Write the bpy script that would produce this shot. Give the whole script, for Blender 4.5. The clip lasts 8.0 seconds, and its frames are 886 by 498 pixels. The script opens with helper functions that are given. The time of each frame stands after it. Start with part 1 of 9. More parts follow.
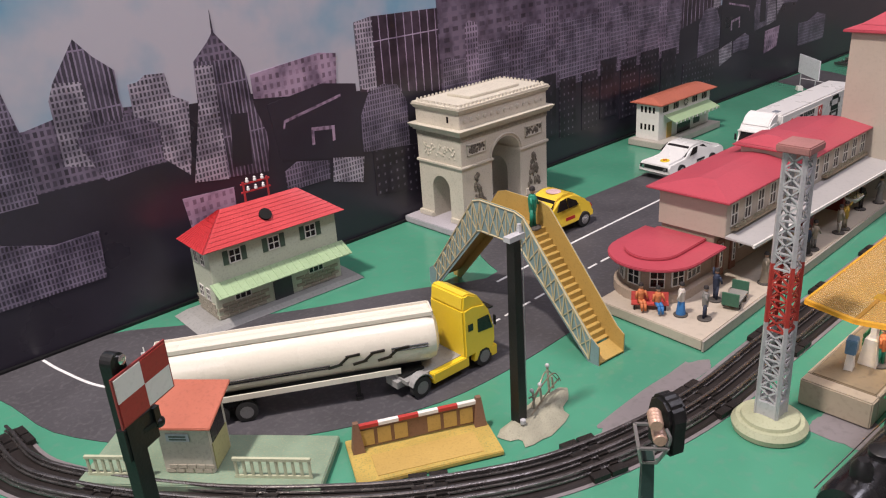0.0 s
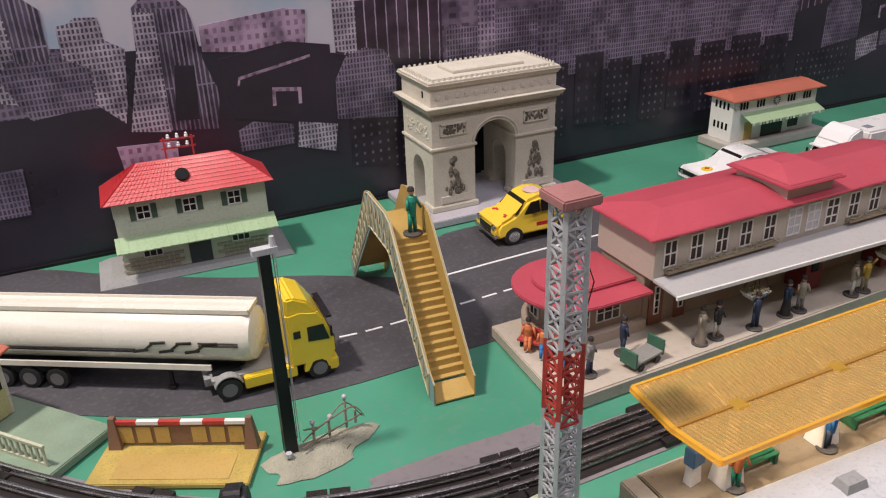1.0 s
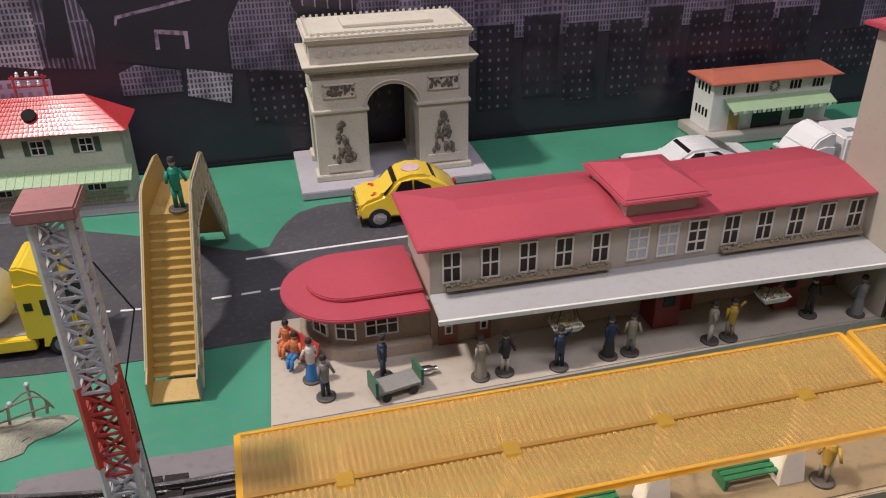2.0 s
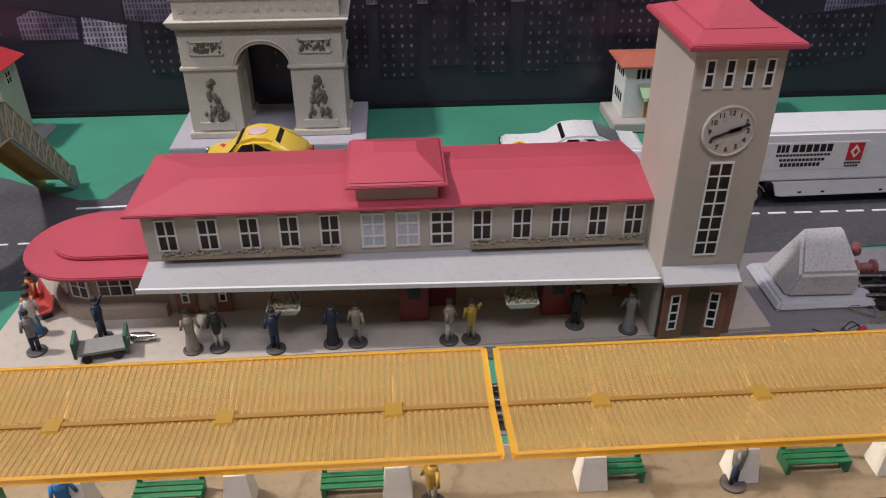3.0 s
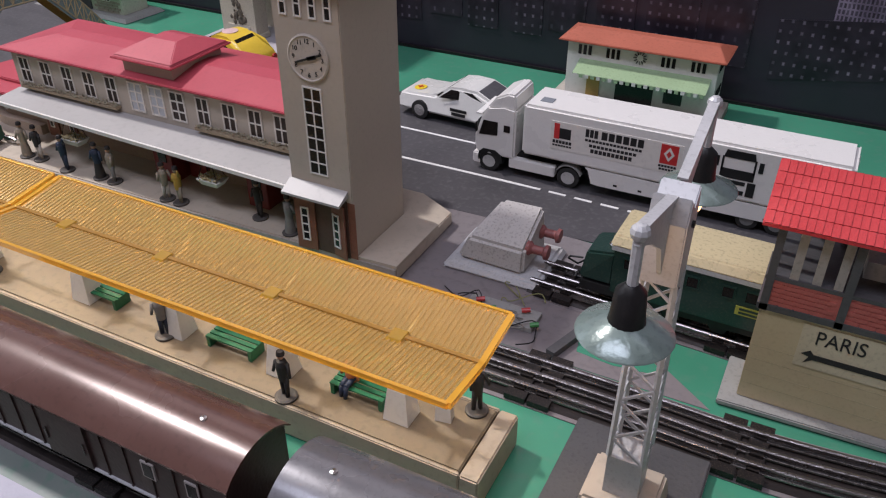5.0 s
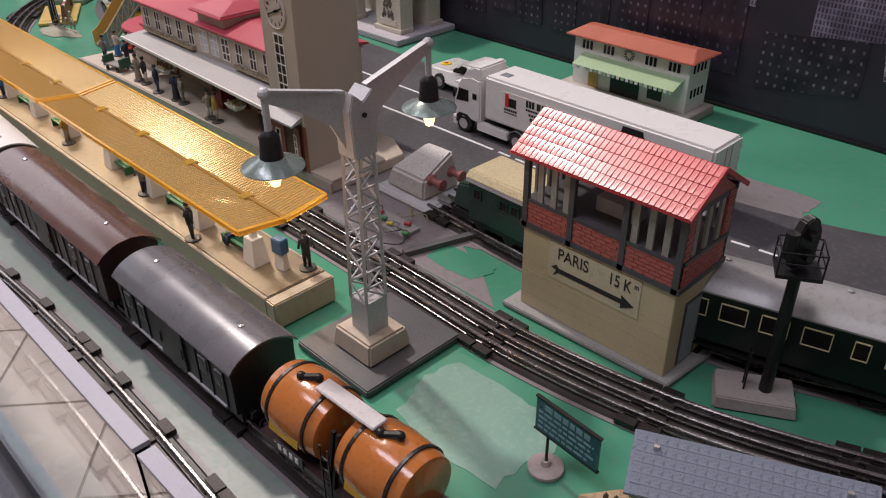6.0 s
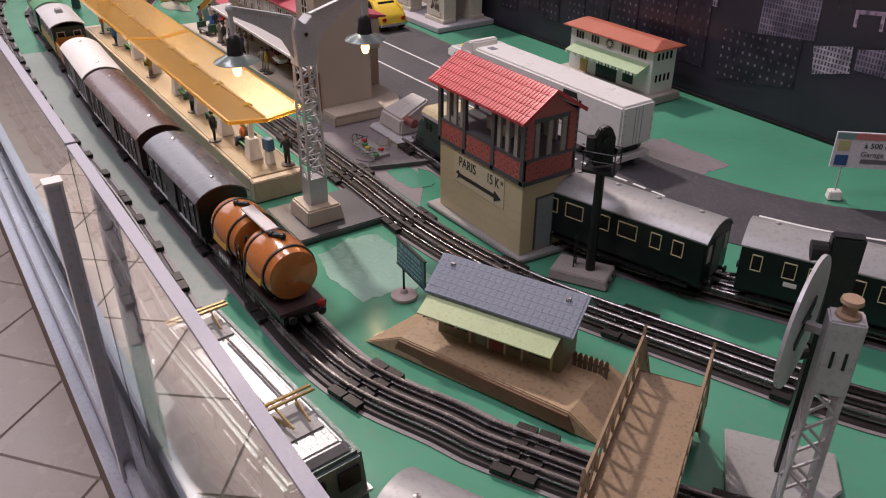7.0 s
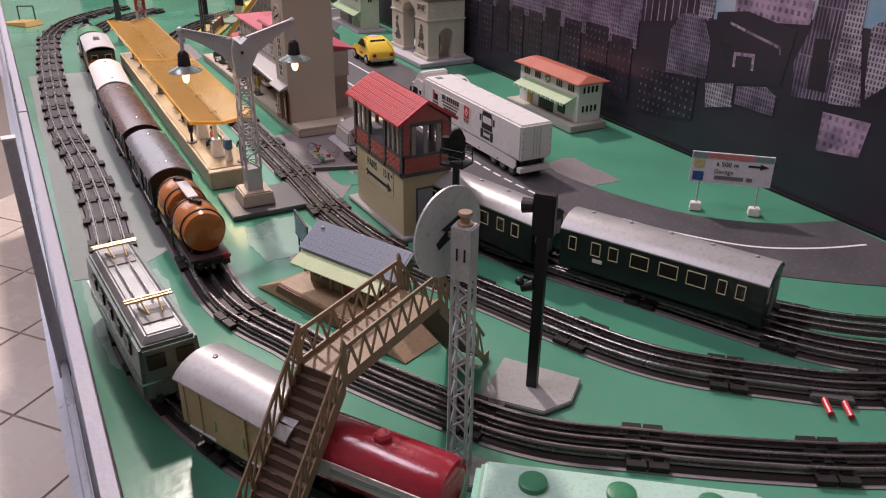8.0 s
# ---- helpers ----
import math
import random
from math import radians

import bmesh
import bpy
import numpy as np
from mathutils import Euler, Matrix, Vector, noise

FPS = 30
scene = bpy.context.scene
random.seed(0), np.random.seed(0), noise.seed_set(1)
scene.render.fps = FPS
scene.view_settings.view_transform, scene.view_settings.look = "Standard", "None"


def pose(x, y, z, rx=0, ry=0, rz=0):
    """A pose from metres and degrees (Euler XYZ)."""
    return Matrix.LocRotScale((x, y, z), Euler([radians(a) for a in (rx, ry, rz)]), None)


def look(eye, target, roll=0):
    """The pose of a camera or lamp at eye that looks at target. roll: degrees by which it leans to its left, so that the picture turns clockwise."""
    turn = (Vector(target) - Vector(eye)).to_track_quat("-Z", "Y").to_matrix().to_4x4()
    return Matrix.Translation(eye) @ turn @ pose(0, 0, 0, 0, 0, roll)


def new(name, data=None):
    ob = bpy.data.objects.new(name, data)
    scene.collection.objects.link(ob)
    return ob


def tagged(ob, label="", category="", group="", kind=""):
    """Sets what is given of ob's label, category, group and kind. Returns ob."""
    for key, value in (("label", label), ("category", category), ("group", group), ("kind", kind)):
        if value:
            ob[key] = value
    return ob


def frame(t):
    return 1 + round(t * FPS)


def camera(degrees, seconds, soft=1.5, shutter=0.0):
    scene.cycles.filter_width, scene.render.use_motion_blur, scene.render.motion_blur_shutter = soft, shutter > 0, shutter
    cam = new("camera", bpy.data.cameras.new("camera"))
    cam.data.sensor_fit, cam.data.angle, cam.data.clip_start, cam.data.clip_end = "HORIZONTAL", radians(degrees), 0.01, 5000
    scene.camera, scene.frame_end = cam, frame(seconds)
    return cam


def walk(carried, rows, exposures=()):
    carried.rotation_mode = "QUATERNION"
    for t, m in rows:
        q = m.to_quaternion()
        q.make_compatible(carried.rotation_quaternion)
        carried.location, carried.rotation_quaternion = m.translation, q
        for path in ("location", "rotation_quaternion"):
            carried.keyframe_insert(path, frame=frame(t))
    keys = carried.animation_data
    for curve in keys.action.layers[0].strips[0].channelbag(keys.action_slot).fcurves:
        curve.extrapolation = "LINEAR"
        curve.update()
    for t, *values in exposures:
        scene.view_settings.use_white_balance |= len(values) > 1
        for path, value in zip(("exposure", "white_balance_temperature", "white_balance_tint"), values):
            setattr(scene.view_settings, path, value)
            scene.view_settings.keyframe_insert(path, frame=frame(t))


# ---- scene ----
cam = camera(58.0, 8.0, soft=1.15)
METRES, EYE, TILT, LEAN, TURN = 2.8, 0.475, 0.0, 0.0, -41.6
ROWS = [
    (0.0, 0.0, 0.0, 0.0, -1.52, -22.87, 3.62),
    (0.5, 0.0639, 0.0242, -0.0025, 8.37, -24.84, 3.4),
    (1.0, 0.1274, 0.0605, -0.0033, 15.97, -25.63, 1.79),
    (2.5, 0.2734, 0.1874, -0.0116, 33.14, -30.98, 0.74),
    (3.0, 0.3213, 0.2227, -0.0111, 37.99, -31.84, 0.28),
    (3.5, 0.357, 0.2692, -0.0165, 41.59, -32.37, -0.25),
    (4.0, 0.3945, 0.3098, -0.0209, 47.6, -33.06, 1.15),
    (5.5, 0.5381, 0.4195, -0.0099, 79.25, -32.85, -0.41),
    (6.0, 0.5852, 0.4744, -0.0083, 86.98, -31.95, 0.52),
    (6.5, 0.6288, 0.5184, -0.009, 93.39, -31.72, 0.78),
    (7.0, 0.6782, 0.5536, -0.0086, 97.66, -30.01, -0.24),
    (7.5, 0.7164, 0.5958, -0.0022, 99.67, -27.92, -0.72),
    (8.0, 0.7399, 0.6443, -0.0006, 103.36, -26.6, -0.65),
]
walk(cam, [(t, pose(0, 0, EYE, TILT, LEAN, TURN) @ pose(METRES * x, METRES * y, METRES * z, 90 + pitch, roll, yaw)) for t, x, y, z, yaw, pitch, roll in ROWS], exposures=[(0, 0.18, 6350, 16), (2.5, -0.08, 6100, 13), (4, 0.0, 5500, 13), (6, 0.0, 6350, 16), (8, 0.24, 6500, 24)])

# ---- world and light ----
world = bpy.data.worlds.new("room_air")
world.use_nodes = True
world.node_tree.nodes["Background"].inputs[0].default_value = (0.9, 0.85, 0.95, 1)
world.node_tree.nodes["Background"].inputs[1].default_value = 0.16
scene.world = world


def lamp(name, x, y, z, size, power, colour, target, size_y=None):
    d = bpy.data.lights.new(name, "AREA")
    d.energy, d.color, d.size = power, colour, size
    if size_y:
        d.shape, d.size_y = "RECTANGLE", size_y
    ob = new(name, d)
    ob.matrix_world = look((x, y, z), target)
    return ob


lamp("ceiling_spot", -0.75, 0.60, 3.1, 0.22, 110, (1.0, 0.90, 0.80), (1.2, 0.5, 0))
# Unseen soft fill from overhead, added to lift the fronts.
lamp("ceiling_fill", 1.2, -0.9, 2.9, 2.4, 41, (0.95, 0.92, 1.0), (1.2, 0.5, 0), 0.6)
# Unseen broad light added in the west for glare on the board.
lamp("west_glare_light", -2.9, 0.1, 1.7, 3.2, 34, (0.92, 0.96, 1.0), (1.6, 0.4, 0.3), 1.9)
# A second, weak fill added over the east end.
lamp("ceiling_fill", 3.0, 0.6, 2.9, 0.6, 4, (0.95, 0.92, 1.0), (1.9, 0.4, 0), 1.6)

# ---- materials ----
MATS = {}


def mat(name, rgb, rough=0.5, metal=0.0, var=0.18, scale=25.0, bump=0.05, coat=0.0, dirt=None, dirt_amount=0.25, island=0.0):
    """Painted or printed surface: colour varied at two scales, with fine relief, wear and uneven gloss."""
    if name in MATS:
        return MATS[name]
    m = bpy.data.materials.new(name)
    m.use_nodes = True
    t = m.node_tree
    bsdf = t.nodes["Principled BSDF"]
    geo = t.nodes.new("ShaderNodeTexCoord")
    big = t.nodes.new("ShaderNodeTexNoise")
    big.inputs["Scale"].default_value, big.inputs["Detail"].default_value = scale, 4
    fine = t.nodes.new("ShaderNodeTexNoise")
    fine.inputs["Scale"].default_value, fine.inputs["Detail"].default_value = scale * 14, 3
    t.links.new(geo.outputs["Object"], big.inputs["Vector"])
    t.links.new(geo.outputs["Object"], fine.inputs["Vector"])
    mix = t.nodes.new("ShaderNodeMix")
    mix.data_type = "RGBA"
    lo = [c * (1 - var) for c in rgb]
    hi = [min(1, c * (1 + var)) for c in rgb]
    mix.inputs[6].default_value, mix.inputs[7].default_value = (*lo, 1), (*hi, 1)
    t.links.new(big.outputs["Fac"], mix.inputs[0])
    out = mix.outputs[2]
    mix2 = t.nodes.new("ShaderNodeMix")
    mix2.data_type = "RGBA"
    ramp = t.nodes.new("ShaderNodeValToRGB")
    ramp.color_ramp.elements[0].position, ramp.color_ramp.elements[1].position = 0.52, 0.72
    ramp.color_ramp.elements[1].color = (dirt_amount * 2, dirt_amount * 2, dirt_amount * 2, 1)
    t.links.new(fine.outputs["Fac"], ramp.inputs[0])
    t.links.new(ramp.outputs[0], mix2.inputs[0])
    t.links.new(out, mix2.inputs[6])
    mix2.inputs[7].default_value = (*(dirt or [c * 0.62 for c in rgb]), 1)
    out = mix2.outputs[2]
    t.links.new(out, bsdf.inputs["Base Color"])
    rr = t.nodes.new("ShaderNodeMapRange")
    rr.inputs[3].default_value, rr.inputs[4].default_value = max(0.03, rough - 0.1), min(1, rough + 0.12)
    t.links.new(big.outputs["Fac"], rr.inputs[0])
    t.links.new(rr.outputs[0], bsdf.inputs["Roughness"])
    bsdf.inputs["Metallic"].default_value = metal
    bsdf.inputs["Coat Weight"].default_value = coat
    bsdf.inputs["Coat Roughness"].default_value = 0.12
    if bump:
        bn = t.nodes.new("ShaderNodeBump")
        bn.inputs["Strength"].default_value, bn.inputs["Distance"].default_value = bump * 4, 0.001
        t.links.new(fine.outputs["Fac"], bn.inputs["Height"])
        t.links.new(bn.outputs[0], bsdf.inputs["Normal"])
    MATS[name] = m
    return m


def glow(name, rgb, strength):
    m = bpy.data.materials.new(name)
    m.use_nodes = True
    b = m.node_tree.nodes["Principled BSDF"]
    b.inputs["Base Color"].default_value = (*rgb, 1)
    b.inputs["Emission Color"].default_value = (*rgb, 1)
    b.inputs["Emission Strength"].default_value = strength
    return m


def clear(name, rgb, rough=0.02, trans=1.0, ior=1.45):
    m = bpy.data.materials.new(name)
    m.use_nodes = True
    b = m.node_tree.nodes["Principled BSDF"]
    b.inputs["Base Color"].default_value = (*rgb, 1)
    b.inputs["Roughness"].default_value = rough
    b.inputs["Transmission Weight"].default_value = trans
    b.inputs["IOR"].default_value = ior
    return m


# ---- mesh helpers ----
class Build:
    """Collects simple solids into one mesh."""

    def __init__(self):
        self.v, self.f = [], []

    def add(self, verts, faces):
        n = len(self.v)
        self.v += [tuple(p) for p in verts]
        self.f += [tuple(i + n for i in q) for q in faces]
        return self

    def box(self, x0, x1, y0, y1, z0, z1, m=None):
        p = [Vector((x, y, z)) for z in (z0, z1) for y in (y0, y1) for x in (x0, x1)]
        if m is not None:
            p = [m @ q for q in p]
        return self.add(p, [(0, 2, 3, 1), (4, 5, 7, 6), (0, 1, 5, 4), (2, 6, 7, 3), (0, 4, 6, 2), (1, 3, 7, 5)])

    def hull(self, low, high):
        """Solid between two rings of the same number of points."""
        n = len(low)
        fs = [tuple(reversed(range(n))), tuple(range(n, 2 * n))]
        fs += [(i, (i + 1) % n, n + (i + 1) % n, n + i) for i in range(n)]
        return self.add(list(low) + list(high), fs)

    def frustum(self, x0, x1, y0, y1, z0, X0, X1, Y0, Y1, z1):
        return self.hull([(x0, y0, z0), (x1, y0, z0), (x1, y1, z0), (x0, y1, z0)], [(X0, Y0, z1), (X1, Y0, z1), (X1, Y1, z1), (X0, Y1, z1)])

    def prism(self, pts, axis, a, b):
        """Outline pts pushed along an axis: 'x' takes (y, z), 'y' takes (x, z), 'z' takes (x, y)."""
        put = {"x": lambda p, w: (w, p[0], p[1]), "y": lambda p, w: (p[0], w, p[1]), "z": lambda p, w: (p[0], p[1], w)}[axis]
        return self.hull([put(p, a) for p in pts], [put(p, b) for p in pts])

    def cyl(self, p0, p1, r0, r1=None, n=12):
        r1 = r0 if r1 is None else r1
        p0, p1 = Vector(p0), Vector(p1)
        d = (p1 - p0).normalized()
        u = d.orthogonal().normalized()
        w = d.cross(u)
        ring = [(math.cos(2 * math.pi * i / n), math.sin(2 * math.pi * i / n)) for i in range(n)]
        return self.hull([p0 + (u * c + w * s) * r0 for c, s in ring], [p1 + (u * c + w * s) * r1 for c, s in ring])

    def lathe(self, prof, c=(0, 0, 0), n=20, axis="z"):
        """Turned solid from (radius, height) pairs."""
        c = Vector(c)
        for (r0, h0), (r1, h1) in zip(prof, prof[1:]):
            lo, hi = [], []
            for i in range(n):
                a = 2 * math.pi * i / n
                cs, sn = math.cos(a), math.sin(a)
                if axis == "z":
                    lo.append(c + Vector((r0 * cs, r0 * sn, h0))), hi.append(c + Vector((r1 * cs, r1 * sn, h1)))
                elif axis == "x":
                    lo.append(c + Vector((h0, r0 * cs, r0 * sn))), hi.append(c + Vector((h1, r1 * cs, r1 * sn)))
                else:
                    lo.append(c + Vector((r0 * cs, h0, r0 * sn))), hi.append(c + Vector((r1 * cs, h1, r1 * sn)))
            k = len(self.v)
            self.v += [tuple(p) for p in lo + hi]
            self.f += [(k + i, k + (i + 1) % n, k + n + (i + 1) % n, k + n + i) for i in range(n)]
        for r, h, flip in ((prof[0][0], prof[0][1], True), (prof[-1][0], prof[-1][1], False)):
            if r > 1e-6:
                k = len(self.v)
                for i in range(n):
                    a = 2 * math.pi * i / n
                    cs, sn = r * math.cos(a), r * math.sin(a)
                    self.v.append(tuple(c + (Vector((cs, sn, h)) if axis == "z" else Vector((h, cs, sn)) if axis == "x" else Vector((cs, h, sn)))))
                self.f.append(tuple(range(k, k + n)))
        return self

    def ball(self, c, r, sz=1.0, n=10):
        prof = [(r * math.sin(math.pi * i / 6), -r * sz * math.cos(math.pi * i / 6)) for i in range(7)]
        prof[0], prof[-1] = (1e-5, -r * sz), (1e-5, r * sz)
        return self.lathe(prof, c, n)

    def bar(self, p0, p1, w, h=None):
        """Rectangular bar from point to point."""
        h = w if h is None else h
        p0, p1 = Vector(p0), Vector(p1)
        d = (p1 - p0).normalized()
        u = d.cross(Vector((0, 0, 1)))
        u = u.normalized() if u.length > 1e-4 else Vector((1, 0, 0))
        n = u.cross(d)
        o = [u * a * w / 2 + n * b * h / 2 for a, b in ((-1, -1), (1, -1), (1, 1), (-1, 1))]
        return self.hull([p0 + q for q in o], [p1 + q for q in o])

    def tube(self, pts, r, n=6):
        for a, b in zip(pts, pts[1:]):
            self.cyl(a, b, r, r, n)
        return self

    def sweep(self, pts, prof):
        """A profile of (sideways, up) pairs drawn along a path of (x, y, z)."""
        rings = []
        for i, p in enumerate(pts):
            a, b = Vector(pts[max(0, i - 1)]), Vector(pts[min(len(pts) - 1, i + 1)])
            d = (b - a).normalized()
            side = Vector((d.y, -d.x, 0)).normalized()
            rings.append([Vector(p) + side * s + Vector((0, 0, u)) for s, u in prof])
        n, k = len(prof), len(self.v)
        for r in rings:
            self.v += [tuple(q) for q in r]
        for j in range(len(rings) - 1):
            self.f += [(k + j * n + i, k + j * n + (i + 1) % n, k + (j + 1) * n + (i + 1) % n, k + (j + 1) * n + i) for i in range(n)]
        self.f += [tuple(range(k + n - 1, k - 1, -1)), tuple(range(k + (len(rings) - 1) * n, k + len(rings) * n))]
        return self

    def mesh(self, name, material, bevel=0.0, smooth=False):
        bm = bmesh.new()
        vs = [bm.verts.new(p) for p in self.v]
        for q in self.f:
            try:
                bm.faces.new([vs[i] for i in q])
            except ValueError:
                pass
        if smooth or bevel:
            bmesh.ops.remove_doubles(bm, verts=bm.verts, dist=1e-6)
        bmesh.ops.recalc_face_normals(bm, faces=bm.faces)
        if bevel:
            es = [e for e in bm.edges if len(e.link_faces) == 2 and e.calc_face_angle(0) > 0.5]
            bmesh.ops.bevel(bm, geom=es, offset=bevel, segments=2, affect="EDGES", clamp_overlap=True)
        me = bpy.data.meshes.new(name)
        if smooth:
            for q in bm.faces:
                q.smooth = True
            for e in bm.edges:
                if len(e.link_faces) == 2 and e.calc_face_angle(0) > 0.7:
                    e.smooth = False
        bm.to_mesh(me)
        bm.free()
        me.materials.append(material)
        return me


def thing(name, label, category, x=0, y=0, z=0, rz=0, group=""):
    ob = new(name)
    ob.empty_display_size = 0.01
    ob.matrix_basis = pose(x, y, z, 0, 0, rz)
    return tagged(ob, label, category, group)


def part(name, b, material, parent, label="", bevel=0.0, smooth=False, m=None):
    me = b if isinstance(b, bpy.types.Mesh) else b.mesh(name, material, bevel, smooth)
    ob = new(name, me)
    ob.parent = parent
    if m is not None:
        ob.matrix_basis = m
    if label:
        ob["label"] = label
    return ob


def solo(name, b, material, label, category, group="", kind="", bevel=0.0, smooth=False, m=None):
    ob = new(name, b.mesh(name, material, bevel, smooth))
    if m is not None:
        ob.matrix_basis = m
    return tagged(ob, label, category, group, kind)


def lettering(name, text, size, material, parent, m, label="", wide=1.0):
    """Raised letters in the built-in font, centred, in the local xz plane facing -y."""
    c = bpy.data.curves.new(name, "FONT")
    c.body, c.size, c.align_x, c.align_y, c.extrude = text, size, "CENTER", "CENTER", 0.0002
    tmp = bpy.data.objects.new(name, c)
    me = bpy.data.meshes.new_from_object(tmp)
    bpy.data.objects.remove(tmp)
    me.transform(pose(0, 0, 0, 90, 0, 0) @ Matrix.Diagonal((wide, 1, 1, 1)))
    me.materials.clear()
    me.materials.append(material)
    return part(name, me, material, parent, label, m=m)


CACHE = {}


def ring(w, h, bar, y0, y1):
    """Closed rectangular frame in the xz plane, its foot at z = 0."""
    b = Build()
    loops = []
    for inset, y in ((0, y0), (bar, y0), (bar, y1), (0, y1)):
        loops.append([(-w / 2 + inset, y, inset), (w / 2 - inset, y, inset), (w / 2 - inset, y, h - inset), (-w / 2 + inset, y, h - inset)])
    faces = []
    for k in range(4):
        for c in range(4):
            a, e = k * 4, (k + 1) % 4 * 4
            faces.append((a + c, a + (c + 1) % 4, e + (c + 1) % 4, e + c))
    return b.add([p for loop in loops for p in loop], faces)


def window(parent, m, w, h, cols, rows, frame_mat, pane_mat, bar=0.0013, deep=0.0012):
    """Framed window in the local xz plane, facing -y, its sill at z = 0; pane and glazing bars are its parts."""
    key = (w, h, cols, rows, frame_mat.name, pane_mat.name, bar, deep)
    if key not in CACHE:
        p = Build().box(-w / 2 + bar * 0.5, w / 2 - bar * 0.5, -0.0004, 0.001, bar * 0.5, h - bar * 0.5)
        bars = []
        for i in range(1, cols):
            x = -w / 2 + w * i / cols
            bars.append(Build().box(x - bar * 0.45, x + bar * 0.45, -deep * 0.9, 0.001, bar, h - bar).mesh("glazing_bar", frame_mat))
        for k in range(1, rows):
            z = h * k / rows
            bars.append(Build().box(-w / 2 + bar, w / 2 - bar, -deep * 0.85, 0.001, z - bar * 0.45, z + bar * 0.45).mesh("glazing_bar", frame_mat))
        CACHE[key] = (ring(w, h, bar, -deep, 0.001).mesh("window", frame_mat), p.mesh("pane", pane_mat), bars)
    frame_mesh, pane_mesh, bars = CACHE[key]
    ob = part("window", frame_mesh, frame_mat, parent, m=m)
    part("pane", pane_mesh, pane_mat, ob)
    for me in bars:
        if parent.parent is None:
            part("glazing_bar", me, frame_mat, ob)
        else:
            part("glazing_bar", me, frame_mat, parent, m=m)
    return ob


def curve(pts, step=0.02):
    """Smooth path through the points, at even steps."""
    P = [Vector((*p, 0)) if len(p) == 2 else Vector(p) for p in pts]
    P = [2 * P[0] - P[1], *P, 2 * P[-1] - P[-2]]
    fine = []
    for a, b, c, d in zip(P, P[1:], P[2:], P[3:]):
        for k in range(24):
            t = k / 24
            fine.append(0.5 * (2 * b + (c - a) * t + (2 * a - 5 * b + 4 * c - d) * t * t + (3 * b - a - 3 * c + d) * t ** 3))
    fine.append(P[-2])
    out, need = [fine[0]], step
    for p, q in zip(fine, fine[1:]):
        length = (q - p).length
        while length > 0 and need <= length:
            p = p + (q - p) * (need / length)
            out.append(p)
            length = (q - p).length
            need = step
        need -= length
    return out


# paints and prints
green_paint = mat("green_board_paint", (0.066, 0.265, 0.168), 0.19, var=0.30, scale=6, bump=0.04, dirt=(0.12, 0.24, 0.18), dirt_amount=0.2)
grey_paint = mat("grey_trackbed_paint", (0.205, 0.185, 0.192), 0.42, var=0.2, scale=9, bump=0.06)
road_paint = mat("asphalt_grey_paint", (0.066, 0.063, 0.070), 0.5, var=0.4, scale=12, bump=0.1, dirt=(0.15, 0.145, 0.15), dirt_amount=0.2)
line_paint = mat("white_line_paint", (0.75, 0.75, 0.74), 0.6, var=0.1)
rail_steel = mat("worn_rail_steel", (0.27, 0.255, 0.25), 0.25, 0.9, var=0.35, scale=40, dirt=(0.12, 0.09, 0.07), dirt_amount=0.3)
tie_tin = mat("dark_sleeper_tinplate", (0.018, 0.016, 0.016), 0.45, 0.4, var=0.4, scale=60, dirt=(0.14, 0.1, 0.075))
cream = mat("beige_cardboard_wall", (0.44, 0.39, 0.325), 0.55, var=0.08, scale=18, bump=0.03, dirt_amount=0.08)
plat_mat = mat("beige_platform_paint", (0.46, 0.40, 0.325), 0.6, var=0.14, scale=10, bump=0.04, dirt_amount=0.15)
roof_red = mat("matt_crimson_roof_paint", (0.43, 0.065, 0.09), 0.4, var=0.12, scale=14, bump=0.03, dirt_amount=0.1)
tin_red = mat("glossy_red_tin_roof", (0.52, 0.042, 0.048), 0.36, var=0.18, scale=30, coat=0.15, dirt_amount=0.15)
orange_roof = mat("faded_orange_tin_roof", (0.44, 0.135, 0.085), 0.38, var=0.2, scale=20, dirt_amount=0.2)
white_paint = mat("off_white_paint", (0.74, 0.72, 0.68), 0.45, var=0.07, scale=20, dirt_amount=0.1)
awning_mat = mat("pale_grey_awning_board", (0.40, 0.39, 0.38), 0.45, var=0.12, scale=12, bump=0.03, dirt_amount=0.12)
dark_pane = mat("dark_window_hole", (0.012, 0.009, 0.009), 0.25, var=0.4, bump=0)
brown_door = mat("brown_printed_door", (0.22, 0.09, 0.055), 0.5, var=0.25)
stone = mat("cast_cream_stone", (0.58, 0.54, 0.45), 0.7, var=0.14, scale=30, bump=0.12, dirt=(0.3, 0.27, 0.2), dirt_amount=0.2)
stone_dark = mat("dark_relief_wash", (0.16, 0.14, 0.11), 0.8, var=0.5, scale=120, bump=0.3)
amber = mat("amber_translucent_plastic", (0.60, 0.30, 0.03), 0.3, var=0.15, scale=10, bump=0.0, dirt=(0.5, 0.3, 0.08), dirt_amount=0.1)
black_metal = mat("black_enamelled_metal", (0.012, 0.012, 0.013), 0.38, 0.2, var=0.4)
grey_metal = mat("pale_grey_cast_metal", (0.50, 0.505, 0.52), 0.42, 0.1, var=0.15, scale=30)
chrome = mat("bright_steel", (0.68, 0.67, 0.66), 0.2, 1.0, var=0.15)
tyre = mat("black_rubber_tyre", (0.02, 0.02, 0.02), 0.75, var=0.3)
yellow_tin = mat("yellow_truck_plastic", (0.78, 0.56, 0.03), 0.3, var=0.06, coat=0.4, dirt_amount=0.05)
white_gloss = mat("glossy_white_plastic", (0.78, 0.77, 0.75), 0.28, var=0.04, coat=0.4, dirt_amount=0.04)
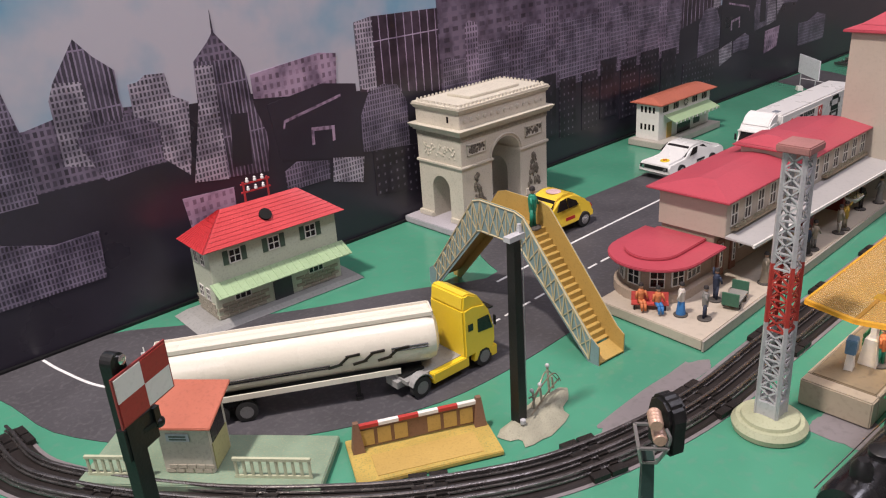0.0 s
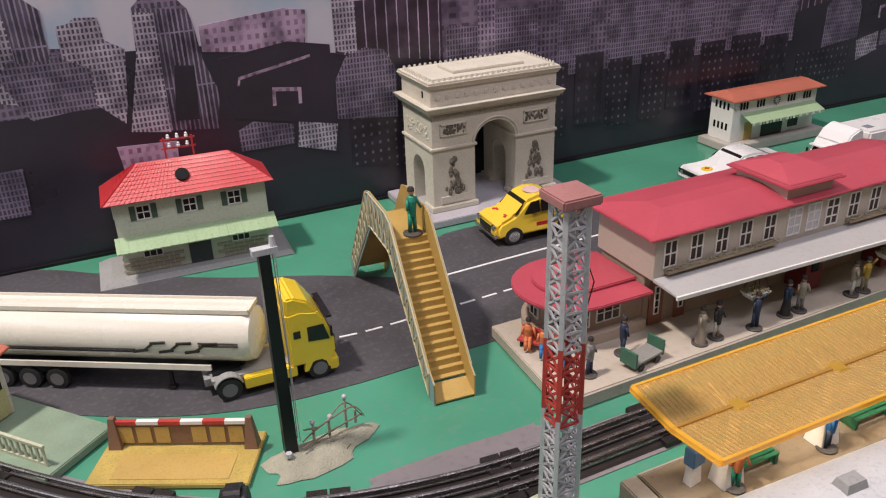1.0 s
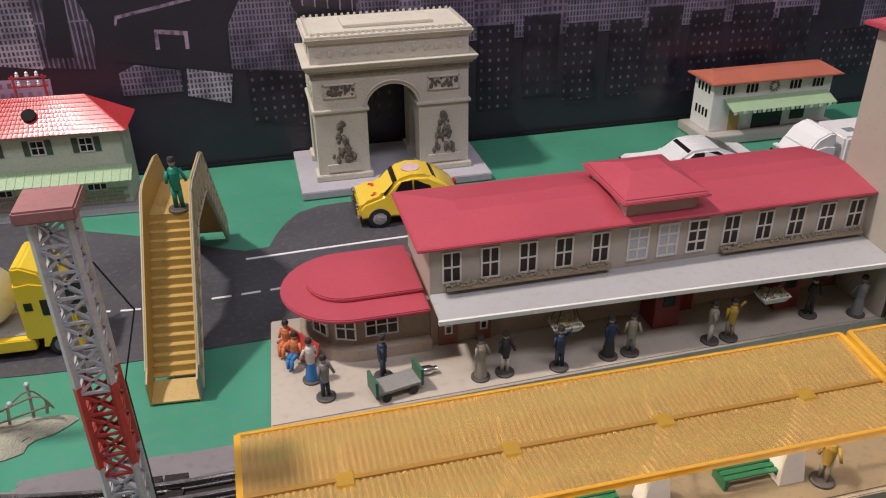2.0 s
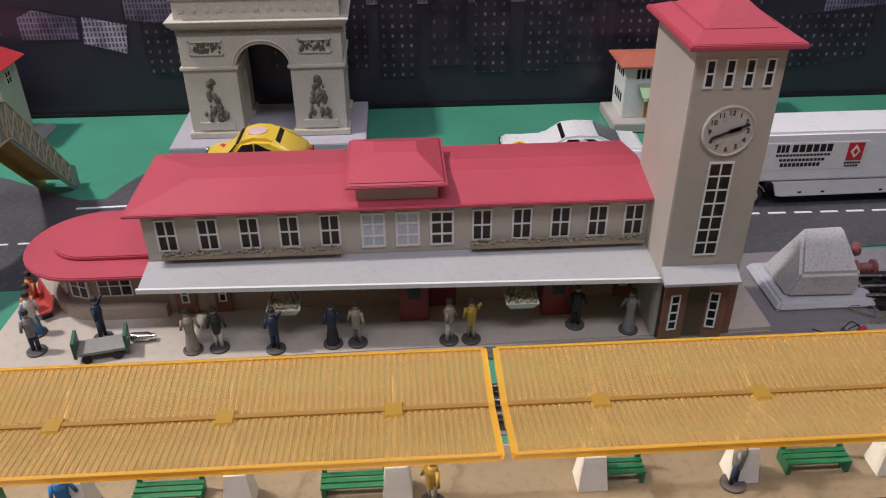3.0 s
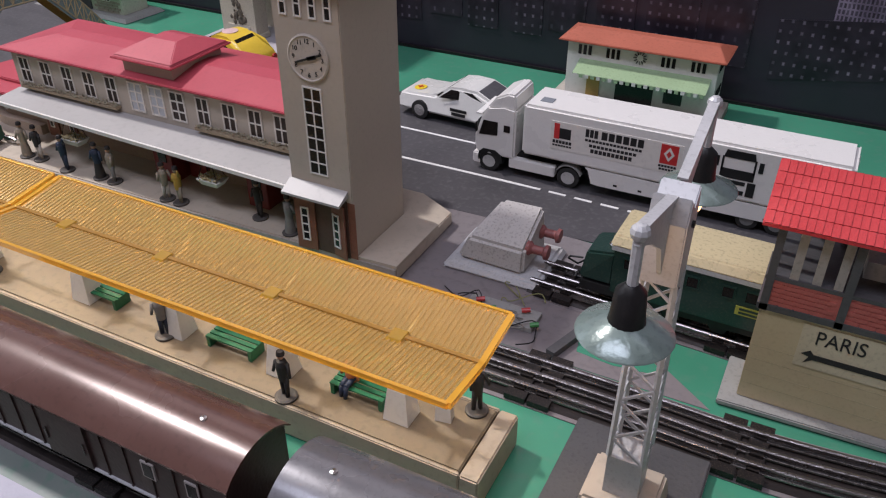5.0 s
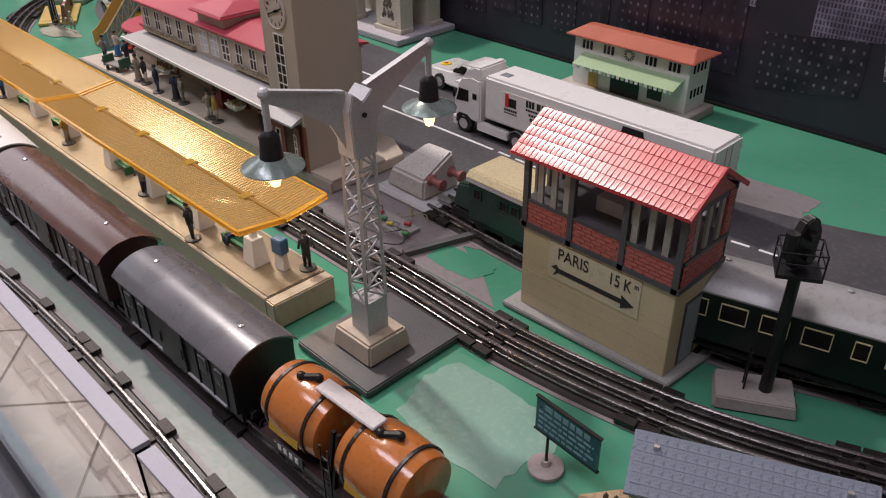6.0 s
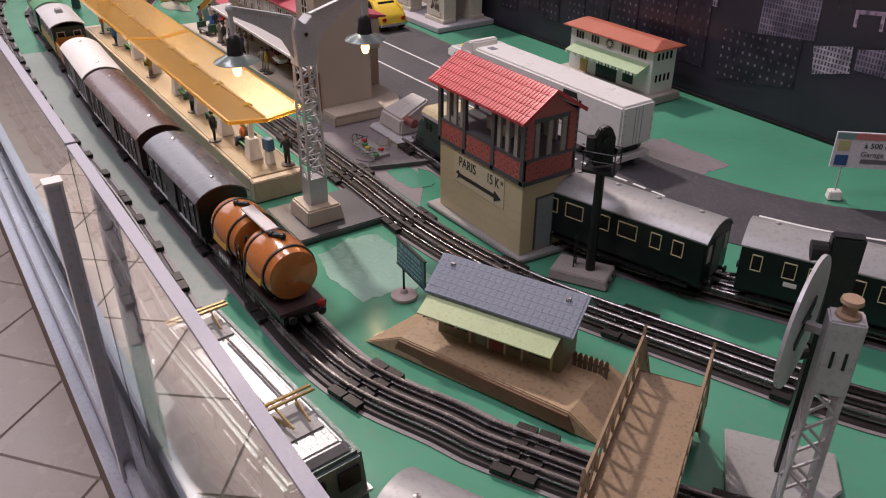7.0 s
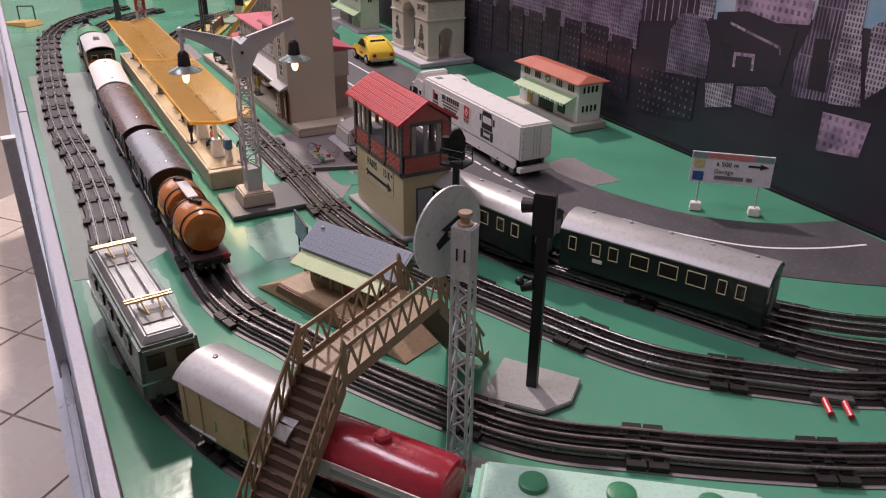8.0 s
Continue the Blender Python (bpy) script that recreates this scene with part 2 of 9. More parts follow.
cream_gloss = mat("glossy_cream_plastic", (0.74, 0.70, 0.60), 0.25, var=0.05, coat=0.5, dirt_amount=0.04)
ochre = mat("ochre_tin_paint", (0.46, 0.31, 0.09), 0.45, var=0.15, scale=30, dirt_amount=0.2)
blue_grey = mat("blue_grey_printed_tin", (0.21, 0.30, 0.31), 0.45, var=0.15, scale=40)
pink_brick = mat("pink_printed_brick", (0.42, 0.12, 0.10), 0.5, var=0.2, scale=50)
cream_tin = mat("cream_printed_tin", (0.52, 0.45, 0.28), 0.4, var=0.1, scale=25, dirt_amount=0.12)
dark_grey = mat("dark_grey_tin", (0.09, 0.09, 0.095), 0.45, 0.2, var=0.2)
mint_wall = mat("pale_green_printed_wall", (0.56, 0.60, 0.48), 0.45, var=0.08)
mint_awning = mat("light_green_awning_tin", (0.33, 0.46, 0.27), 0.42, var=0.12)
shutter = mat("dark_green_shutter", (0.06, 0.10, 0.07), 0.5)
slab_grey = mat("grey_base_slab", (0.30, 0.30, 0.29), 0.55, var=0.15, scale=20)
loco_green = mat("dark_green_tinplate", (0.010, 0.036, 0.029), 0.32, 0.1, var=0.3, scale=40, coat=0.3, dirt=(0.06, 0.07, 0.05))
coach_green = mat("dark_coach_green", (0.0028, 0.008, 0.0075), 0.36, var=0.25, coat=0.06)
roof_silver = mat("silver_grey_roof", (0.36, 0.36, 0.36), 0.40, 0.25, var=0.14, scale=18, bump=0.015)
brown_roof = mat("brown_van_roof", (0.115, 0.058, 0.048), 0.26, 0.1, var=0.22, scale=16, bump=0.012, coat=0.5)
grey_roof = mat("grey_van_roof", (0.15, 0.15, 0.165), 0.27, 0.3, var=0.15, bump=0.012, coat=0.5)
black_tin = mat("black_van_tinplate", (0.010, 0.011, 0.012), 0.35, 0.1, var=0.4)
barrel_mat = mat("varnished_orange_wood", (0.44, 0.145, 0.03), 0.18, var=0.22, scale=22, coat=0.6, dirt=(0.28, 0.09, 0.02))
earth = mat("grey_green_plaster_rock", (0.34, 0.33, 0.25), 0.75, var=0.3, scale=45, bump=0.3)

# ---- the board, room and backdrop ----
solo("table_board", Build().box(-0.45, 3.1, -0.018, 0.984, -0.03, 0), green_paint, "green painted layout board on a table", "board", kind="structure")


def sheet(name, pts, z, material, label, category):
    return solo(name, Build().prism(pts, "z", 0.0002, z), material, label, category, kind="structure")


# road: far edge then near edge
ROAD_FAR = curve([(0.13, 0.983), (0.275, 0.982), (0.38, 0.91), (0.505, 0.831), (0.61, 0.78), (0.727, 0.715), (0.76, 0.77), (0.80, 0.812), (0.9, 0.815), (1.084, 0.812), (1.3, 0.80), (1.5, 0.76), (1.7, 0.725), (1.83, 0.738), (1.966, 0.79), (2.051, 0.87), (2.10, 0.983)], 0.03)
ROAD_NEAR = curve([(0.12, 0.983), (0.14, 0.896), (0.16, 0.796), (0.24, 0.675), (0.337, 0.599), (0.45, 0.546), (0.558, 0.532), (0.7, 0.535), (1.0, 0.545), (1.4, 0.55), (1.8, 0.57), (2.0, 0.63), (2.15, 0.74), (2.26, 0.87), (2.31, 0.983)], 0.03)
road_ob = sheet("road_1", [(p.x, p.y) for p in ROAD_FAR] + [(p.x, p.y) for p in reversed(ROAD_NEAR)], 0.0009, road_paint, "dark grey painted model road with worn surface", "road")


def line(pts, w=0.0035, z=0.0015, dash=0.0, gap=0.0):
    path = curve(pts, 0.01)
    if not dash:
        half = w / 2
        solo("road_line", Build().sweep(path, [(-half, 0.0009), (half, 0.0009), (half, z), (-half, z)]), line_paint, "white painted line along the model road", "road marking", kind="structure")
        return
    i, b = 0, Build()
    n_on, n_off = round(dash / 0.01), round(gap / 0.01)
    while i + n_on < len(path):
        b.sweep(path[i:i + n_on + 1], [(-w / 2, 0.0009), (w / 2, 0.0009), (w / 2, z), (-w / 2, z)])
        i += n_on + n_off
    solo("road_line", b, line_paint, "dashed white painted line on the model road", "road marking", kind="structure")


line([(0.20, 0.975), (0.207, 0.93), (0.226, 0.858), (0.27, 0.79)])
line([(0.715, 0.698), (0.897, 0.704), (1.164, 0.706), (1.36, 0.705)])
line([(0.50, 0.64), (0.60, 0.622), (0.689, 0.623), (0.843, 0.629), (0.95, 0.628)], 0.003, dash=0.02, gap=0.01)
line([(0.95, 0.628), (1.15, 0.63), (1.35, 0.632), (1.44, 0.632)], 0.004)
line([(1.44, 0.632), (1.70, 0.63), (1.85, 0.645)], 0.0035, dash=0.02, gap=0.01)
line([(1.95, 0.70), (2.02, 0.735), (2.098, 0.795), (2.143, 0.870), (2.17, 0.95)], 0.004)

# grey paint under the tracks and round the buffer stop
sheet("track_bed", [(1.37, 0.37), (1.70, 0.37), (1.66, 0.40), (1.60, 0.43), (1.66, 0.455), (1.70, 0.545), (1.36, 0.562)], 0.0006, grey_paint, "grey painted ground by the buffer stop", "ground")

rnd_patch = random.Random(8)


def patch(name, x0, x1, y0, y1, z, material, label):
    """Irregular brushed paint patch."""
    n = 40
    pts = []
    for i in range(n):
        a = 2 * math.pi * i / n
        c, d = math.cos(a), math.sin(a)
        sq = max(abs(c), abs(d)) ** -0.75
        w = 1 + 0.06 * math.sin(3 * a + x0 * 40) + 0.05 * rnd_patch.uniform(-1, 1)
        pts.append(((x0 + x1) / 2 + (x1 - x0) / 2 * c * sq * w * 0.9, (y0 + y1) / 2 + (y1 - y0) / 2 * d * sq * w * 0.9))
    sheet(name, pts, z, material, label, "ground")


sheet("ground_paint", [(0.72, 0.0), (1.79, -0.015), (1.80, 0.05), (1.76, 0.10), (1.70, 0.185), (0.74, 0.19)], 0.0004, mat("grey_green_ground_paint", (0.20, 0.235, 0.215), 0.35, var=0.25, scale=7, dirt=(0.10, 0.22, 0.16), dirt_amount=0.3), "grey-green painted strip of board between the tracks", "ground")
mint_wash = mat("pale_mint_wash", (0.20, 0.36, 0.29), 0.28, var=0.3, scale=14, dirt=(0.30, 0.42, 0.36), dirt_amount=0.3)
patch("ground_paint", 1.78, 2.02, -0.012, 0.09, 0.0004, mint_wash, "pale mint paint patch by the outer track")
patch("ground_paint", 1.72, 1.86, 0.20, 0.30, 0.0004, mint_wash, "pale mint paint patch by the notice board")
patch("ground_paint", 1.70, 1.84, 0.72, 0.80, 0.0004, grey_paint, "grey paint rubbed over the green board")
patch("ground_paint", 0.52, 0.72, 0.365, 0.40, 0.0004, grey_paint, "grey paint edge beside the track")
patch("ground_paint", 1.58, 1.66, 0.385, 0.425, 0.0008, green_paint, "green paint patch by the siding")
patch("ground_paint", 0.66, 0.72, 0.19, 0.25, 0.0004, grey_paint, "grey paint beside the island platform")

# tracks: centre lines
TRACK_S = [(0.105, 0.84), (0.118, 0.735), (0.205, 0.59), (0.297, 0.488), (0.375, 0.425), (0.474, 0.372), (0.62, 0.341), (0.80, 0.339), (1.2, 0.339), (1.60, 0.339), (1.76, 0.338), (1.92, 0.362), (2.08, 0.42), (2.24, 0.49), (2.335, 0.585), (2.388, 0.66), (2.45, 0.80), (2.47, 0.95)]
TRACK_T = [(0.02, 0.42), (0.10, 0.315), (0.22, 0.225), (0.40, 0.168), (0.60, 0.153), (0.78, 0.150), (0.95, 0.142), (1.1, 0.134), (1.3, 0.130), (1.5, 0.131), (1.72, 0.133), (1.93, 0.139), (2.045, 0.18), (2.10, 0.204), (2.27, 0.303), (2.35, 0.398), (2.418, 0.497), (2.456, 0.563), (2.52, 0.70), (2.55, 0.90)]
TRACK_O = [(-0.08, 0.33), (0.0, 0.235), (0.12, 0.14), (0.29, 0.08), (0.45, 0.064), (0.65, 0.05), (0.866, 0.041), (1.148, 0.034), (1.41, 0.045), (1.60, 0.045), (1.85, 0.036), (2.0, 0.037), (2.12, 0.062), (2.23, 0.107), (2.36, 0.19), (2.46, 0.30), (2.53, 0.43), (2.60, 0.60), (2.64, 0.85)]
TRACK_B = [(1.52, 0.472), (1.66, 0.466), (1.80, 0.462), (1.92, 0.478), (2.03, 0.525), (2.15, 0.585), (2.286, 0.652), (2.352, 0.71), (2.42, 0.80), (2.46, 0.93)]
TRACK_C = [(1.98, 0.50), (2.10, 0.575), (2.22, 0.665), (2.30, 0.735), (2.36, 0.83), (2.39, 0.95)]

TIE = Build()
TIE.prism([(-0.008, 0), (-0.0065, 0.0045), (0.0065, 0.0045), (0.008, 0)], "y", -0.0265, 0.0265)
TIE.box(-0.0085, 0.0085, -0.029, -0.0205, 0.0012, 0.0062).box(-0.0085, 0.0085, 0.0205, 0.029, 0.0012, 0.0062)
TIE.box(-0.005, 0.005, -0.004, 0.004, 0.0045, 0.007).box(-0.0045, 0.0045, -0.0195, -0.0135, 0.0045, 0.007).box(-0.0045, 0.0045, 0.0135, 0.0195, 0.0045, 0.007)
TIE_MESH = TIE.mesh("sleeper", tie_tin)


pan_mat = mat("dark_brown_track_tin", (0.026, 0.021, 0.020), 0.4, 0.2, var=0.4, scale=30, dirt=(0.03, 0.025, 0.023), dirt_amount=0.3)


def track(pts, label, bed=True, gap=0.155):
    path = curve(pts, 0.0155)
    t = thing("railway_track", label, "track")
    t["kind"] = "structure"
    if bed:
        part("track_bed", Build().sweep(path, [(-0.0295, 0.0003), (0.0295, 0.0003), (0.0295, 0.0011), (-0.0295, 0.0011)]), grey_paint, t, "grey painted strip under the rails")
        part("rail_pan", Build().sweep(path, [(-0.0255, 0.0012), (0.0255, 0.0012), (0.0235, 0.0034), (-0.0235, 0.0034)]), pan_mat, t, "dark brown pressed tin between the rails")
    for off in (-0.016, 0.0, 0.016):
        h = 0.0118 if off else 0.0112
        prof = [(off - 0.0034, 0.005), (off + 0.0034, 0.005), (off + 0.0030, 0.0062), (off + 0.0006, 0.0068), (off + 0.0007, h - 0.0032), (off + 0.0018, h - 0.0024), (off + 0.0018, h - 0.0008), (off + 0.0009, h), (off - 0.0009, h), (off - 0.0018, h - 0.0008), (off - 0.0018, h - 0.0024), (off - 0.0007, h - 0.0032), (off - 0.0006, 0.0068), (off - 0.0030, 0.0062)]
        part("rail", Build().sweep(path, prof), rail_steel, t)
    n = round(gap / 0.0155)
    for i in range(1, len(path) - 1, n):
        d = path[i + 1] - path[i - 1]
        part("sleeper", TIE_MESH, tie_tin, t, m=pose(path[i].x, path[i].y, 0.001, 0, 0, math.degrees(math.atan2(d.y, d.x))))
        if n > 7 or (i // n) % 3 == 0:
            q = path[i] + d.normalized() * 0.019
            part("sleeper", TIE_MESH, tie_tin, t, m=pose(q.x, q.y, 0.001, 0, 0, math.degrees(math.atan2(d.y, d.x))))
    return t


track(TRACK_S, "three-rail tinplate track between the platforms")
track(TRACK_T, "three-rail tinplate track carrying the goods train")
track(TRACK_O, "outer three-rail tinplate track beside the glass", gap=0.078)
track(TRACK_B, "three-rail tinplate siding behind the signal box")
track(TRACK_C, "dark tinplate branch track curving away", bed=False)


def place_on(pts, x):
    """Place and heading on a track's centre line at a given x."""
    path = curve(pts, 0.005)
    i = min(range(1, len(path) - 1), key=lambda k: abs(path[k].x - x))
    d = path[i + 1] - path[i - 1]
    return path[i].x, path[i].y, math.degrees(math.atan2(d.y, d.x))


# room
floor_tile = mat("beige_ceramic_floor_tile", (0.66, 0.58, 0.51), 0.26, var=0.1, scale=6, bump=0.02, dirt_amount=0.06)
grout = mat("grey_floor_grout", (0.33, 0.29, 0.26), 0.8)
wall_mat = mat("pale_room_wall", (0.55, 0.50, 0.50), 0.7, var=0.08, scale=3)
dark_wall = mat("dark_brown_room_wall", (0.14, 0.10, 0.085), 0.7, var=0.3, scale=5)
solo("ceiling", Build().box(-3, 6, -4, 2.2, 3.2, 3.25), wall_mat, "pale plain ceiling of the exhibition room", "ceiling", kind="structure")
solo("wall_north", Build().box(-3, 6, 2.1, 2.2, -0.85, 3.2), wall_mat, "plain wall behind the backdrop", "wall", kind="structure")
solo("wall_south", Build().box(-3, 6, -4.1, -4, -0.85, 3.2), wall_mat, "plain wall of the exhibition room", "wall", kind="structure")
solo("wall_west", Build().box(-3.1, -3, -4, 2.1, -0.85, 3.2), wall_mat, "plain wall of the exhibition room", "wall", kind="structure")
solo("wall_east", Build().box(6, 6.1, -4, 2.1, -0.85, 3.2), wall_mat, "plain wall of the exhibition room", "wall", kind="structure")
floor_ob = solo("floor", Build().box(-3, 6, -4, 2.1, -0.9, -0.856), grout, "beige ceramic tiled floor with grey joints", "floor", kind="structure")
TS = 0.30
TILE = Build().frustum(-TS / 2 + 0.003, TS / 2 - 0.003, -TS / 2 + 0.003, TS / 2 - 0.003, -0.856, -TS / 2 + 0.004, TS / 2 - 0.004, -TS / 2 + 0.004, TS / 2 - 0.004, -0.85).mesh("tile", floor_tile)
for i in range(-9, 10):
    for j in range(-9, 10):
        a = math.radians(40)
        x = 0.75 + TS * (i * math.cos(a) - j * math.sin(a))
        y = -0.42 + TS * (i * math.sin(a) + j * math.cos(a))
        if -0.9 < x < 3.0 and -1.2 < y < 0.35:
            part("tile", TILE, floor_tile, floor_ob, m=pose(x, y, 0, 0, 0, 40))
solo("table_skirt", Build().box(-0.45, 3.1, -0.016, 0.97, -0.80, -0.032), dark_wall, "dark table body under the layout board", "table", kind="structure")

# glass screen in front of the board
steel_strip = mat("brushed_steel_channel", (0.52, 0.54, 0.60), 0.3, 0.55, var=0.12, scale=14)
edge_mat = mat("pale_lavender_polished_glass_edge", (0.33, 0.325, 0.39), 0.5, var=0.08, dirt_amount=0.05)
glass_mat = clear("clear_safety_glass", (0.97, 0.98, 1.0), 0.0, ior=1.5)
screen = thing("glass_screen", "clear glass screen along the layout in steel channels", "glass screen")
for x0, x1 in ((0.30, 1.8785), (1.8825, 2.60)):
    pane = part("glass_pane", Build().box(x0, x1, -0.030, -0.024, -0.07, 0.235), glass_mat, screen)
    part("glass_edge", Build().box(x0, x1, -0.0305, -0.0235, 0.2352, 0.2375), edge_mat, pane, "pale lavender polished edge")
for y0, y1 in ((-0.0510, -0.0490), (-0.0410, -0.0390)):
    part("post_flange", Build().box(1.875, 1.886, y0, y1, -0.07, 0.212), steel_strip, screen, "brushed steel flange of the upright")
part("post_web", Build().box(1.8790, 1.8820, -0.0489, -0.0411, -0.07, 0.212), steel_strip, screen, "brushed steel web of the upright")
part("post_cap", Build().box(1.8745, 1.8865, -0.0515, -0.0385, 0.2122, 0.2142), white_paint, screen, "white cap on the upright")
part("bottom_channel", Build().box(-0.45, 3.1, -0.048, -0.0405, -0.095, -0.050).box(-0.45, 3.1, -0.0405, -0.018, -0.095, -0.085).box(-0.45, 3.1, -0.060, -0.0485, -0.095, -0.082), steel_strip, screen, "bright steel bottom rail", bevel=0.002)

# printed skyline backdrop
sky_mat = bpy.data.materials.new("printed_sky")
sky_mat.use_nodes = True
_t = sky_mat.node_tree
_b = _t.nodes["Principled BSDF"]
_b.inputs["Roughness"].default_value = 0.3
_c = _t.nodes.new("ShaderNodeTexCoord")
_n = _t.nodes.new("ShaderNodeTexNoise")
_n.inputs["Scale"].default_value, _n.inputs["Detail"].default_value = 4.5, 5
_r = _t.nodes.new("ShaderNodeValToRGB")
_r.color_ramp.elements[0].position, _r.color_ramp.elements[0].color = 0.46, (0.50, 0.48, 0.54, 1)
_r.color_ramp.elements[1].position, _r.color_ramp.elements[1].color = 0.64, (0.17, 0.36, 0.50, 1)
_t.links.new(_c.outputs["Object"], _n.inputs["Vector"])
_t.links.new(_n.outputs["Fac"], _r.inputs[0])
_t.links.new(_r.outputs[0], _b.inputs["Base Color"])
backdrop = solo("backdrop", Build().box(-0.45, 2.62, 0.985, 0.995, -0.03, 0.72), sky_mat, "large printed photo backdrop of a dark city skyline", "backdrop", kind="structure")


def facade(name, wall, dark, sx, sz, fill=0.5, rough=0.32):
    """Printed facade: rows of small windows on a wall, in the picture's own colours."""
    m = bpy.data.materials.new(name)
    m.use_nodes = True
    t = m.node_tree
    b = t.nodes["Principled BSDF"]
    b.inputs["Roughness"].default_value = rough
    c = t.nodes.new("ShaderNodeTexCoord")
    mp = t.nodes.new("ShaderNodeMapping")
    mp.inputs["Rotation"].default_value = (radians(90), 0, 0)
    t.links.new(c.outputs["Object"], mp.inputs["Vector"])
    br = t.nodes.new("ShaderNodeTexBrick")
    br.offset, br.squash = 0.0, 1.0
    br.inputs["Scale"].default_value = 1.0
    br.inputs["Brick Width"].default_value, br.inputs["Row Height"].default_value = sx, sz
    br.inputs["Mortar Size"].default_value = min(sx, sz) * (1 - fill) * 0.5
    br.inputs["Mortar Smooth"].default_value = 0.3
    br.inputs["Color1"].default_value, br.inputs["Color2"].default_value = (*dark, 1), (*[d * 2.2 for d in dark], 1)
    br.inputs["Mortar"].default_value = (*wall, 1)
    wob = t.nodes.new("ShaderNodeTexNoise")
    wob.inputs["Scale"].default_value, wob.inputs["Detail"].default_value = 220, 2
    t.links.new(c.outputs["Object"], wob.inputs["Vector"])
    sh = t.nodes.new("ShaderNodeVectorMath")
    sh.operation = "MULTIPLY_ADD"
    sh.inputs[1].default_value = (0.0016, 0.0016, 0.0)
    t.links.new(wob.outputs["Color"], sh.inputs[0])
    t.links.new(mp.outputs[0], sh.inputs[2])
    t.links.new(sh.outputs[0], br.inputs["Vector"])
    nz = t.nodes.new("ShaderNodeTexNoise")
    nz.inputs["Scale"].default_value, nz.inputs["Detail"].default_value = 34, 6
    t.links.new(c.outputs["Object"], nz.inputs["Vector"])
    mx = t.nodes.new("ShaderNodeMix")
    mx.data_type, mx.blend_type = "RGBA", "MULTIPLY"
    mx.inputs[0].default_value = 0.75
    rp = t.nodes.new("ShaderNodeValToRGB")
    rp.color_ramp.elements[0].position, rp.color_ramp.elements[1].position = 0.35, 0.6
    rp.color_ramp.elements[0].color = (0.22, 0.21, 0.26, 1)
    t.links.new(nz.outputs["Fac"], rp.inputs[0])
    t.links.new(br.outputs["Color"], mx.inputs[6])
    t.links.new(rp.outputs[0], mx.inputs[7])
    t.links.new(mx.outputs[2], b.inputs["Base Color"])
    return m


ink = mat("printed_black_ink", (0.029, 0.025, 0.038), 0.30, var=0.5, scale=8, bump=0, dirt=(0.03, 0.026, 0.035), dirt_amount=0.3)
f_white = facade("printed_white_tower", (0.46, 0.41, 0.49), (0.055, 0.048, 0.064), 0.0052, 0.0075, 0.45)
f_grey = facade("printed_grey_tower", (0.235, 0.195, 0.275), (0.042, 0.035, 0.052), 0.0048, 0.0079, 0.5)
f_strip = facade("printed_striped_tower", (0.270, 0.225, 0.315), (0.046, 0.039, 0.056), 0.0060, 0.0707, 0.6)
f_glass = facade("printed_glass_block", (0.44, 0.36, 0.50), (0.034, 0.023, 0.036), 0.0165, 0.3000, 0.88)
f_pink = facade("printed_mauve_block", (0.43, 0.31, 0.43), (0.150, 0.100, 0.145), 0.0110, 0.0130, 0.35)
f_tower = facade("printed_pale_mauve_tower", (0.31, 0.25, 0.35), (0.060, 0.048, 0.070), 0.0064, 0.0092, 0.4)
f_dim = facade("printed_dim_block", (0.205, 0.165, 0.235), (0.050, 0.041, 0.060), 0.0078, 0.0101, 0.5)
f_haze = facade("printed_hazy_high_rises", (0.165, 0.130, 0.190), (0.060, 0.047, 0.072), 0.0210, 0.0160, 0.35)
f_dots = facade("printed_lit_windows", (0.029, 0.023, 0.036), (0.105, 0.090, 0.118), 0.0130, 0.0140, 0.10)
f_dots2 = facade("printed_faint_windows", (0.030, 0.024, 0.037), (0.060, 0.051, 0.070), 0.0160, 0.0190, 0.05)

LAYER = [0.0]


def printed(name, pts, material, mirror=True):
    """One flat printed shape of the skyline picture; the picture repeats mirrored at x = 1.26."""
    for sign in (1, -1) if mirror else (1,):
        LAYER[0] += 0.00002
        q = [(x if sign > 0 else 2.52 - x, z) for x, z in pts]
        part(name, Build().prism(q, "y", 0.9846 - LAYER[0], 0.9852), material, backdrop)


printed("printed_ground", [(-0.45, -0.03), (1.26, -0.03), (1.26, 0.20), (0.92, 0.215), (0.70, 0.235), (0.56, 0.262), (0.37, 0.27), (0.25, 0.272), (-0.1, 0.27), (-0.45, 0.26)], ink)
printed("printed_far_block", [(0.20, 0.20), (0.42, 0.20), (0.42, 0.275), (0.30, 0.285), (0.25, 0.275), (0.2, 0.275)], f_dim)
printed("printed_tower", [(0.16, 0.19), (0.245, 0.19), (0.248, 0.26), (0.235, 0.33), (0.222, 0.37), (0.205, 0.30), (0.17, 0.25)], f_grey)
printed("printed_tower", [(0.288, 0.225), (0.362, 0.20), (0.368, 0.262), (0.362, 0.322), (0.326, 0.367), (0.293, 0.322), (0.284, 0.30)], f_strip)
printed("printed_tower", [(0.284, 0.225), (0.325, 0.215), (0.330, 0.318), (0.293, 0.322), (0.284, 0.303)], f_white)
printed("printed_tower", [(0.378, 0.225), (0.405, 0.205), (0.436, 0.175), (0.442, 0.20), (0.452, 0.27), (0.430, 0.283), (0.427, 0.311), (0.402, 0.313), (0.390, 0.306), (0.378, 0.305)], f_white)
printed("printed_block", [(0.328, 0.195), (0.405, 0.203), (0.408, 0.25), (0.36, 0.276), (0.318, 0.27), (0.303, 0.25)], f_grey)
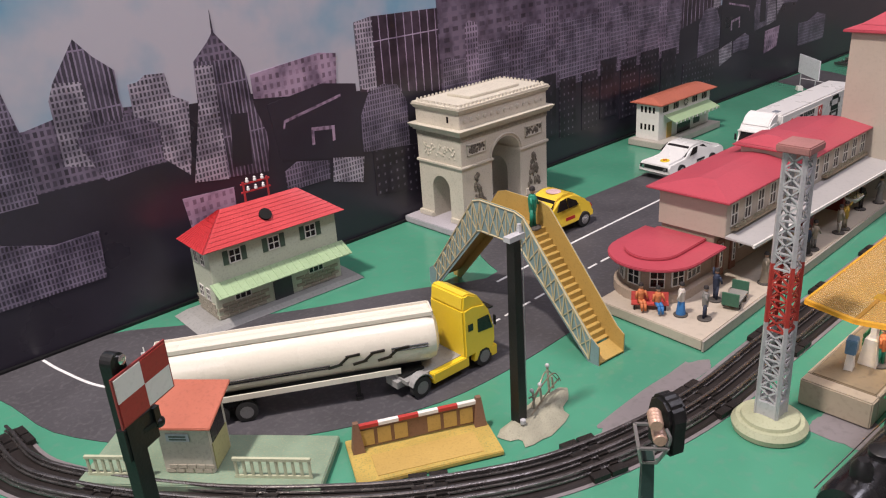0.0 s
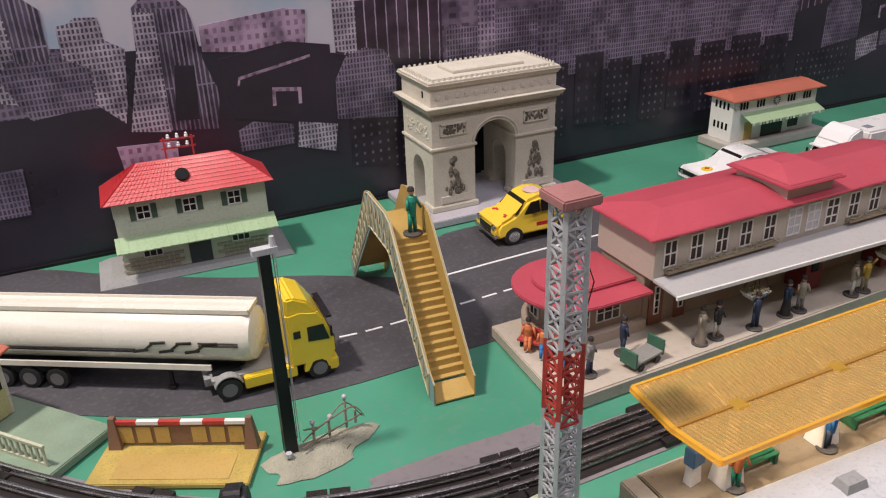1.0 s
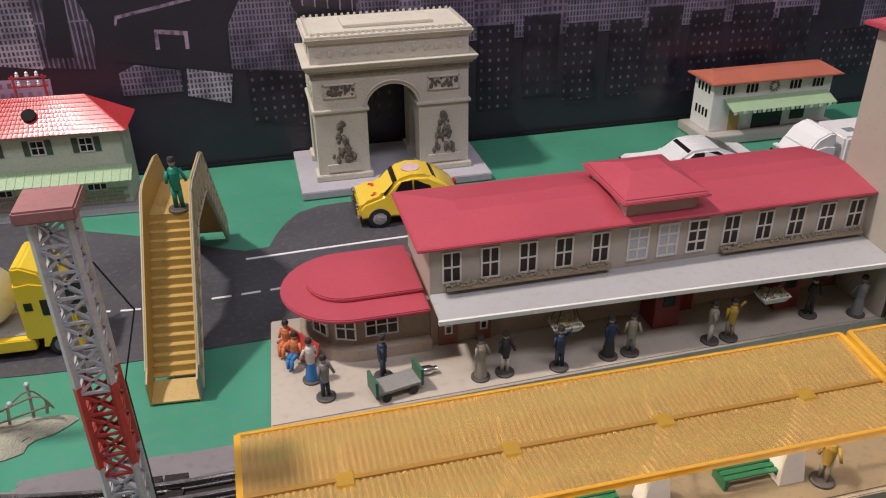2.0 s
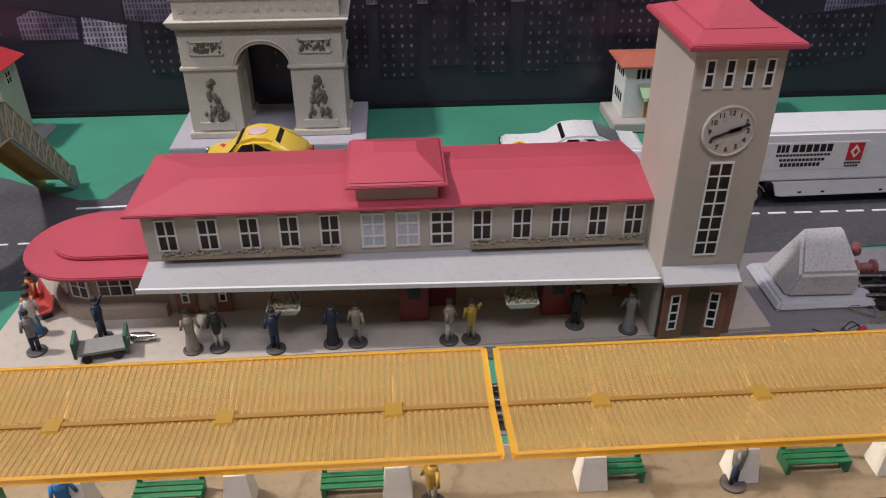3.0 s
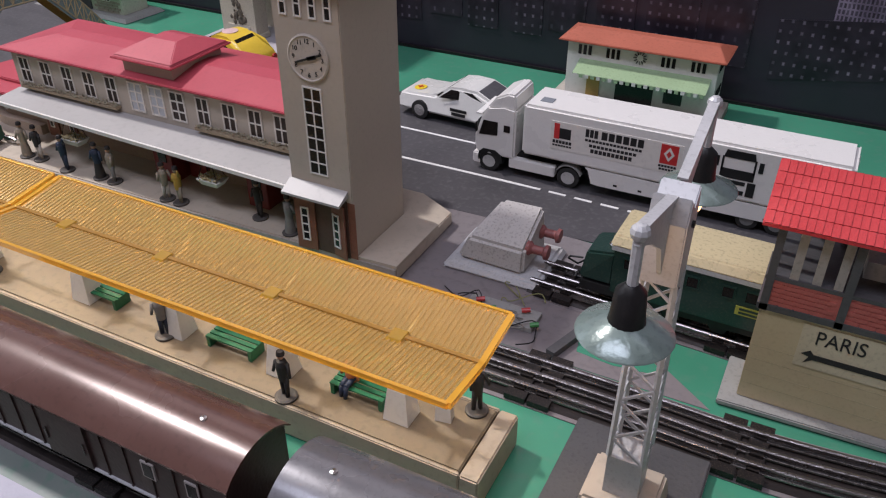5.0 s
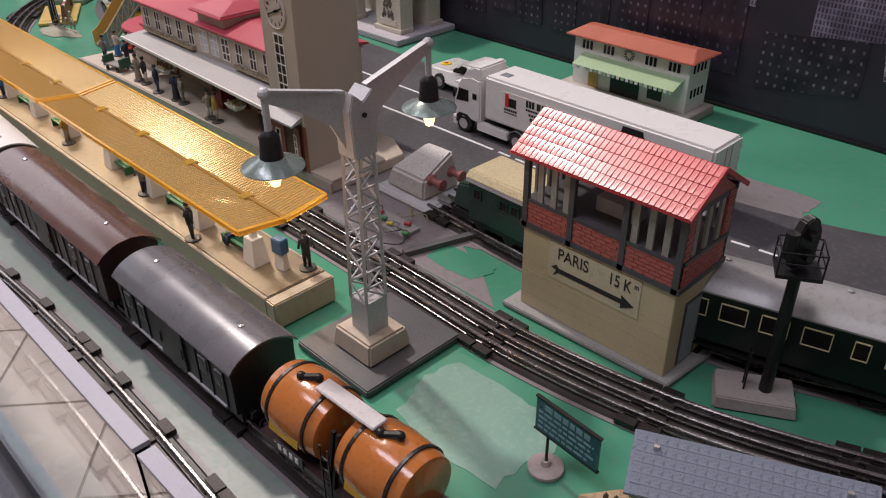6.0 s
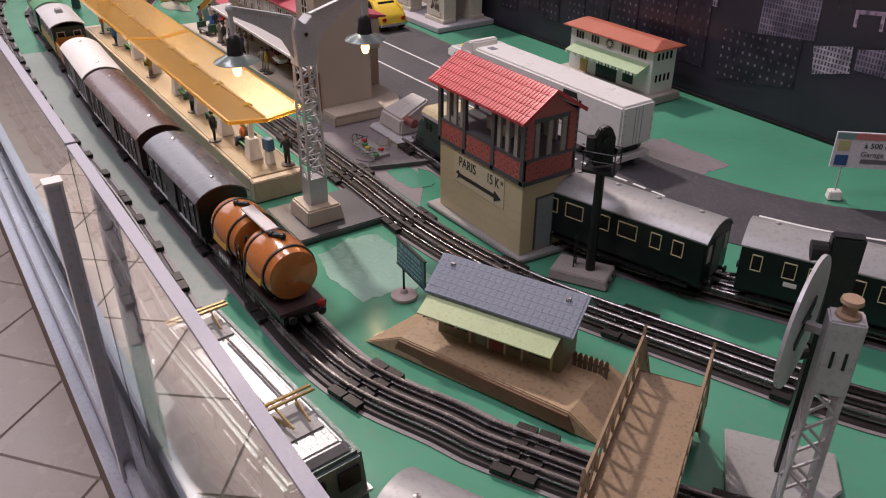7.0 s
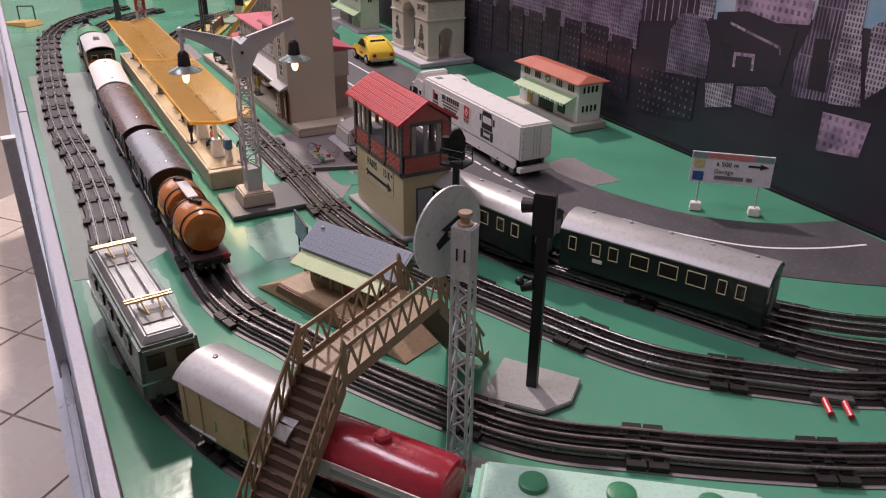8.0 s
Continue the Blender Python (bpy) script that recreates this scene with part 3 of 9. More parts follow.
printed("printed_tower", [(0.440, 0.163), (0.552, 0.150), (0.560, 0.20), (0.545, 0.245), (0.540, 0.29), (0.535, 0.311), (0.512, 0.338), (0.503, 0.350), (0.5015, 0.378), (0.500, 0.350), (0.492, 0.340), (0.468, 0.318), (0.464, 0.26)], f_strip)
printed("printed_tower", [(0.440, 0.163), (0.490, 0.155), (0.494, 0.31), (0.468, 0.313), (0.464, 0.26)], f_white)
printed("printed_shade", [(0.329, 0.358), (0.366, 0.325), (0.364, 0.267), (0.327, 0.266), (0.324, 0.330)], f_strip)
printed("printed_shade", [(0.508, 0.242), (0.533, 0.239), (0.529, 0.167), (0.498, 0.169)], ink)
printed("printed_roof", [(0.468, 0.318), (0.535, 0.311), (0.512, 0.338), (0.503, 0.350), (0.500, 0.350), (0.492, 0.340)], f_dim)
printed("printed_block", [(0.546, 0.255), (0.684, 0.238), (0.690, 0.295), (0.66, 0.300), (0.546, 0.288)], f_pink)
printed("printed_block", [(0.575, 0.16), (0.72, 0.13), (0.72, 0.245), (0.66, 0.256), (0.565, 0.243)], ink)
printed("printed_block", [(0.728, 0.23), (0.905, 0.20), (0.905, 0.334), (0.76, 0.338), (0.728, 0.333)], f_glass)
printed("printed_block", [(0.728, 0.235), (0.760, 0.225), (0.762, 0.338), (0.728, 0.333)], f_white)
printed("printed_dome", [(0.722, 0.137), (0.818, 0.124), (0.818, 0.20), (0.80, 0.229), (0.77, 0.235), (0.742, 0.225), (0.725, 0.195)], f_grey)
printed("printed_bar", [(0.585, 0.204), (0.588, 0.204), (0.590, 0.212), (0.690, 0.231), (0.690, 0.235), (0.588, 0.216)], f_pink)
printed("printed_frame", [(0.63, 0.17), (0.635, 0.17), (0.636, 0.19), (0.668, 0.186), (0.667, 0.168), (0.672, 0.168), (0.673, 0.191), (0.632, 0.196)], f_pink)
printed("printed_block", [(0.578, 0.112), (0.655, 0.112), (0.656, 0.140), (0.60, 0.152), (0.578, 0.142)], f_grey)
printed("printed_block", [(0.660, 0.105), (0.715, 0.09), (0.722, 0.13), (0.664, 0.142)], f_white)
printed("printed_block", [(0.424, 0.095), (0.492, 0.085), (0.494, 0.142), (0.418, 0.146)], f_pink)
printed("printed_block", [(0.14, 0.075), (0.300, 0.075), (0.304, 0.137), (0.25, 0.135), (0.194, 0.152), (0.14, 0.14)], f_grey)
printed("printed_block", [(0.740, 0.06), (0.88, 0.04), (0.88, 0.12), (0.74, 0.135)], f_dots)
printed("printed_haze", [(0.895, 0.20), (1.26, 0.20), (1.26, 0.72), (0.895, 0.72)], f_haze)
for x0, x1, z1, mm in ((0.90, 0.955, 0.245, "a"), (0.955, 0.985, 0.30, "b"), (0.985, 1.06, 0.262, "a"), (1.06, 1.10, 0.285, "c"), (1.10, 1.16, 0.275, "a"), (1.16, 1.20, 0.30, "c"), (1.20, 1.26, 0.27, "a")):
    printed("printed_block", [(x0, 0.15), (x1, 0.15), (x1, z1), (x0 + 0.01, z1 + 0.006), (x0, z1)], {"a": f_grey, "b": f_tower, "c": f_dim}[mm])
for x0, x1, z0, z1, mm in ((0.91, 0.97, 0.05, 0.165, f_dots2), (0.98, 1.05, 0.06, 0.175, f_dots), (1.065, 1.12, 0.045, 0.17, f_dots), (1.135, 1.19, 0.06, 0.18, f_dots2), (1.20, 1.25, 0.05, 0.165, f_dots)):
    printed("printed_windows", [(x0, z0), (x1, z0), (x1, z1), (x0, z1)], mm)
solo("backdrop_edging", Build().box(-0.45, 2.62, 0.978, 0.9835, 0.0002, 0.004), black_metal, "thin dark edging strip below the backdrop", "trim", kind="structure")

# ---- station on its platform ----
plat = thing("station_platform", "long beige painted platform slab under the station", "platform")
part("slab", Build().prism([(0.728, 0.394), (1.405, 0.407), (1.405, 0.522), (1.36, 0.545), (0.736, 0.545)], "z", 0.0012, 0.0145), plat_mat, plat, bevel=0.001)
part("front_edge", Build().prism([(0.727, 0.3915), (1.405, 0.4045), (1.405, 0.4068), (0.727, 0.3938)], "z", 0.0012, 0.0142), mat("grey_platform_edge", (0.36, 0.32, 0.28), 0.6), plat, "grey platform edge")


def station():
    s = thing("station_building", "beige model station with crimson roofs and a clock tower", "station", 0, 0, 0.0145)
    # Lower wall's brown holds the shade under the awning.
    part("ground_floor", Build().box(0.876, 1.298, 0.468, 0.545, 0, 0.062), mat("brown_shaded_lower_wall", (0.33, 0.25, 0.19), 0.6), s, "ground floor wall, awning shade in its beige-brown", bevel=0.0006)
    part("upper_floor", Build().box(0.873, 1.299, 0.452, 0.548, 0.062, 0.110), cream, s, "plain beige upper wall", bevel=0.0006)
    part("awning", Build().hull([(0.872, 0.4145, 0.0605), (1.298, 0.4025, 0.0600), (1.298, 0.4518, 0.0620), (0.872, 0.4518, 0.0620)], [(0.872, 0.4145, 0.0630), (1.298, 0.4025, 0.0625), (1.298, 0.4518, 0.0660), (0.872, 0.4518, 0.0655)]), awning_mat, s, "pale grey platform awning", bevel=0.0006)
    part("awning_edge", Build().hull([(0.871, 0.4118, 0.0595), (1.299, 0.3998, 0.0588), (1.299, 0.4024, 0.0588), (0.871, 0.4144, 0.0595)], [(0.871, 0.4118, 0.0635), (1.299, 0.3998, 0.0628), (1.299, 0.4024, 0.0628), (0.871, 0.4144, 0.0635)]), white_paint, s)
    # hipped main roof, then its raised centre
    z0 = 0.110
    part("roof", Build().box(0.861, 1.300, 0.4435, 0.562, z0 + 0.001, z0 + 0.0035).frustum(0.863, 1.300, 0.4455, 0.560, z0 + 0.0035, 0.908, 1.300, 0.490, 0.512, z0 + 0.0125), roof_red, s, "crimson hipped roof", bevel=0.0007)
    part("turret", Build().box(1.050, 1.118, 0.455, 0.530, z0 + 0.003, z0 + 0.0195), cream, s, "small beige roof turret")
    part("turret_roof", Build().box(1.042, 1.126, 0.446, 0.540, z0 + 0.0195, z0 + 0.0215).frustum(1.0435, 1.1245, 0.4475, 0.5385, z0 + 0.0215, 1.0455, 1.1225, 0.4500, 0.5360, z0 + 0.0235).frustum(1.0445, 1.1235, 0.4490, 0.5370, z0 + 0.0235, 1.066, 1.102, 0.484, 0.506, z0 + 0.0345), roof_red, s, "crimson hipped turret roof", bevel=0.0007)
    # upper windows
    sash_cream = mat("cream_window_sash", (0.66, 0.63, 0.58), 0.5, var=0.08)
    brown_pane = mat("dark_brown_pane", (0.022, 0.010, 0.007), 0.45, var=0.4, bump=0)
    xs = [0.892, 0.926, 0.960, 0.993, 1.027, 1.155, 1.189, 1.222, 1.254, 1.285]
    for x in xs:
        window(s, pose(x, 0.452, 0.0745), 0.0172, 0.0305, 2, 2, sash_cream, brown_pane, bar=0.0016)
    # Two middle panes get a paler colour so that they look lit.
    lit = mat("pale_lit_pane", (0.45, 0.47, 0.50), 0.3)
    for x, mm in ((1.063, lit), (1.092, lit), (1.121, brown_pane)):
        window(s, pose(x, 0.452, 0.0715), 0.0205, 0.0335, 2, 3, sash_cream, mm, bar=0.0019)
    for x0, x1 in ((0.886, 1.036), (1.146, 1.294)):
        box = part("flower_box", Build().box(x0, x1, 0.4445, 0.4515, 0.0700, 0.0730), mat("straw_window_box", (0.30, 0.24, 0.16), 0.7, var=0.3), s, "window box full of flowers")
        rnd = random.Random(int(x0 * 1000))
        b = Build()
        for k in range(170):
            x, y, z, r = rnd.uniform(x0, x1), rnd.uniform(0.4435, 0.4515), rnd.uniform(0.0733, 0.0765), rnd.uniform(0.0007, 0.0015)
            b.lathe([(1e-5, -r), (r, 0), (1e-5, r)], (x, y, z), 5)
        part("flowers", b, mat("dried_flower_scatter", (0.30, 0.29, 0.20), 0.8, var=0.7, scale=220, dirt=(0.42, 0.24, 0.18), dirt_amount=0.4), box)["kind"] = "stuff"
    # platform side openings
    for x, w, mm in ((0.892, 0.018, brown_door), (0.925, 0.014, brown_door), (1.288, 0.016, brown_door)):
        d = part("door", Build().box(x - w / 2, x + w / 2, 0.4655, 0.4685, 0, 0.052), mm, s, "brown door with small panes")
        window(d, pose(x, 0.4655, 0.012), 0.007, 0.034, 1, 4, white_paint, dark_pane)
    for x, w in ((0.965, 0.046), (1.02, 0.036), (1.145, 0.05), (1.195, 0.03)):
        window(s, pose(x, 0.468, 0.022), w, 0.034, 4, 2, white_paint, dark_pane)
    crimson = mat("dark_red_booth", (0.20, 0.03, 0.028), 0.4)
    for x in (1.095, 1.222):
        k = part("kiosk", Build().box(x - 0.013, x + 0.013, 0.440, 0.4675, 0, 0.056), crimson, s, "dark red booth under the awning", bevel=0.0006)
        part("opening", Build().box(x - 0.005, x + 0.006, 0.4388, 0.4401, 0.024, 0.048), dark_pane, k)
    part("booth_panel", Build().box(1.110, 1.134, 0.462, 0.4675, 0, 0.056), crimson, s)
    # round-ended west wing
    def apse(x0, x1, yc, r, n=16):
        arc = [(x0 + r - r * math.sin(math.pi * i / n), yc - r * math.cos(math.pi * i / n)) for i in range(n + 1)]
        return [(x1, yc - r), *arc, (x1, yc + r)]
    part("round_wing_base", Build().prism(apse(0.762, 0.8755, 0.512, 0.052), "z", 0, 0.012), mat("beige_brown_plinth", (0.40, 0.32, 0.25), 0.6), s)
    # The wing wall takes the same shade-darkened brown.
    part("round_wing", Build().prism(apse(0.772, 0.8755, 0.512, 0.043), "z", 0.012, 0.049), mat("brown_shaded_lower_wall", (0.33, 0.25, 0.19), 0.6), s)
    part("round_wing_roof", Build().prism(apse(0.748, 0.8725, 0.508, 0.060), "z", 0.049, 0.053).prism(apse(0.772, 0.8725, 0.512, 0.036), "z", 0.053, 0.057), roof_red, s, "crimson round-ended flat roof", bevel=0.001)
    for ang, w in ((-90, 0.026),):
        window(s, pose(0.832, 0.469, 0.020), 0.030, 0.022, 3, 2, white_paint, dark_pane)
    for a in (20, 55, 95, 130):
        ca, sa = math.cos(radians(a)), math.sin(radians(a))
        window(s, pose(0.815 - 0.0432 * sa, 0.512 - 0.0432 * ca, 0.018, 0, 0, -a), 0.0185, 0.024, 2, 2, white_paint, dark_pane)
    return s


def clock_tower():
    t = thing("clock_tower", "tall beige clock tower with crimson roof beside the station", "tower", 1.332, 0.450, 0.0145)
    part("shaft", Build().frustum(-0.034, 0.032, -0.046, 0.044, 0, -0.034, 0.032, -0.046, 0.044, 0.254), cream, t, bevel=0.0008)
    part("roof", Build().box(-0.043, 0.041, -0.056, 0.054, 0.254, 0.258).frustum(-0.041, 0.039, -0.054, 0.052, 0.258, -0.030, 0.028, -0.040, 0.038, 0.264).frustum(-0.028, 0.026, -0.038, 0.036, 0.264, -0.004, 0.002, -0.008, 0.006, 0.284), roof_red, t, "crimson hipped tower roof", bevel=0.0008)
    for i in range(4):
        window(t, pose(-0.0225 + 0.0145 * i, -0.046, 0.224), 0.0075, 0.0215, 1, 2, white_paint, dark_pane)
    window(t, pose(-0.001, -0.046, 0.082), 0.0195, 0.083, 2, 7, white_paint, dark_pane)
    face = part("clock_face", Build().lathe([(0.0205, 0), (0.0205, -0.0016), (0.0192, -0.0024), (0.0182, -0.0014), (1e-5, -0.0014)], (0, 0, 0), 40, "y"), mat("pale_beige_clock_face", (0.50, 0.45, 0.39), 0.5, var=0.06), t, "beige clock face with raised rim", smooth=True, m=pose(-0.001, -0.0461, 0.1905))
    ink2 = mat("black_numeral_ink", (0.02, 0.02, 0.02), 0.6)
    for n in range(1, 13):
        a = radians(30 * n)
        lettering("numeral", str(n), 0.0056, ink2, face, pose(0.0145 * math.sin(a), -0.0017, 0.0145 * math.cos(a)))
    for ang, ln, w in ((69, 0.0155, 0.0018), (249, 0.0135, 0.0018), (72, 0.009, 0.0032)):
        a = radians(ang)
        part("clock_hand", Build().bar((0, -0.0026, 0), (ln * math.sin(a), -0.0026, ln * math.cos(a)), 0.0008, w), ink2, face)
    part("porch_roof", Build().hull([(-0.035, -0.062, 0.062), (0.028, -0.062, 0.062), (0.028, -0.0462, 0.066), (-0.035, -0.0462, 0.066)], [(-0.035, -0.062, 0.0645), (0.028, -0.062, 0.0645), (0.028, -0.0462, 0.072), (-0.035, -0.0462, 0.072)]), awning_mat, t, "pale grey porch roof")
    part("porch_back", Build().box(-0.031, 0.026, -0.0475, -0.0462, 0, 0.061), mat("dark_brown_doorway", (0.09, 0.05, 0.035), 0.6, var=0.3), t, "dark brown doorway")
    for x, rz, nm in ((-0.030, 6, 1), (0.025, -14, -1)):
        d = part("door", Build().box(min(0, 0.021 * nm), max(0, 0.021 * nm), -0.0015, 0, 0, 0.056), brown_door, t, "brown door standing open", m=pose(x, -0.050, 0, 0, 0, rz))
        window(d, pose(0.0105 * nm, -0.0015, 0.010), 0.0085, 0.036, 1, 4, white_paint, dark_pane)
    for z in (0.0,):
        part("side_wall", Build().box(0.0262, 0.034, -0.046, -0.0463, 0, 0.06), brown_door, t)
    part("ramp", Build().prism([(0.0325, -0.045), (0.0735, -0.043), (0.0735, 0.040), (0.0325, 0.06)], "z", 0.0, 0.003), plat_mat, t, "low beige slab beside the tower")
    return t


station()
clock_tower()


# ---- figurines ----
def figurine(x, y, z, coat, legs, rz=0, label="small painted standing figure on a round base", arm=0, skirt=False, sit=False, s=1.0):
    b, mats, runs = Build(), [], []

    def mark(mm):
        runs.append((len(b.f), mm))
    base = mat("figure_base_grey", (0.07, 0.062, 0.055), 0.6)
    skin = mat("figure_face_paint", (0.45, 0.27, 0.19), 0.6)
    hair = mat("figure_dark_cap", (0.03, 0.025, 0.025), 0.6)
    if not sit:
        mark(base), b.lathe([(0.0085, 0), (0.0085, 0.0014), (0.007, 0.002)], (0, 0, 0), 14)
        mark(legs)
        if skirt:
            b.lathe([(0.0058, 0.002), (0.0052, 0.008), (0.0036, 0.020)], (0, 0, 0), 10)
        else:
            b.cyl((-0.0022, 0.001, 0.002), (-0.0018, 0, 0.020), 0.0016, 0.0024, 7).cyl((0.0024, -0.001, 0.002), (0.0018, 0, 0.020), 0.0016, 0.0024, 7)
        top = 0.020
    else:
        mark(legs), b.cyl((-0.002, -0.011, 0.001), (-0.002, -0.010, 0.010), 0.0016, 0.002, 7).cyl((0.002, -0.012, 0.001), (0.002, -0.010, 0.010), 0.0016, 0.002, 7)
        b.cyl((-0.002, -0.010, 0.010), (-0.002, 0, 0.011), 0.002, 0.0026, 7).cyl((0.002, -0.010, 0.010), (0.002, 0, 0.011), 0.002, 0.0026, 7)
        top = 0.010
    mark(coat), b.lathe([(0.0036, top - 0.003), (0.0042, top + 0.004), (0.0046, top + 0.011), (0.0034, top + 0.0145), (0.0012, top + 0.016)], (0, 0, 0), 10)
    up = 0.008 if arm else -0.010
    b.cyl((-0.0048, 0, top + 0.013), (-0.0066, -0.002, top + 0.004), 0.0015, 0.0012, 6).cyl((0.0048, 0, top + 0.013), (0.0080, -0.003, top + 0.013 + up), 0.0015, 0.0012, 6)
    mark(skin), b.ball((0, -0.0003, top + 0.0190), 0.0027, 1.2, 8)
    mark(hair), b.lathe([(0.0032, top + 0.0198), (0.0030, top + 0.0215), (0.0024, top + 0.0232), (1e-5, top + 0.0236)], (0, 0, 0), 9)
    me = b.mesh("figurine", runs[0][1], 0, False)
    order = []
    for _, mm in runs:
        if mm not in order:
            order.append(mm)
    for mm in order[1:]:
        me.materials.append(mm)
    bounds = [r[0] for r in runs] + [len(b.f)]
    for k, (start, mm) in enumerate(runs):
        for q in range(bounds[k], min(bounds[k + 1], len(me.polygons))):
            me.polygons[q].material_index = order.index(mm)
    for q in me.polygons:
        q.use_smooth = True
    ob = new("figurine", me)
    ob.matrix_basis = pose(x, y, z, 0, 0, rz) @ Matrix.Scale(s, 4)
    return tagged(ob, label, "figurine", "painted figures")


navy = mat("figure_navy_cloth", (0.02, 0.03, 0.06), 0.6, var=0.3, scale=200)
greyc = mat("figure_grey_cloth", (0.20, 0.19, 0.18), 0.6, var=0.3, scale=200)
tan = mat("figure_tan_cloth", (0.30, 0.25, 0.19), 0.6, var=0.3, scale=200)
mustard = mat("figure_mustard_cloth", (0.42, 0.26, 0.04), 0.6, var=0.3, scale=200)
teal = mat("figure_green_cloth", (0.01, 0.22, 0.14), 0.5, var=0.3, scale=200)
bluec = mat("figure_blue_cloth", (0.03, 0.16, 0.40), 0.6, var=0.3, scale=200)
orange = mat("figure_orange_cloth", (0.55, 0.17, 0.06), 0.6, var=0.4, scale=250)
pale = mat("figure_pale_cloth", (0.55, 0.50, 0.45), 0.6, var=0.2, scale=200)
darkc = mat("figure_black_cloth", (0.025, 0.022, 0.022), 0.6, var=0.3, scale=200)
PZ = 0.0147
figurine(0.775, 0.419, PZ, greyc, navy, 30, "small painted porter figure in dark clothes")
figurine(0.766, 0.445, PZ, pale, bluec, 200, "small painted figure in a blue skirt", skirt=True)
figurine(0.907, 0.412, PZ, tan, tan, 20, "small painted figure in a long tan coat", skirt=True)
figurine(0.929, 0.413, PZ, darkc, pale, 10, "small painted figure in dark jacket and pale trousers")
figurine(0.977, 0.408, PZ, navy, navy, 0, "small painted railwayman in navy with raised arm", arm=1)
figurine(1.025, 0.412, PZ, navy, darkc, 15, "small painted figure in a dark coat", skirt=True)
figurine(1.046, 0.412, PZ, tan, greyc, -20, "small painted figure in brown and grey")
figurine(1.124, 0.410, PZ, tan, pale, 60, "small painted figure with pale trousers")
figurine(1.143, 0.410, PZ, mustard, tan, -10, "small painted figure in a mustard jacket", arm=1)
figurine(1.236, 0.424, PZ, darkc, darkc, 0, "small dark painted figure under the awning")
figurine(1.281, 0.414, PZ, greyc, greyc, 170, "small painted figure in a long grey coat", skirt=True)
figurine(0.826, 0.434, PZ, navy, navy, 80, "small painted porter figure beside the luggage cart", arm=1)
figurine(0.749, 0.490, 0.0165, orange, orange, -35, "small painted seated figure in orange", sit=True)
figurine(0.755, 0.470, 0.0165, orange, bluec, -35, "small painted seated figure in orange and blue", sit=True)


def flower_stand(x, y):
    t = thing("flower_basket", "white hanging basket full of flowers below the awning", "flower basket", x, y, PZ)
    for a, c in ((-1, -1), (1, -1), (1, 1), (-1, 1)):
        part("hanger", Build().cyl((a * 0.012, c * 0.007, 0.0365), (a * 0.004, c * 0.003, 0.0615), 0.0004, n=5), black_metal, t)
    part("tray", Build().frustum(-0.010, 0.010, -0.006, 0.006, 0.030, -0.014, 0.014, -0.009, 0.009, 0.0365), white_paint, t)
    rnd, b = random.Random(int(x * 999)), Build()
    for k in range(70):
        r = rnd.uniform(0.001, 0.002)
        b.lathe([(1e-5, -r), (r, 0), (1e-5, r)], (rnd.uniform(-0.012, 0.012), rnd.uniform(-0.008, 0.008), rnd.uniform(0.036, 0.040)), 5)
    part("flowers", b, mat("mixed_flower_heads", (0.40, 0.36, 0.20), 0.8, var=0.6, scale=260, dirt=(0.45, 0.08, 0.06), dirt_amount=0.4), t)["kind"] = "stuff"


flower_stand(0.986, 0.421)
flower_stand(1.186, 0.417)


def luggage_cart():
    g = mat("green_tin_cart", (0.04, 0.13, 0.08), 0.4)
    t = thing("luggage_cart", "small dark green flat luggage cart on the platform", "cart", 0.833, 0.412, PZ, 12)
    part("deck", Build().box(-0.019, 0.019, -0.010, 0.010, 0.008, 0.0105), mat("grey_cart_deck", (0.25, 0.24, 0.22), 0.6), t)
    part("end_board", Build().box(-0.0215, -0.019, -0.010, 0.010, 0.006, 0.022), g, t)
    part("end_board", Build().box(0.019, 0.0215, -0.010, 0.010, 0.006, 0.022), g, t)
    for a in (-0.012, 0.012):
        for c in (-0.0105, 0.009):
            part("wheel", Build().cyl((a, c, 0.004), (a, c + 0.0015, 0.004), 0.004, n=12), black_metal, t)
    t2 = thing("milk_churn", "bright metal churn lying on the platform", "churn", 0.862, 0.428, PZ + 0.0042, 0)
    part("can", Build().lathe([(1e-5, -0.010), (0.004, -0.0098), (0.0042, 0.004), (0.0026, 0.007), (0.003, 0.010), (1e-5, 0.0102)], (0, 0, 0), 14, "x"), chrome, t2, smooth=True)


luggage_cart()
bench = thing("park_bench", "small red bench on the platform", "bench", 0.757, 0.482, PZ, -55)
red_b = mat("red_bench_plastic", (0.50, 0.07, 0.06), 0.35)
part("seat", Build().box(-0.022, 0.022, -0.006, 0.004, 0.007, 0.009), red_b, bench)
part("backrest", Build().hull([(-0.022, 0.004, 0.009), (0.022, 0.004, 0.009), (0.022, 0.0055, 0.009), (-0.022, 0.0055, 0.009)], [(-0.022, 0.007, 0.019), (0.022, 0.007, 0.019), (0.022, 0.0085, 0.019), (-0.022, 0.0085, 0.019)]), red_b, bench)
for a in (-0.018, 0.018):
    part("leg", Build().box(a - 0.001, a + 0.001, -0.005, 0.004, 0, 0.007), black_metal, bench)


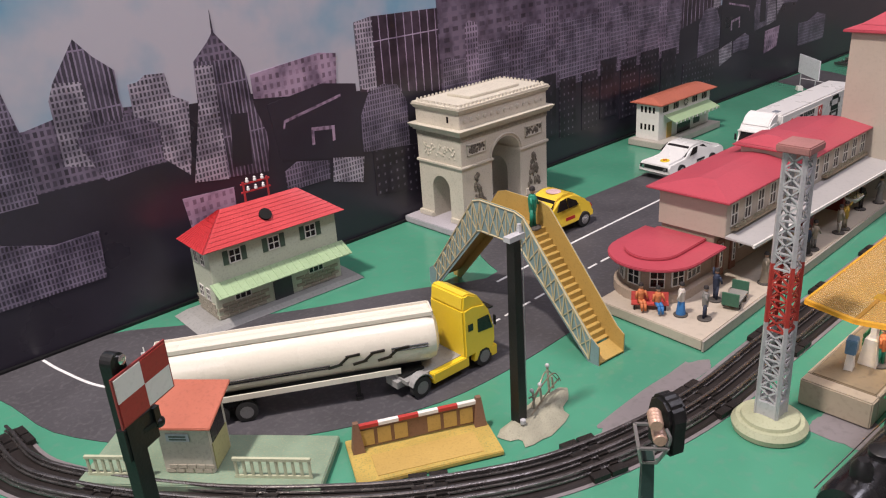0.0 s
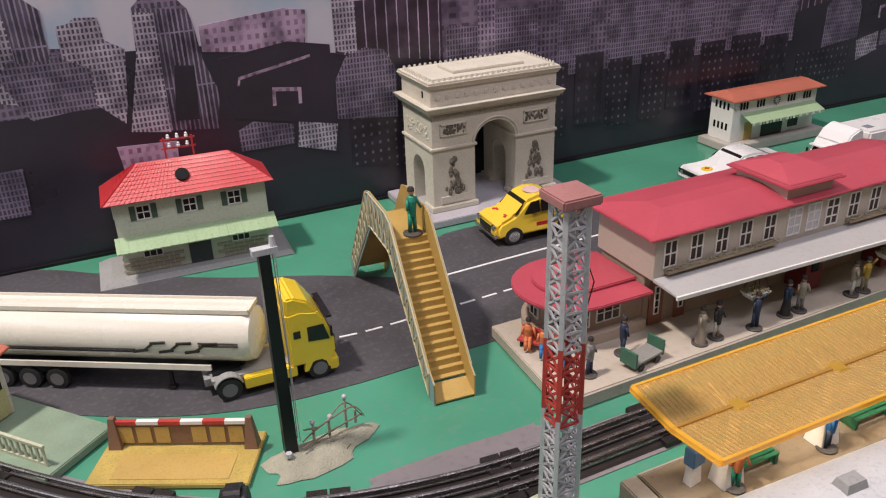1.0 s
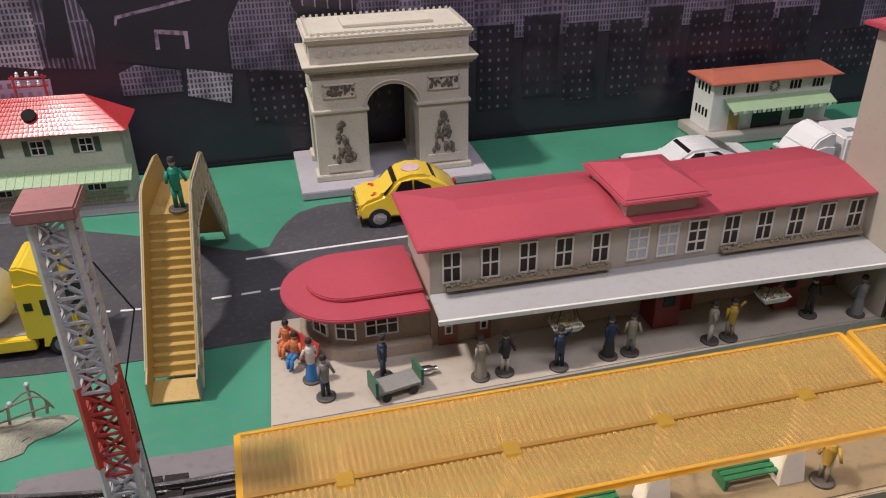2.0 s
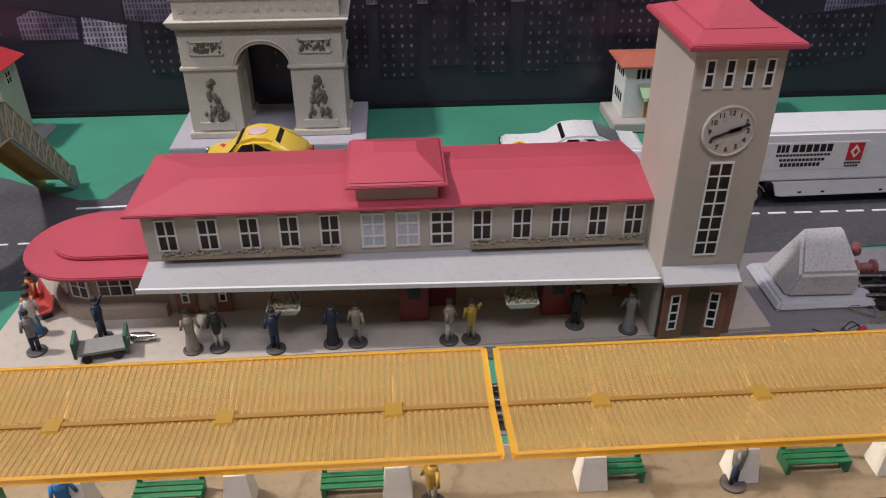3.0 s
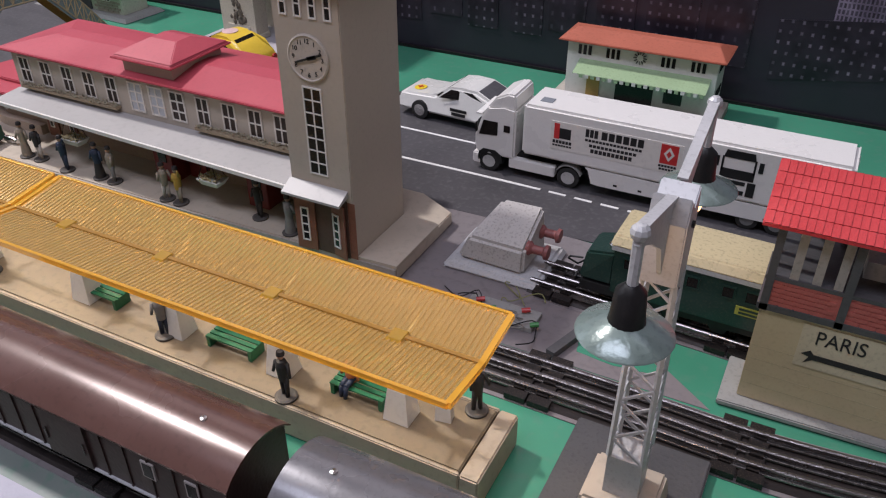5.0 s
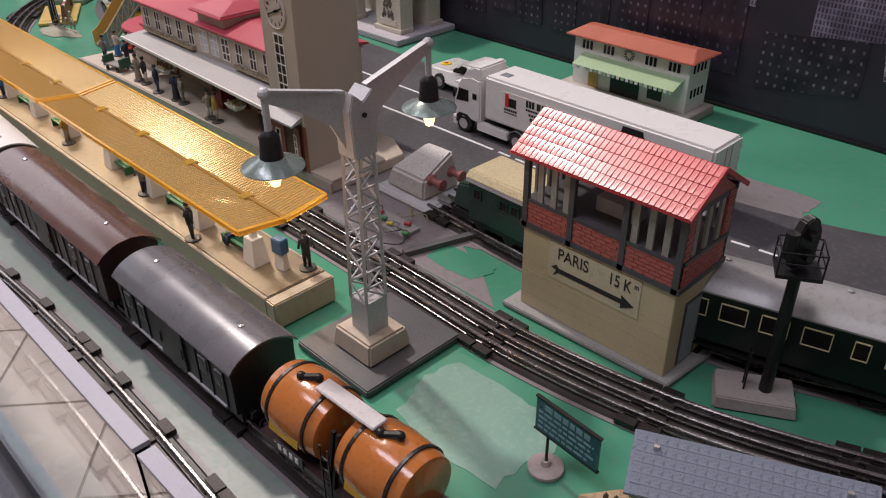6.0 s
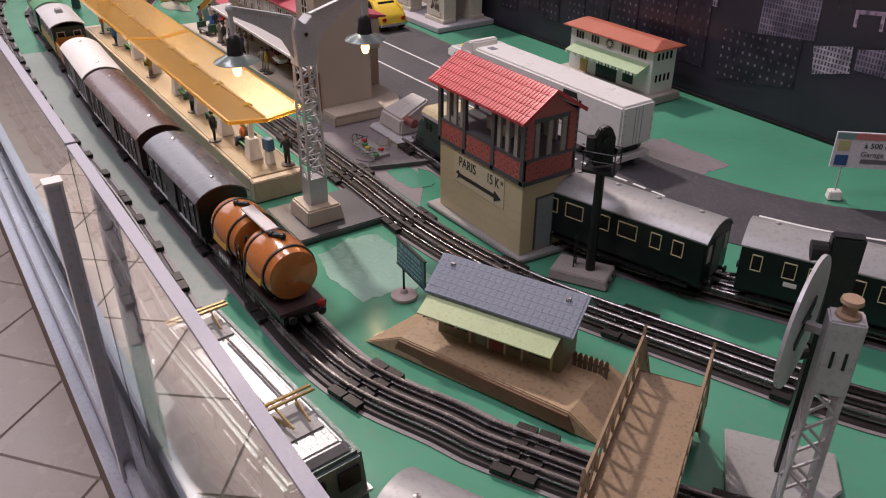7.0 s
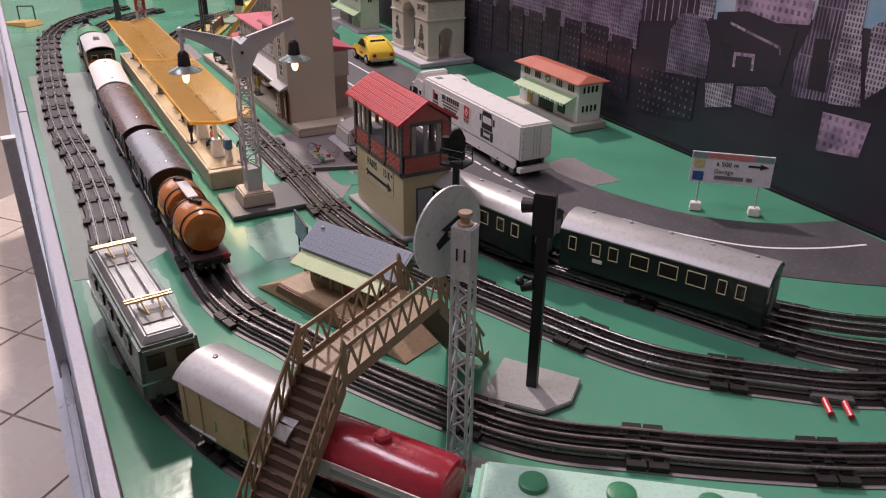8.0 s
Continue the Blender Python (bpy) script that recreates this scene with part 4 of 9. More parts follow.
# ---- island platform with amber canopies ----
tan_edge = mat("tan_platform_edge", (0.38, 0.32, 0.24), 0.5, var=0.16, scale=14, bump=0.04, dirt_amount=0.2)
isle = thing("island_platform", "long beige island platform with pale edges", "platform")
# Top is coloured darker for the canopy's shade; the panels cast none.
part("slab", Build().box(0.717, 1.568, 0.207, 0.2685, 0.0012, 0.0298), mat("shaded_platform_top", (0.225, 0.175, 0.110), 0.5, var=0.16, scale=12), isle, "tan platform top", bevel=0.001)
for y0, y1 in ((0.2035, 0.2068), (0.2687, 0.2720)):
    part("edge", Build().box(0.716, 1.569, y0, y1, 0.0012, 0.0300), tan_edge, isle, "pale platform edge", bevel=0.0008)
for x0, x1 in ((0.700, 0.7158), (1.5692, 1.583)):
    part("end_slab", Build().box(x0, x1, 0.2035, 0.2720, 0.0012, 0.0295), tan_edge, isle, "pale end block", bevel=0.0012)


def canopy(x0, x1):
    t = thing("platform_canopy", "long amber translucent ribbed plastic platform canopy", "canopy", 0, 0, 0.0302, group="amber canopies")
    yc, half = 0.234, 0.047
    for side, name in ((-1, "roof_panel"), (1, "roof_panel")):
        n = int((x1 - x0) / 0.0041)
        y_in, y_out = yc + side * 0.002, yc + side * half
        b = Build().hull([(x0, y_in, 0.0705), (x1, y_in, 0.0705), (x1, y_out, 0.0765), (x0, y_out, 0.0765)], [(x0, y_in, 0.0715), (x1, y_in, 0.0715), (x1, y_out, 0.0777), (x0, y_out, 0.0777)])
        panel = part(name, b, amber_glass, t)
        panel.visible_shadow = False
        key = ("rib", side)
        if key not in CACHE:
            CACHE[key] = Build().hull([(-0.0012, y_in, 0.0716), (0.0012, y_in, 0.0716), (0.0012, y_out, 0.0778), (-0.0012, y_out, 0.0778)], [(-0.0007, y_in, 0.0725), (0.0007, y_in, 0.0725), (0.0007, y_out, 0.0787), (-0.0007, y_out, 0.0787)]).mesh("rib", amber_glass)
        for i in range(n):
            rib = part("rib", CACHE[key], amber_glass, panel, m=pose(x0 + 0.004 + (x1 - x0 - 0.008) * (i + 0.5) / n, 0, 0))
            rib.visible_shadow = False
    rim = Build().bar((x0, yc - half, 0.0768), (x1, yc - half, 0.0768), 0.0025, 0.0045).bar((x0, yc + half, 0.0768), (x1, yc + half, 0.0768), 0.0025, 0.0045)
    for x in (x0, x1):
        rim.bar((x, yc - half, 0.0768), (x, yc, 0.0710), 0.004, 0.0045).bar((x, yc, 0.0710), (x, yc + half, 0.0768), 0.004, 0.0045)
    part("rim", rim, amber_edge, t, "thicker amber edge").visible_shadow = False
    part("gutter", Build().box(x0, x1, yc - 0.0016, yc + 0.0016, 0.0685, 0.0732), amber_seam, t, "darker amber seam between the panels")
    k = 4
    for i in range(k):
        x = x0 + 0.06 + (x1 - x0 - 0.12) * i / (k - 1)
        post = part("pillar", Build().frustum(x - 0.010, x + 0.010, yc - 0.009, yc + 0.009, 0, x - 0.007, x + 0.007, yc - 0.006, yc + 0.006, 0.028).box(x - 0.003, x + 0.003, yc - 0.003, yc + 0.003, 0.028, 0.0685), white_paint, t, "off-white tapered pillar")
        part("boss", Build().frustum(x - 0.0065, x + 0.0065, yc - 0.008, yc + 0.006, 0.0716, x - 0.005, x + 0.005, yc - 0.006, yc + 0.0045, 0.0738), amber_edge, t, "square amber boss over the pillar")
        part("bracket", Build().bar((x, yc - 0.030, 0.0720), (x, yc, 0.0580), 0.002).bar((x, yc + 0.030, 0.0720), (x, yc, 0.0580), 0.002), grey_metal, post)
    return t


amber_edge = clear("amber_edge_plastic", (0.84, 0.52, 0.07), 0.12, 0.6, 1.4)
amber_seam = clear("amber_seam_plastic", (0.46, 0.25, 0.05), 0.2, 0.3, 1.4)
amber_glass = clear("amber_clear_plastic", (0.63, 0.455, 0.19), 0.10, 0.72, 1.42)
_p = amber_glass.node_tree.nodes["Principled BSDF"]
_p.inputs["Sheen Weight"].default_value, _p.inputs["Sheen Roughness"].default_value = 0.5, 0.4
_p.inputs["Sheen Tint"].default_value = (1.0, 0.72, 0.18, 1)
canopy(0.712, 1.138)
canopy(1.146, 1.570)


def bench_green(x, y, rz=0):
    g = mat("green_bench_plastic", (0.02, 0.14, 0.06), 0.4)
    t = thing("platform_bench", "dark green slatted bench on the island platform", "bench", x, y, 0.0302, rz, "green platform benches")
    for i in range(3):
        part("slat", Build().box(-0.022, 0.022, -0.008 + i * 0.005, -0.0045 + i * 0.005, 0.009, 0.0103), g, t)
    for i in range(3):
        part("slat", Build().box(-0.022, 0.022, 0.007, 0.0082, 0.012 + i * 0.005, 0.0155 + i * 0.005), g, t)
    for a in (-0.020, 0.020):
        part("leg", Build().box(a - 0.0015, a + 0.0015, -0.008, 0.008, 0, 0.009).box(a - 0.0015, a + 0.0015, 0.0055, 0.0072, 0.009, 0.027), g, t)


for x in (0.80, 0.93, 1.05, 1.22, 1.36, 1.475):
    bench_green(x, 0.238, 0)
for x, y, c, l, st in ((1.427, 0.212, darkc, darkc, False), (0.772, 0.225, orange, teal, False), (0.87, 0.225, bluec, navy, False), (1.10, 0.222, mustard, tan, False), (1.555, 0.262, darkc, darkc, False), (1.30, 0.225, greyc, navy, False)):
    figurine(x, y, 0.0302, c, l, random.Random(int(x * 99)).uniform(-60, 60), "small painted passenger figure on the island platform")
figurine(1.466, 0.239, 0.0325, orange, navy, 0, "small painted seated passenger in orange", sit=True)
for x in (0.748, 1.538):
    t = thing("vending_machine", "small blue vending machine on a white pedestal", "vending machine", x, 0.245, 0.0302, 10)
    part("pedestal", Build().frustum(-0.006, 0.006, -0.004, 0.004, 0, -0.005, 0.005, -0.003, 0.003, 0.018), white_paint, t)
    part("machine", Build().box(-0.007, 0.007, -0.005, 0.005, 0.018, 0.034), mat("blue_grey_machine", (0.07, 0.16, 0.28), 0.4), t, bevel=0.0008)

# ---- triumphal arch ----
def triumphal_arch():
    t = thing("triumphal_arch", "cream cast model of a triumphal arch on a grey slab", "arch", 0.919, 0.915, 0)
    t.scale = (1.0, 1.0, 1.045)
    part("slab", Build().box(-0.128, 0.126, -0.082, 0.066, 0.001, 0.011), mat("mauve_grey_slab", (0.42, 0.40, 0.43), 0.6), t, "mauve-grey base slab", bevel=0.001)
    hw, hd, z0 = 0.101, 0.050, 0.011
    for sx in (-1, 1):
        a, b = (-hw, -0.034) if sx < 0 else (0.034, hw)
        prof = [(-hd, z0), (-0.020, z0)] + [(-0.020 * math.cos(math.pi * i / 12), 0.062 + 0.020 * math.sin(math.pi * i / 12)) for i in range(13)] + [(0.020, z0), (hd, z0), (hd, 0.100), (-hd, 0.100)]
        pier = part("pier", Build().prism(prof, "x", a, b), stone, t)
        part("pier_foot", Build().box(a - 0.004, b + 0.004, -hd - 0.004, -0.021, z0, z0 + 0.008), stone, pier, bevel=0.001)
        part("pier_foot", Build().box(a - 0.004, b + 0.004, 0.021, hd + 0.004, z0, z0 + 0.008), stone, pier, bevel=0.001)
        part("impost", Build().box(a - 0.003, b + 0.003, -hd - 0.003, hd + 0.003, 0.0995, 0.1035), stone, pier, bevel=0.0008)
        # relief groups and panels on both fronts
        xm = (a + b) / 2
        for sy in (-1, 1):
            rnd, g = random.Random(int(sx * 7 + sy + 20)), Build()
            for k in range(46):
                u = rnd.random()
                z = 0.036 + 0.050 * u
                x = xm + rnd.uniform(-1, 1) * 0.015 * (1 - 0.75 * u)
                r = rnd.uniform(0.0016, 0.0036)
                g.ball((x, sy * hd, z), r, 1.5, 7)
            part("relief", g, stone_dark if sy else stone, pier, "carved stone relief picked out in dark wash", smooth=True)["kind"] = "stuff"
            part("relief_plinth", Build().box(xm - 0.022, xm + 0.022, sy * hd - 0.002, sy * hd + 0.002, 0.022, 0.032), stone, pier)
            fr = Build()
            for x0, x1, q0, q1 in ((-0.021, 0.021, 0.118, 0.1195), (-0.021, 0.021, 0.1335, 0.135), (-0.021, -0.0195, 0.118, 0.135), (0.0195, 0.021, 0.118, 0.135)):
                fr.box(xm + x0, xm + x1, sy * hd - 0.0018, sy * hd + 0.0018, q0, q1)
            part("panel_frame", fr, stone, pier)
            g2 = Build()
            for k in range(40):
                g2.ball((xm + rnd.uniform(-0.018, 0.018), sy * hd, rnd.uniform(0.121, 0.132)), rnd.uniform(0.0012, 0.0022), 1.3, 6)
            part("relief_panel", g2, stone_dark, pier, "carved battle panel", smooth=True)
        g3 = Build()
        rnd = random.Random(5)
        for k in range(60):
            g3.ball((a if sx < 0 else b, rnd.uniform(-0.036, 0.036), rnd.uniform(0.113, 0.130)), rnd.uniform(0.0012, 0.002), 1.3, 6)
        part("relief_panel", g3, stone, pier, smooth=True)
    arc = [(-0.034 * math.cos(math.pi * i / 18), 0.100 + 0.030 * math.sin(math.pi * i / 18)) for i in range(19)]
    part("arch_body", Build().prism([(-hw, 0.100), *arc, (hw, 0.100), (hw, 0.150), (-hw, 0.150)], "y", -hd, hd), stone, t)
    ring = [(-0.037 * math.cos(math.pi * i / 18), 0.1035 + 0.031 * math.sin(math.pi * i / 18)) for i in range(19)]
    for sy in (-1, 1):
        part("arch_moulding", Build().tube([(x, sy * (hd + 0.0006), z) for x, z in ring], 0.0014, 6), stone, t)
    part("frieze", Build().box(-hw - 0.001, hw + 0.001, -hd - 0.001, hd + 0.001, 0.142, 0.150), mat("carved_frieze", (0.40, 0.36, 0.28), 0.8, var=0.4, scale=180, bump=0.4), t, "band of small carved figures")
    part("cornice", Build().box(-hw - 0.005, hw + 0.005, -hd - 0.005, hd + 0.005, 0.150, 0.153).frustum(-hw - 0.007, hw + 0.007, -hd - 0.007, hd + 0.007, 0.153, -hw - 0.011, hw + 0.011, -hd - 0.011, hd + 0.011, 0.160), stone, t, bevel=0.0006)
    part("attic", Build().box(-hw, hw, -hd, hd, 0.160, 0.183), stone, t)
    for sy in (-1, 1):
        for i in range(13):
            x = -0.090 + 0.015 * i
            part("attic_shield", Build().lathe([(0.0038, 0), (0.0036, 0.0012), (0.001, 0.0018)], (0, 0, 0), 10, "y"), stone, t, m=pose(x, sy * hd, 0.172, 0, 0, 180 if sy < 0 else 0))
    for sx in (-1, 1):
        part("attic_opening", Build().box(sx * hw - 0.0006, sx * hw + 0.0006, -0.026, -0.022, 0.168, 0.177), dark_pane, t)
    part("attic_cornice", Build().frustum(-hw - 0.002, hw + 0.002, -hd - 0.002, hd + 0.002, 0.183, -hw - 0.006, hw + 0.006, -hd - 0.006, hd + 0.006, 0.190).box(-hw - 0.004, hw + 0.004, -hd - 0.004, hd + 0.004, 0.190, 0.193), stone, t, bevel=0.0006)
    part("roof", Build().box(-hw + 0.006, hw - 0.006, -hd + 0.006, hd - 0.006, 0.193, 0.195).box(-0.055, 0.060, -0.028, 0.024, 0.195, 0.199), stone, t, bevel=0.0008)
    tooth = Build().frustum(-0.0022, 0.0022, -0.0016, 0.0016, 0.193, -0.0012, 0.0012, -0.0008, 0.0008, 0.197).mesh("crest_tooth", stone)
    for i in range(24):
        for sy in (-1, 1):
            part("crest_tooth", tooth, stone, t, m=pose(-0.096 + 0.00835 * i, sy * (hd - 0.001), 0))
    for i in range(11):
        for sx in (-1, 1):
            part("crest_tooth", tooth, stone, t, m=pose(sx * (hw - 0.001), -0.042 + 0.0084 * i, 0, 0, 0, 90))


triumphal_arch()


pale_hub = mat("pale_wheel_rim", (0.55, 0.55, 0.55), 0.35, 0.4)
hub_grey = mat("dull_hub_metal", (0.19, 0.19, 0.19), 0.45, 0.2)


def tiled_slope(corners, rows, per, material, parent, name="roof_tile"):
    """Rows of small pressed tiles between four roof corners: eave left, eave right, ridge right, ridge left."""
    a, b, c, d = (Vector(p) for p in corners)
    nrm = (b - a).cross(d - a).normalized()
    if nrm.z < 0:
        nrm = -nrm
    bld = Build()
    for r in range(rows):
        for k in range(per):
            u0, u1, v0, v1 = k / per, (k + 0.985) / per, r / rows, (r + 0.99) / rows

            def at(u, v, h):
                lo, hi = a + (b - a) * u, d + (c - d) * u
                return lo + (hi - lo) * v + nrm * h
            bld.hull([at(u0, v0, 0), at(u1, v0, 0), at(u1, v1, 0), at(u0, v1, 0)], [at(u0, v0, 0.0007), at(u1, v0, 0.0014), at(u1, v1, 0.0007), at(u0, v1, 0.0003)])
    ob = part(name, bld, material, parent)
    ob["kind"] = "stuff"
    return ob


# ---- red-roofed cottage ----
def cottage():
    t = thing("cottage", "pale green two-storey tin cottage with glossy red tiled roof", "house", 0.490, 0.907, 0, -3)
    part("slab", Build().hull([(-0.128, -0.045, 0.001), (0.118, -0.045, 0.001), (0.118, 0.045, 0.001), (-0.128, 0.045, 0.001)], [(-0.112, -0.040, 0.007), (0.112, -0.040, 0.007), (0.112, 0.040, 0.007), (-0.112, 0.040, 0.007)]), slab_grey, t, "grey base slab with sloped edges")
    part("wall", Build().box(-0.095, 0.093, -0.026, 0.030, 0.007, 0.107), mint_wall, t, bevel=0.0006)
    brick = mat("printed_stone_course", (0.40, 0.36, 0.29), 0.55, var=0.25, scale=60)
    stone_brick = Build().box(-0.0062, 0.0062, -0.0008, 0.0004, 0, 0.0042).mesh("stone_block", brick)
    for r in range(4):
        for k in range(13):
            x = -0.088 + 0.0137 * k + (0.006 if r % 2 else 0)
            if -0.022 < x < 0.022 or x > 0.088:
                continue
            part("stone_block", stone_brick, brick, t, m=pose(x, -0.0262, 0.0085 + 0.0052 * r))
    for r in range(4):
        for k in range(4):
            part("stone_block", stone_brick, brick, t, m=pose(-0.0952, -0.018 + 0.0137 * k + (0.004 if r % 2 else 0), 0.0085 + 0.0052 * r, 0, 0, -90))
    x0, x1, y0, y1, z0, zr = -0.106, 0.104, -0.038, 0.042, 0.106, 0.143
    part("roof", Build().hull([(x0, y0, z0), (x1, y0, z0), (x1, y1, z0), (x0, y1, z0)], [(x0 + 0.048, 0.001, zr), (x1 - 0.048, 0.001, zr), (x1 - 0.048, 0.003, zr), (x0 + 0.048, 0.003, zr)]), tin_red, t, "glossy red hipped tin roof", bevel=0.0008)
    tiled_slope([(x0 + 0.002, y0, z0 + 0.0006), (x1 - 0.002, y0, z0 + 0.0006), (x1 - 0.050, 0.001, zr), (x0 + 0.050, 0.001, zr)], 9, 34, tin_red, t)
    tiled_slope([(x0, y1, z0 + 0.0006), (x0, y0, z0 + 0.0006), (x0 + 0.048, 0.001, zr), (x0 + 0.048, 0.003, zr)], 9, 12, tin_red, t)
    part("roof_hole", Build().lathe([(0.0085, 0), (0.0085, 0.004), (1e-5, 0.004)], (0, 0, 0), 14), mat("matt_black_hole", (0.004, 0.004, 0.004), 0.95, bump=0), t, "dark round hole in the roof", m=pose(-0.006, -0.018, 0.1255, 43, 0, 0))
    for x in (-0.060, -0.004, 0.052):
        w = window(t, pose(x, -0.026, 0.079), 0.017, 0.019, 2, 2, white_paint, dark_pane)
        for sx in (-1, 1):
            part("shutter", Build().box(-0.0035, 0.0035, -0.001, 0.0006, 0, 0.019), shutter, w, m=pose(sx * 0.0128, 0, 0))
    for x in (-0.058, 0.053):
        window(t, pose(x, -0.026, 0.027), 0.024, 0.010, 3, 1, white_paint, dark_pane)
    for y in (-0.006, 0.014):
        for z in (0.079, 0.030):
            w = window(t, pose(-0.095, y, z, 0, 0, -90), 0.012, 0.017, 2, 2, white_paint, dark_pane)
    for z in (0.079,):
        window(t, pose(0.093, 0.002, z, 0, 0, 90), 0.015, 0.018, 2, 2, white_paint, dark_pane)
    part("door", Build().box(-0.014, 0.014, -0.0275, -0.0262, 0.007, 0.036), mat("dark_grey_door", (0.05, 0.055, 0.06), 0.4), t)
    part("awning", Build().hull([(-0.100, -0.050, 0.046), (0.100, -0.050, 0.046), (0.100, -0.0262, 0.058), (-0.100, -0.0262, 0.058)], [(-0.100, -0.050, 0.0472), (0.100, -0.050, 0.0472), (0.100, -0.0262, 0.0592), (-0.100, -0.0262, 0.0592)]), mint_awning, t, "light green ribbed awning")
    for i in range(20):
        x = -0.096 + 0.0101 * i
        part("awning_rib", Build().bar((x, -0.050, 0.0474), (x, -0.0264, 0.0594), 0.0012, 0.0008), mint_awning, t)
    rack = part("wire_rack", Build().bar((-0.020, 0.002, 0.142), (-0.020, 0.002, 0.170), 0.0022).bar((0.014, 0.002, 0.142), (0.014, 0.002, 0.170), 0.0022).bar((-0.024, 0.002, 0.156), (0.018, 0.002, 0.156), 0.002).bar((-0.024, 0.002, 0.167), (0.018, 0.002, 0.167), 0.002), tin_red, t, "red rack with white insulators")
    for z in (0.157, 0.168):
        for x in (-0.014, -0.003, 0.008):
            part("insulator", Build().lathe([(0.002, 0), (0.0024, 0.002), (0.0014, 0.004), (0.002, 0.005), (1e-5, 0.0068)], (x, 0.002, z), 10), white_gloss, rack)


cottage()


# ---- yellow footbridge ----
def footbridge_1():
    t = thing("footbridge", "ochre tin footbridge with blue-grey lattice sides", "footbridge", 0.650, 0.460, 0, -4.9)
    hw, zd, y1, y2, y3 = 0.0205, 0.122, 0.122, 0.200, 0.308
    part("deck", Build().box(-hw, hw, y1, y2, zd - 0.0015, zd), ochre, t)
    n = 17
    for i in range(n):
        f0 = i / n
        z = 0.008 + (zd - 0.008) * (i + 1) / (n + 1)
        y = 0.022 + (y1 - 0.022) * i / n
        part("step", Build().box(-hw, hw, y, y + 0.0062, z - 0.0012, z).box(-hw, hw, y + 0.0056, y + 0.0064, z, z + (zd - 0.008) / (n + 1)), ochre, t)
        yb = y3 - 0.010 - (y3 - 0.010 - y2) * i / n
        part("step", Build().box(-hw, hw, yb - 0.0062, yb, z - 0.0012, z).box(-hw, hw, yb - 0.0064, yb - 0.0056, z, z + (zd - 0.008) / (n + 1)), ochre, t)
    part("landing", Build().hull([(-hw, 0.0, 0.002), (hw, 0.0, 0.002), (hw, 0.022, 0.009), (-hw, 0.022, 0.009)], [(-hw, 0.0, 0.0035), (hw, 0.0, 0.0035), (hw, 0.022, 0.0105), (-hw, 0.022, 0.0105)]), ochre, t)
    out = [(0.0, 0.0), (0.0, 0.024), (0.012, 0.032), (y1 - 0.006, zd + 0.026), (y1 + 0.008, zd + 0.030), (y2 - 0.008, zd + 0.030), (y2 + 0.006, zd + 0.026), (y3 - 0.012, 0.032), (y3, 0.024), (y3, 0.0), (y3 - 0.016, 0.0), (y2 - 0.006, zd - 0.014), (y1 + 0.006, zd - 0.014), (0.016, 0.0)]
    for sx, inner in ((-1, ochre), (1, ochre)):
        x = sx * hw
        side = part("side_panel", Build().prism(out, "x", x - 0.0006, x + 0.0006), ochre, t, "ochre sheet side with printed lattice")
        xo = x + sx * 0.0007
        part("printed_face", Build().prism(out, "x", min(xo, xo + sx * 0.0004), max(xo, xo + sx * 0.0004)), blue_grey, side, "blue-grey lattice print")
        up = [(0.012, 0.030), (y1 - 0.006, zd + 0.024), (y1 + 0.008, zd + 0.028), (y2 - 0.008, zd + 0.028), (y2 + 0.006, zd + 0.024), (y3 - 0.012, 0.030)]
        lo = [(0.014, 0.004), (y1 + 0.000, zd - 0.014), (y1 + 0.008, zd - 0.012), (y2 - 0.008, zd - 0.012), (y2 - 0.000, zd - 0.014), (y3 - 0.014, 0.004)]
        xs = x + sx * 0.0014

        def along(pts, u):
            k = min(int(u), len(pts) - 2)
            f = u - k
            return (xs, pts[k][0] + (pts[k + 1][0] - pts[k][0]) * f, pts[k][1] + (pts[k + 1][1] - pts[k][1]) * f)
        count = [8, 1, 4, 1, 8]
        for seg, m in enumerate(count):
            for k in range(m):
                u0, u1 = seg + k / m, seg + (k + 1) / m
                part("lattice_bar", Build().bar(along(up, u0), along(lo, u1), 0.0014, 0.0012).bar(along(lo, u0), along(up, u1), 0.0014, 0.0012).bar(along(lo, u0), along(up, u0), 0.0014, 0.0014), cream_tin, side)
        part("edge_strip", Build().tube([along(up, u) for u in range(6)], 0.0011, 6).tube([along(lo, u) for u in range(6)], 0.0011, 6), cream_tin, side)


footbridge_1()
figurine(0.668, 0.589, 0.1222, teal, teal, 20, "small painted figure in green overalls on the bridge", s=1.2)


# ---- road vehicles ----
def wheel_set(t, spots, r, w, hub):
    for x, y in spots:
        s = 1 if y > 0 else -1
        wh = part("wheel", Build().lathe([(r * 0.62, -w / 2), (r, -w / 2 + 0.0006), (r, w / 2 - 0.0006), (r * 0.62, w / 2)], (0, 0, 0), 22, "y"), tyre, t, "black tyre", smooth=True, m=pose(x, y, r))
        part("rim", Build().lathe([(r * 0.62, -w / 2 - 0.0002), (r * 0.55, -w / 2 + 0.001), (r * 0.2, -w / 2 + 0.0016), (r * 0.18, -w / 2 - 0.0003), (1e-5, -w / 2 - 0.0003)], (0, 0, 0), 18, "y"), hub, wh, smooth=True, m=pose(0, 0, 0, 0, 0, 0 if s < 0 else 180))


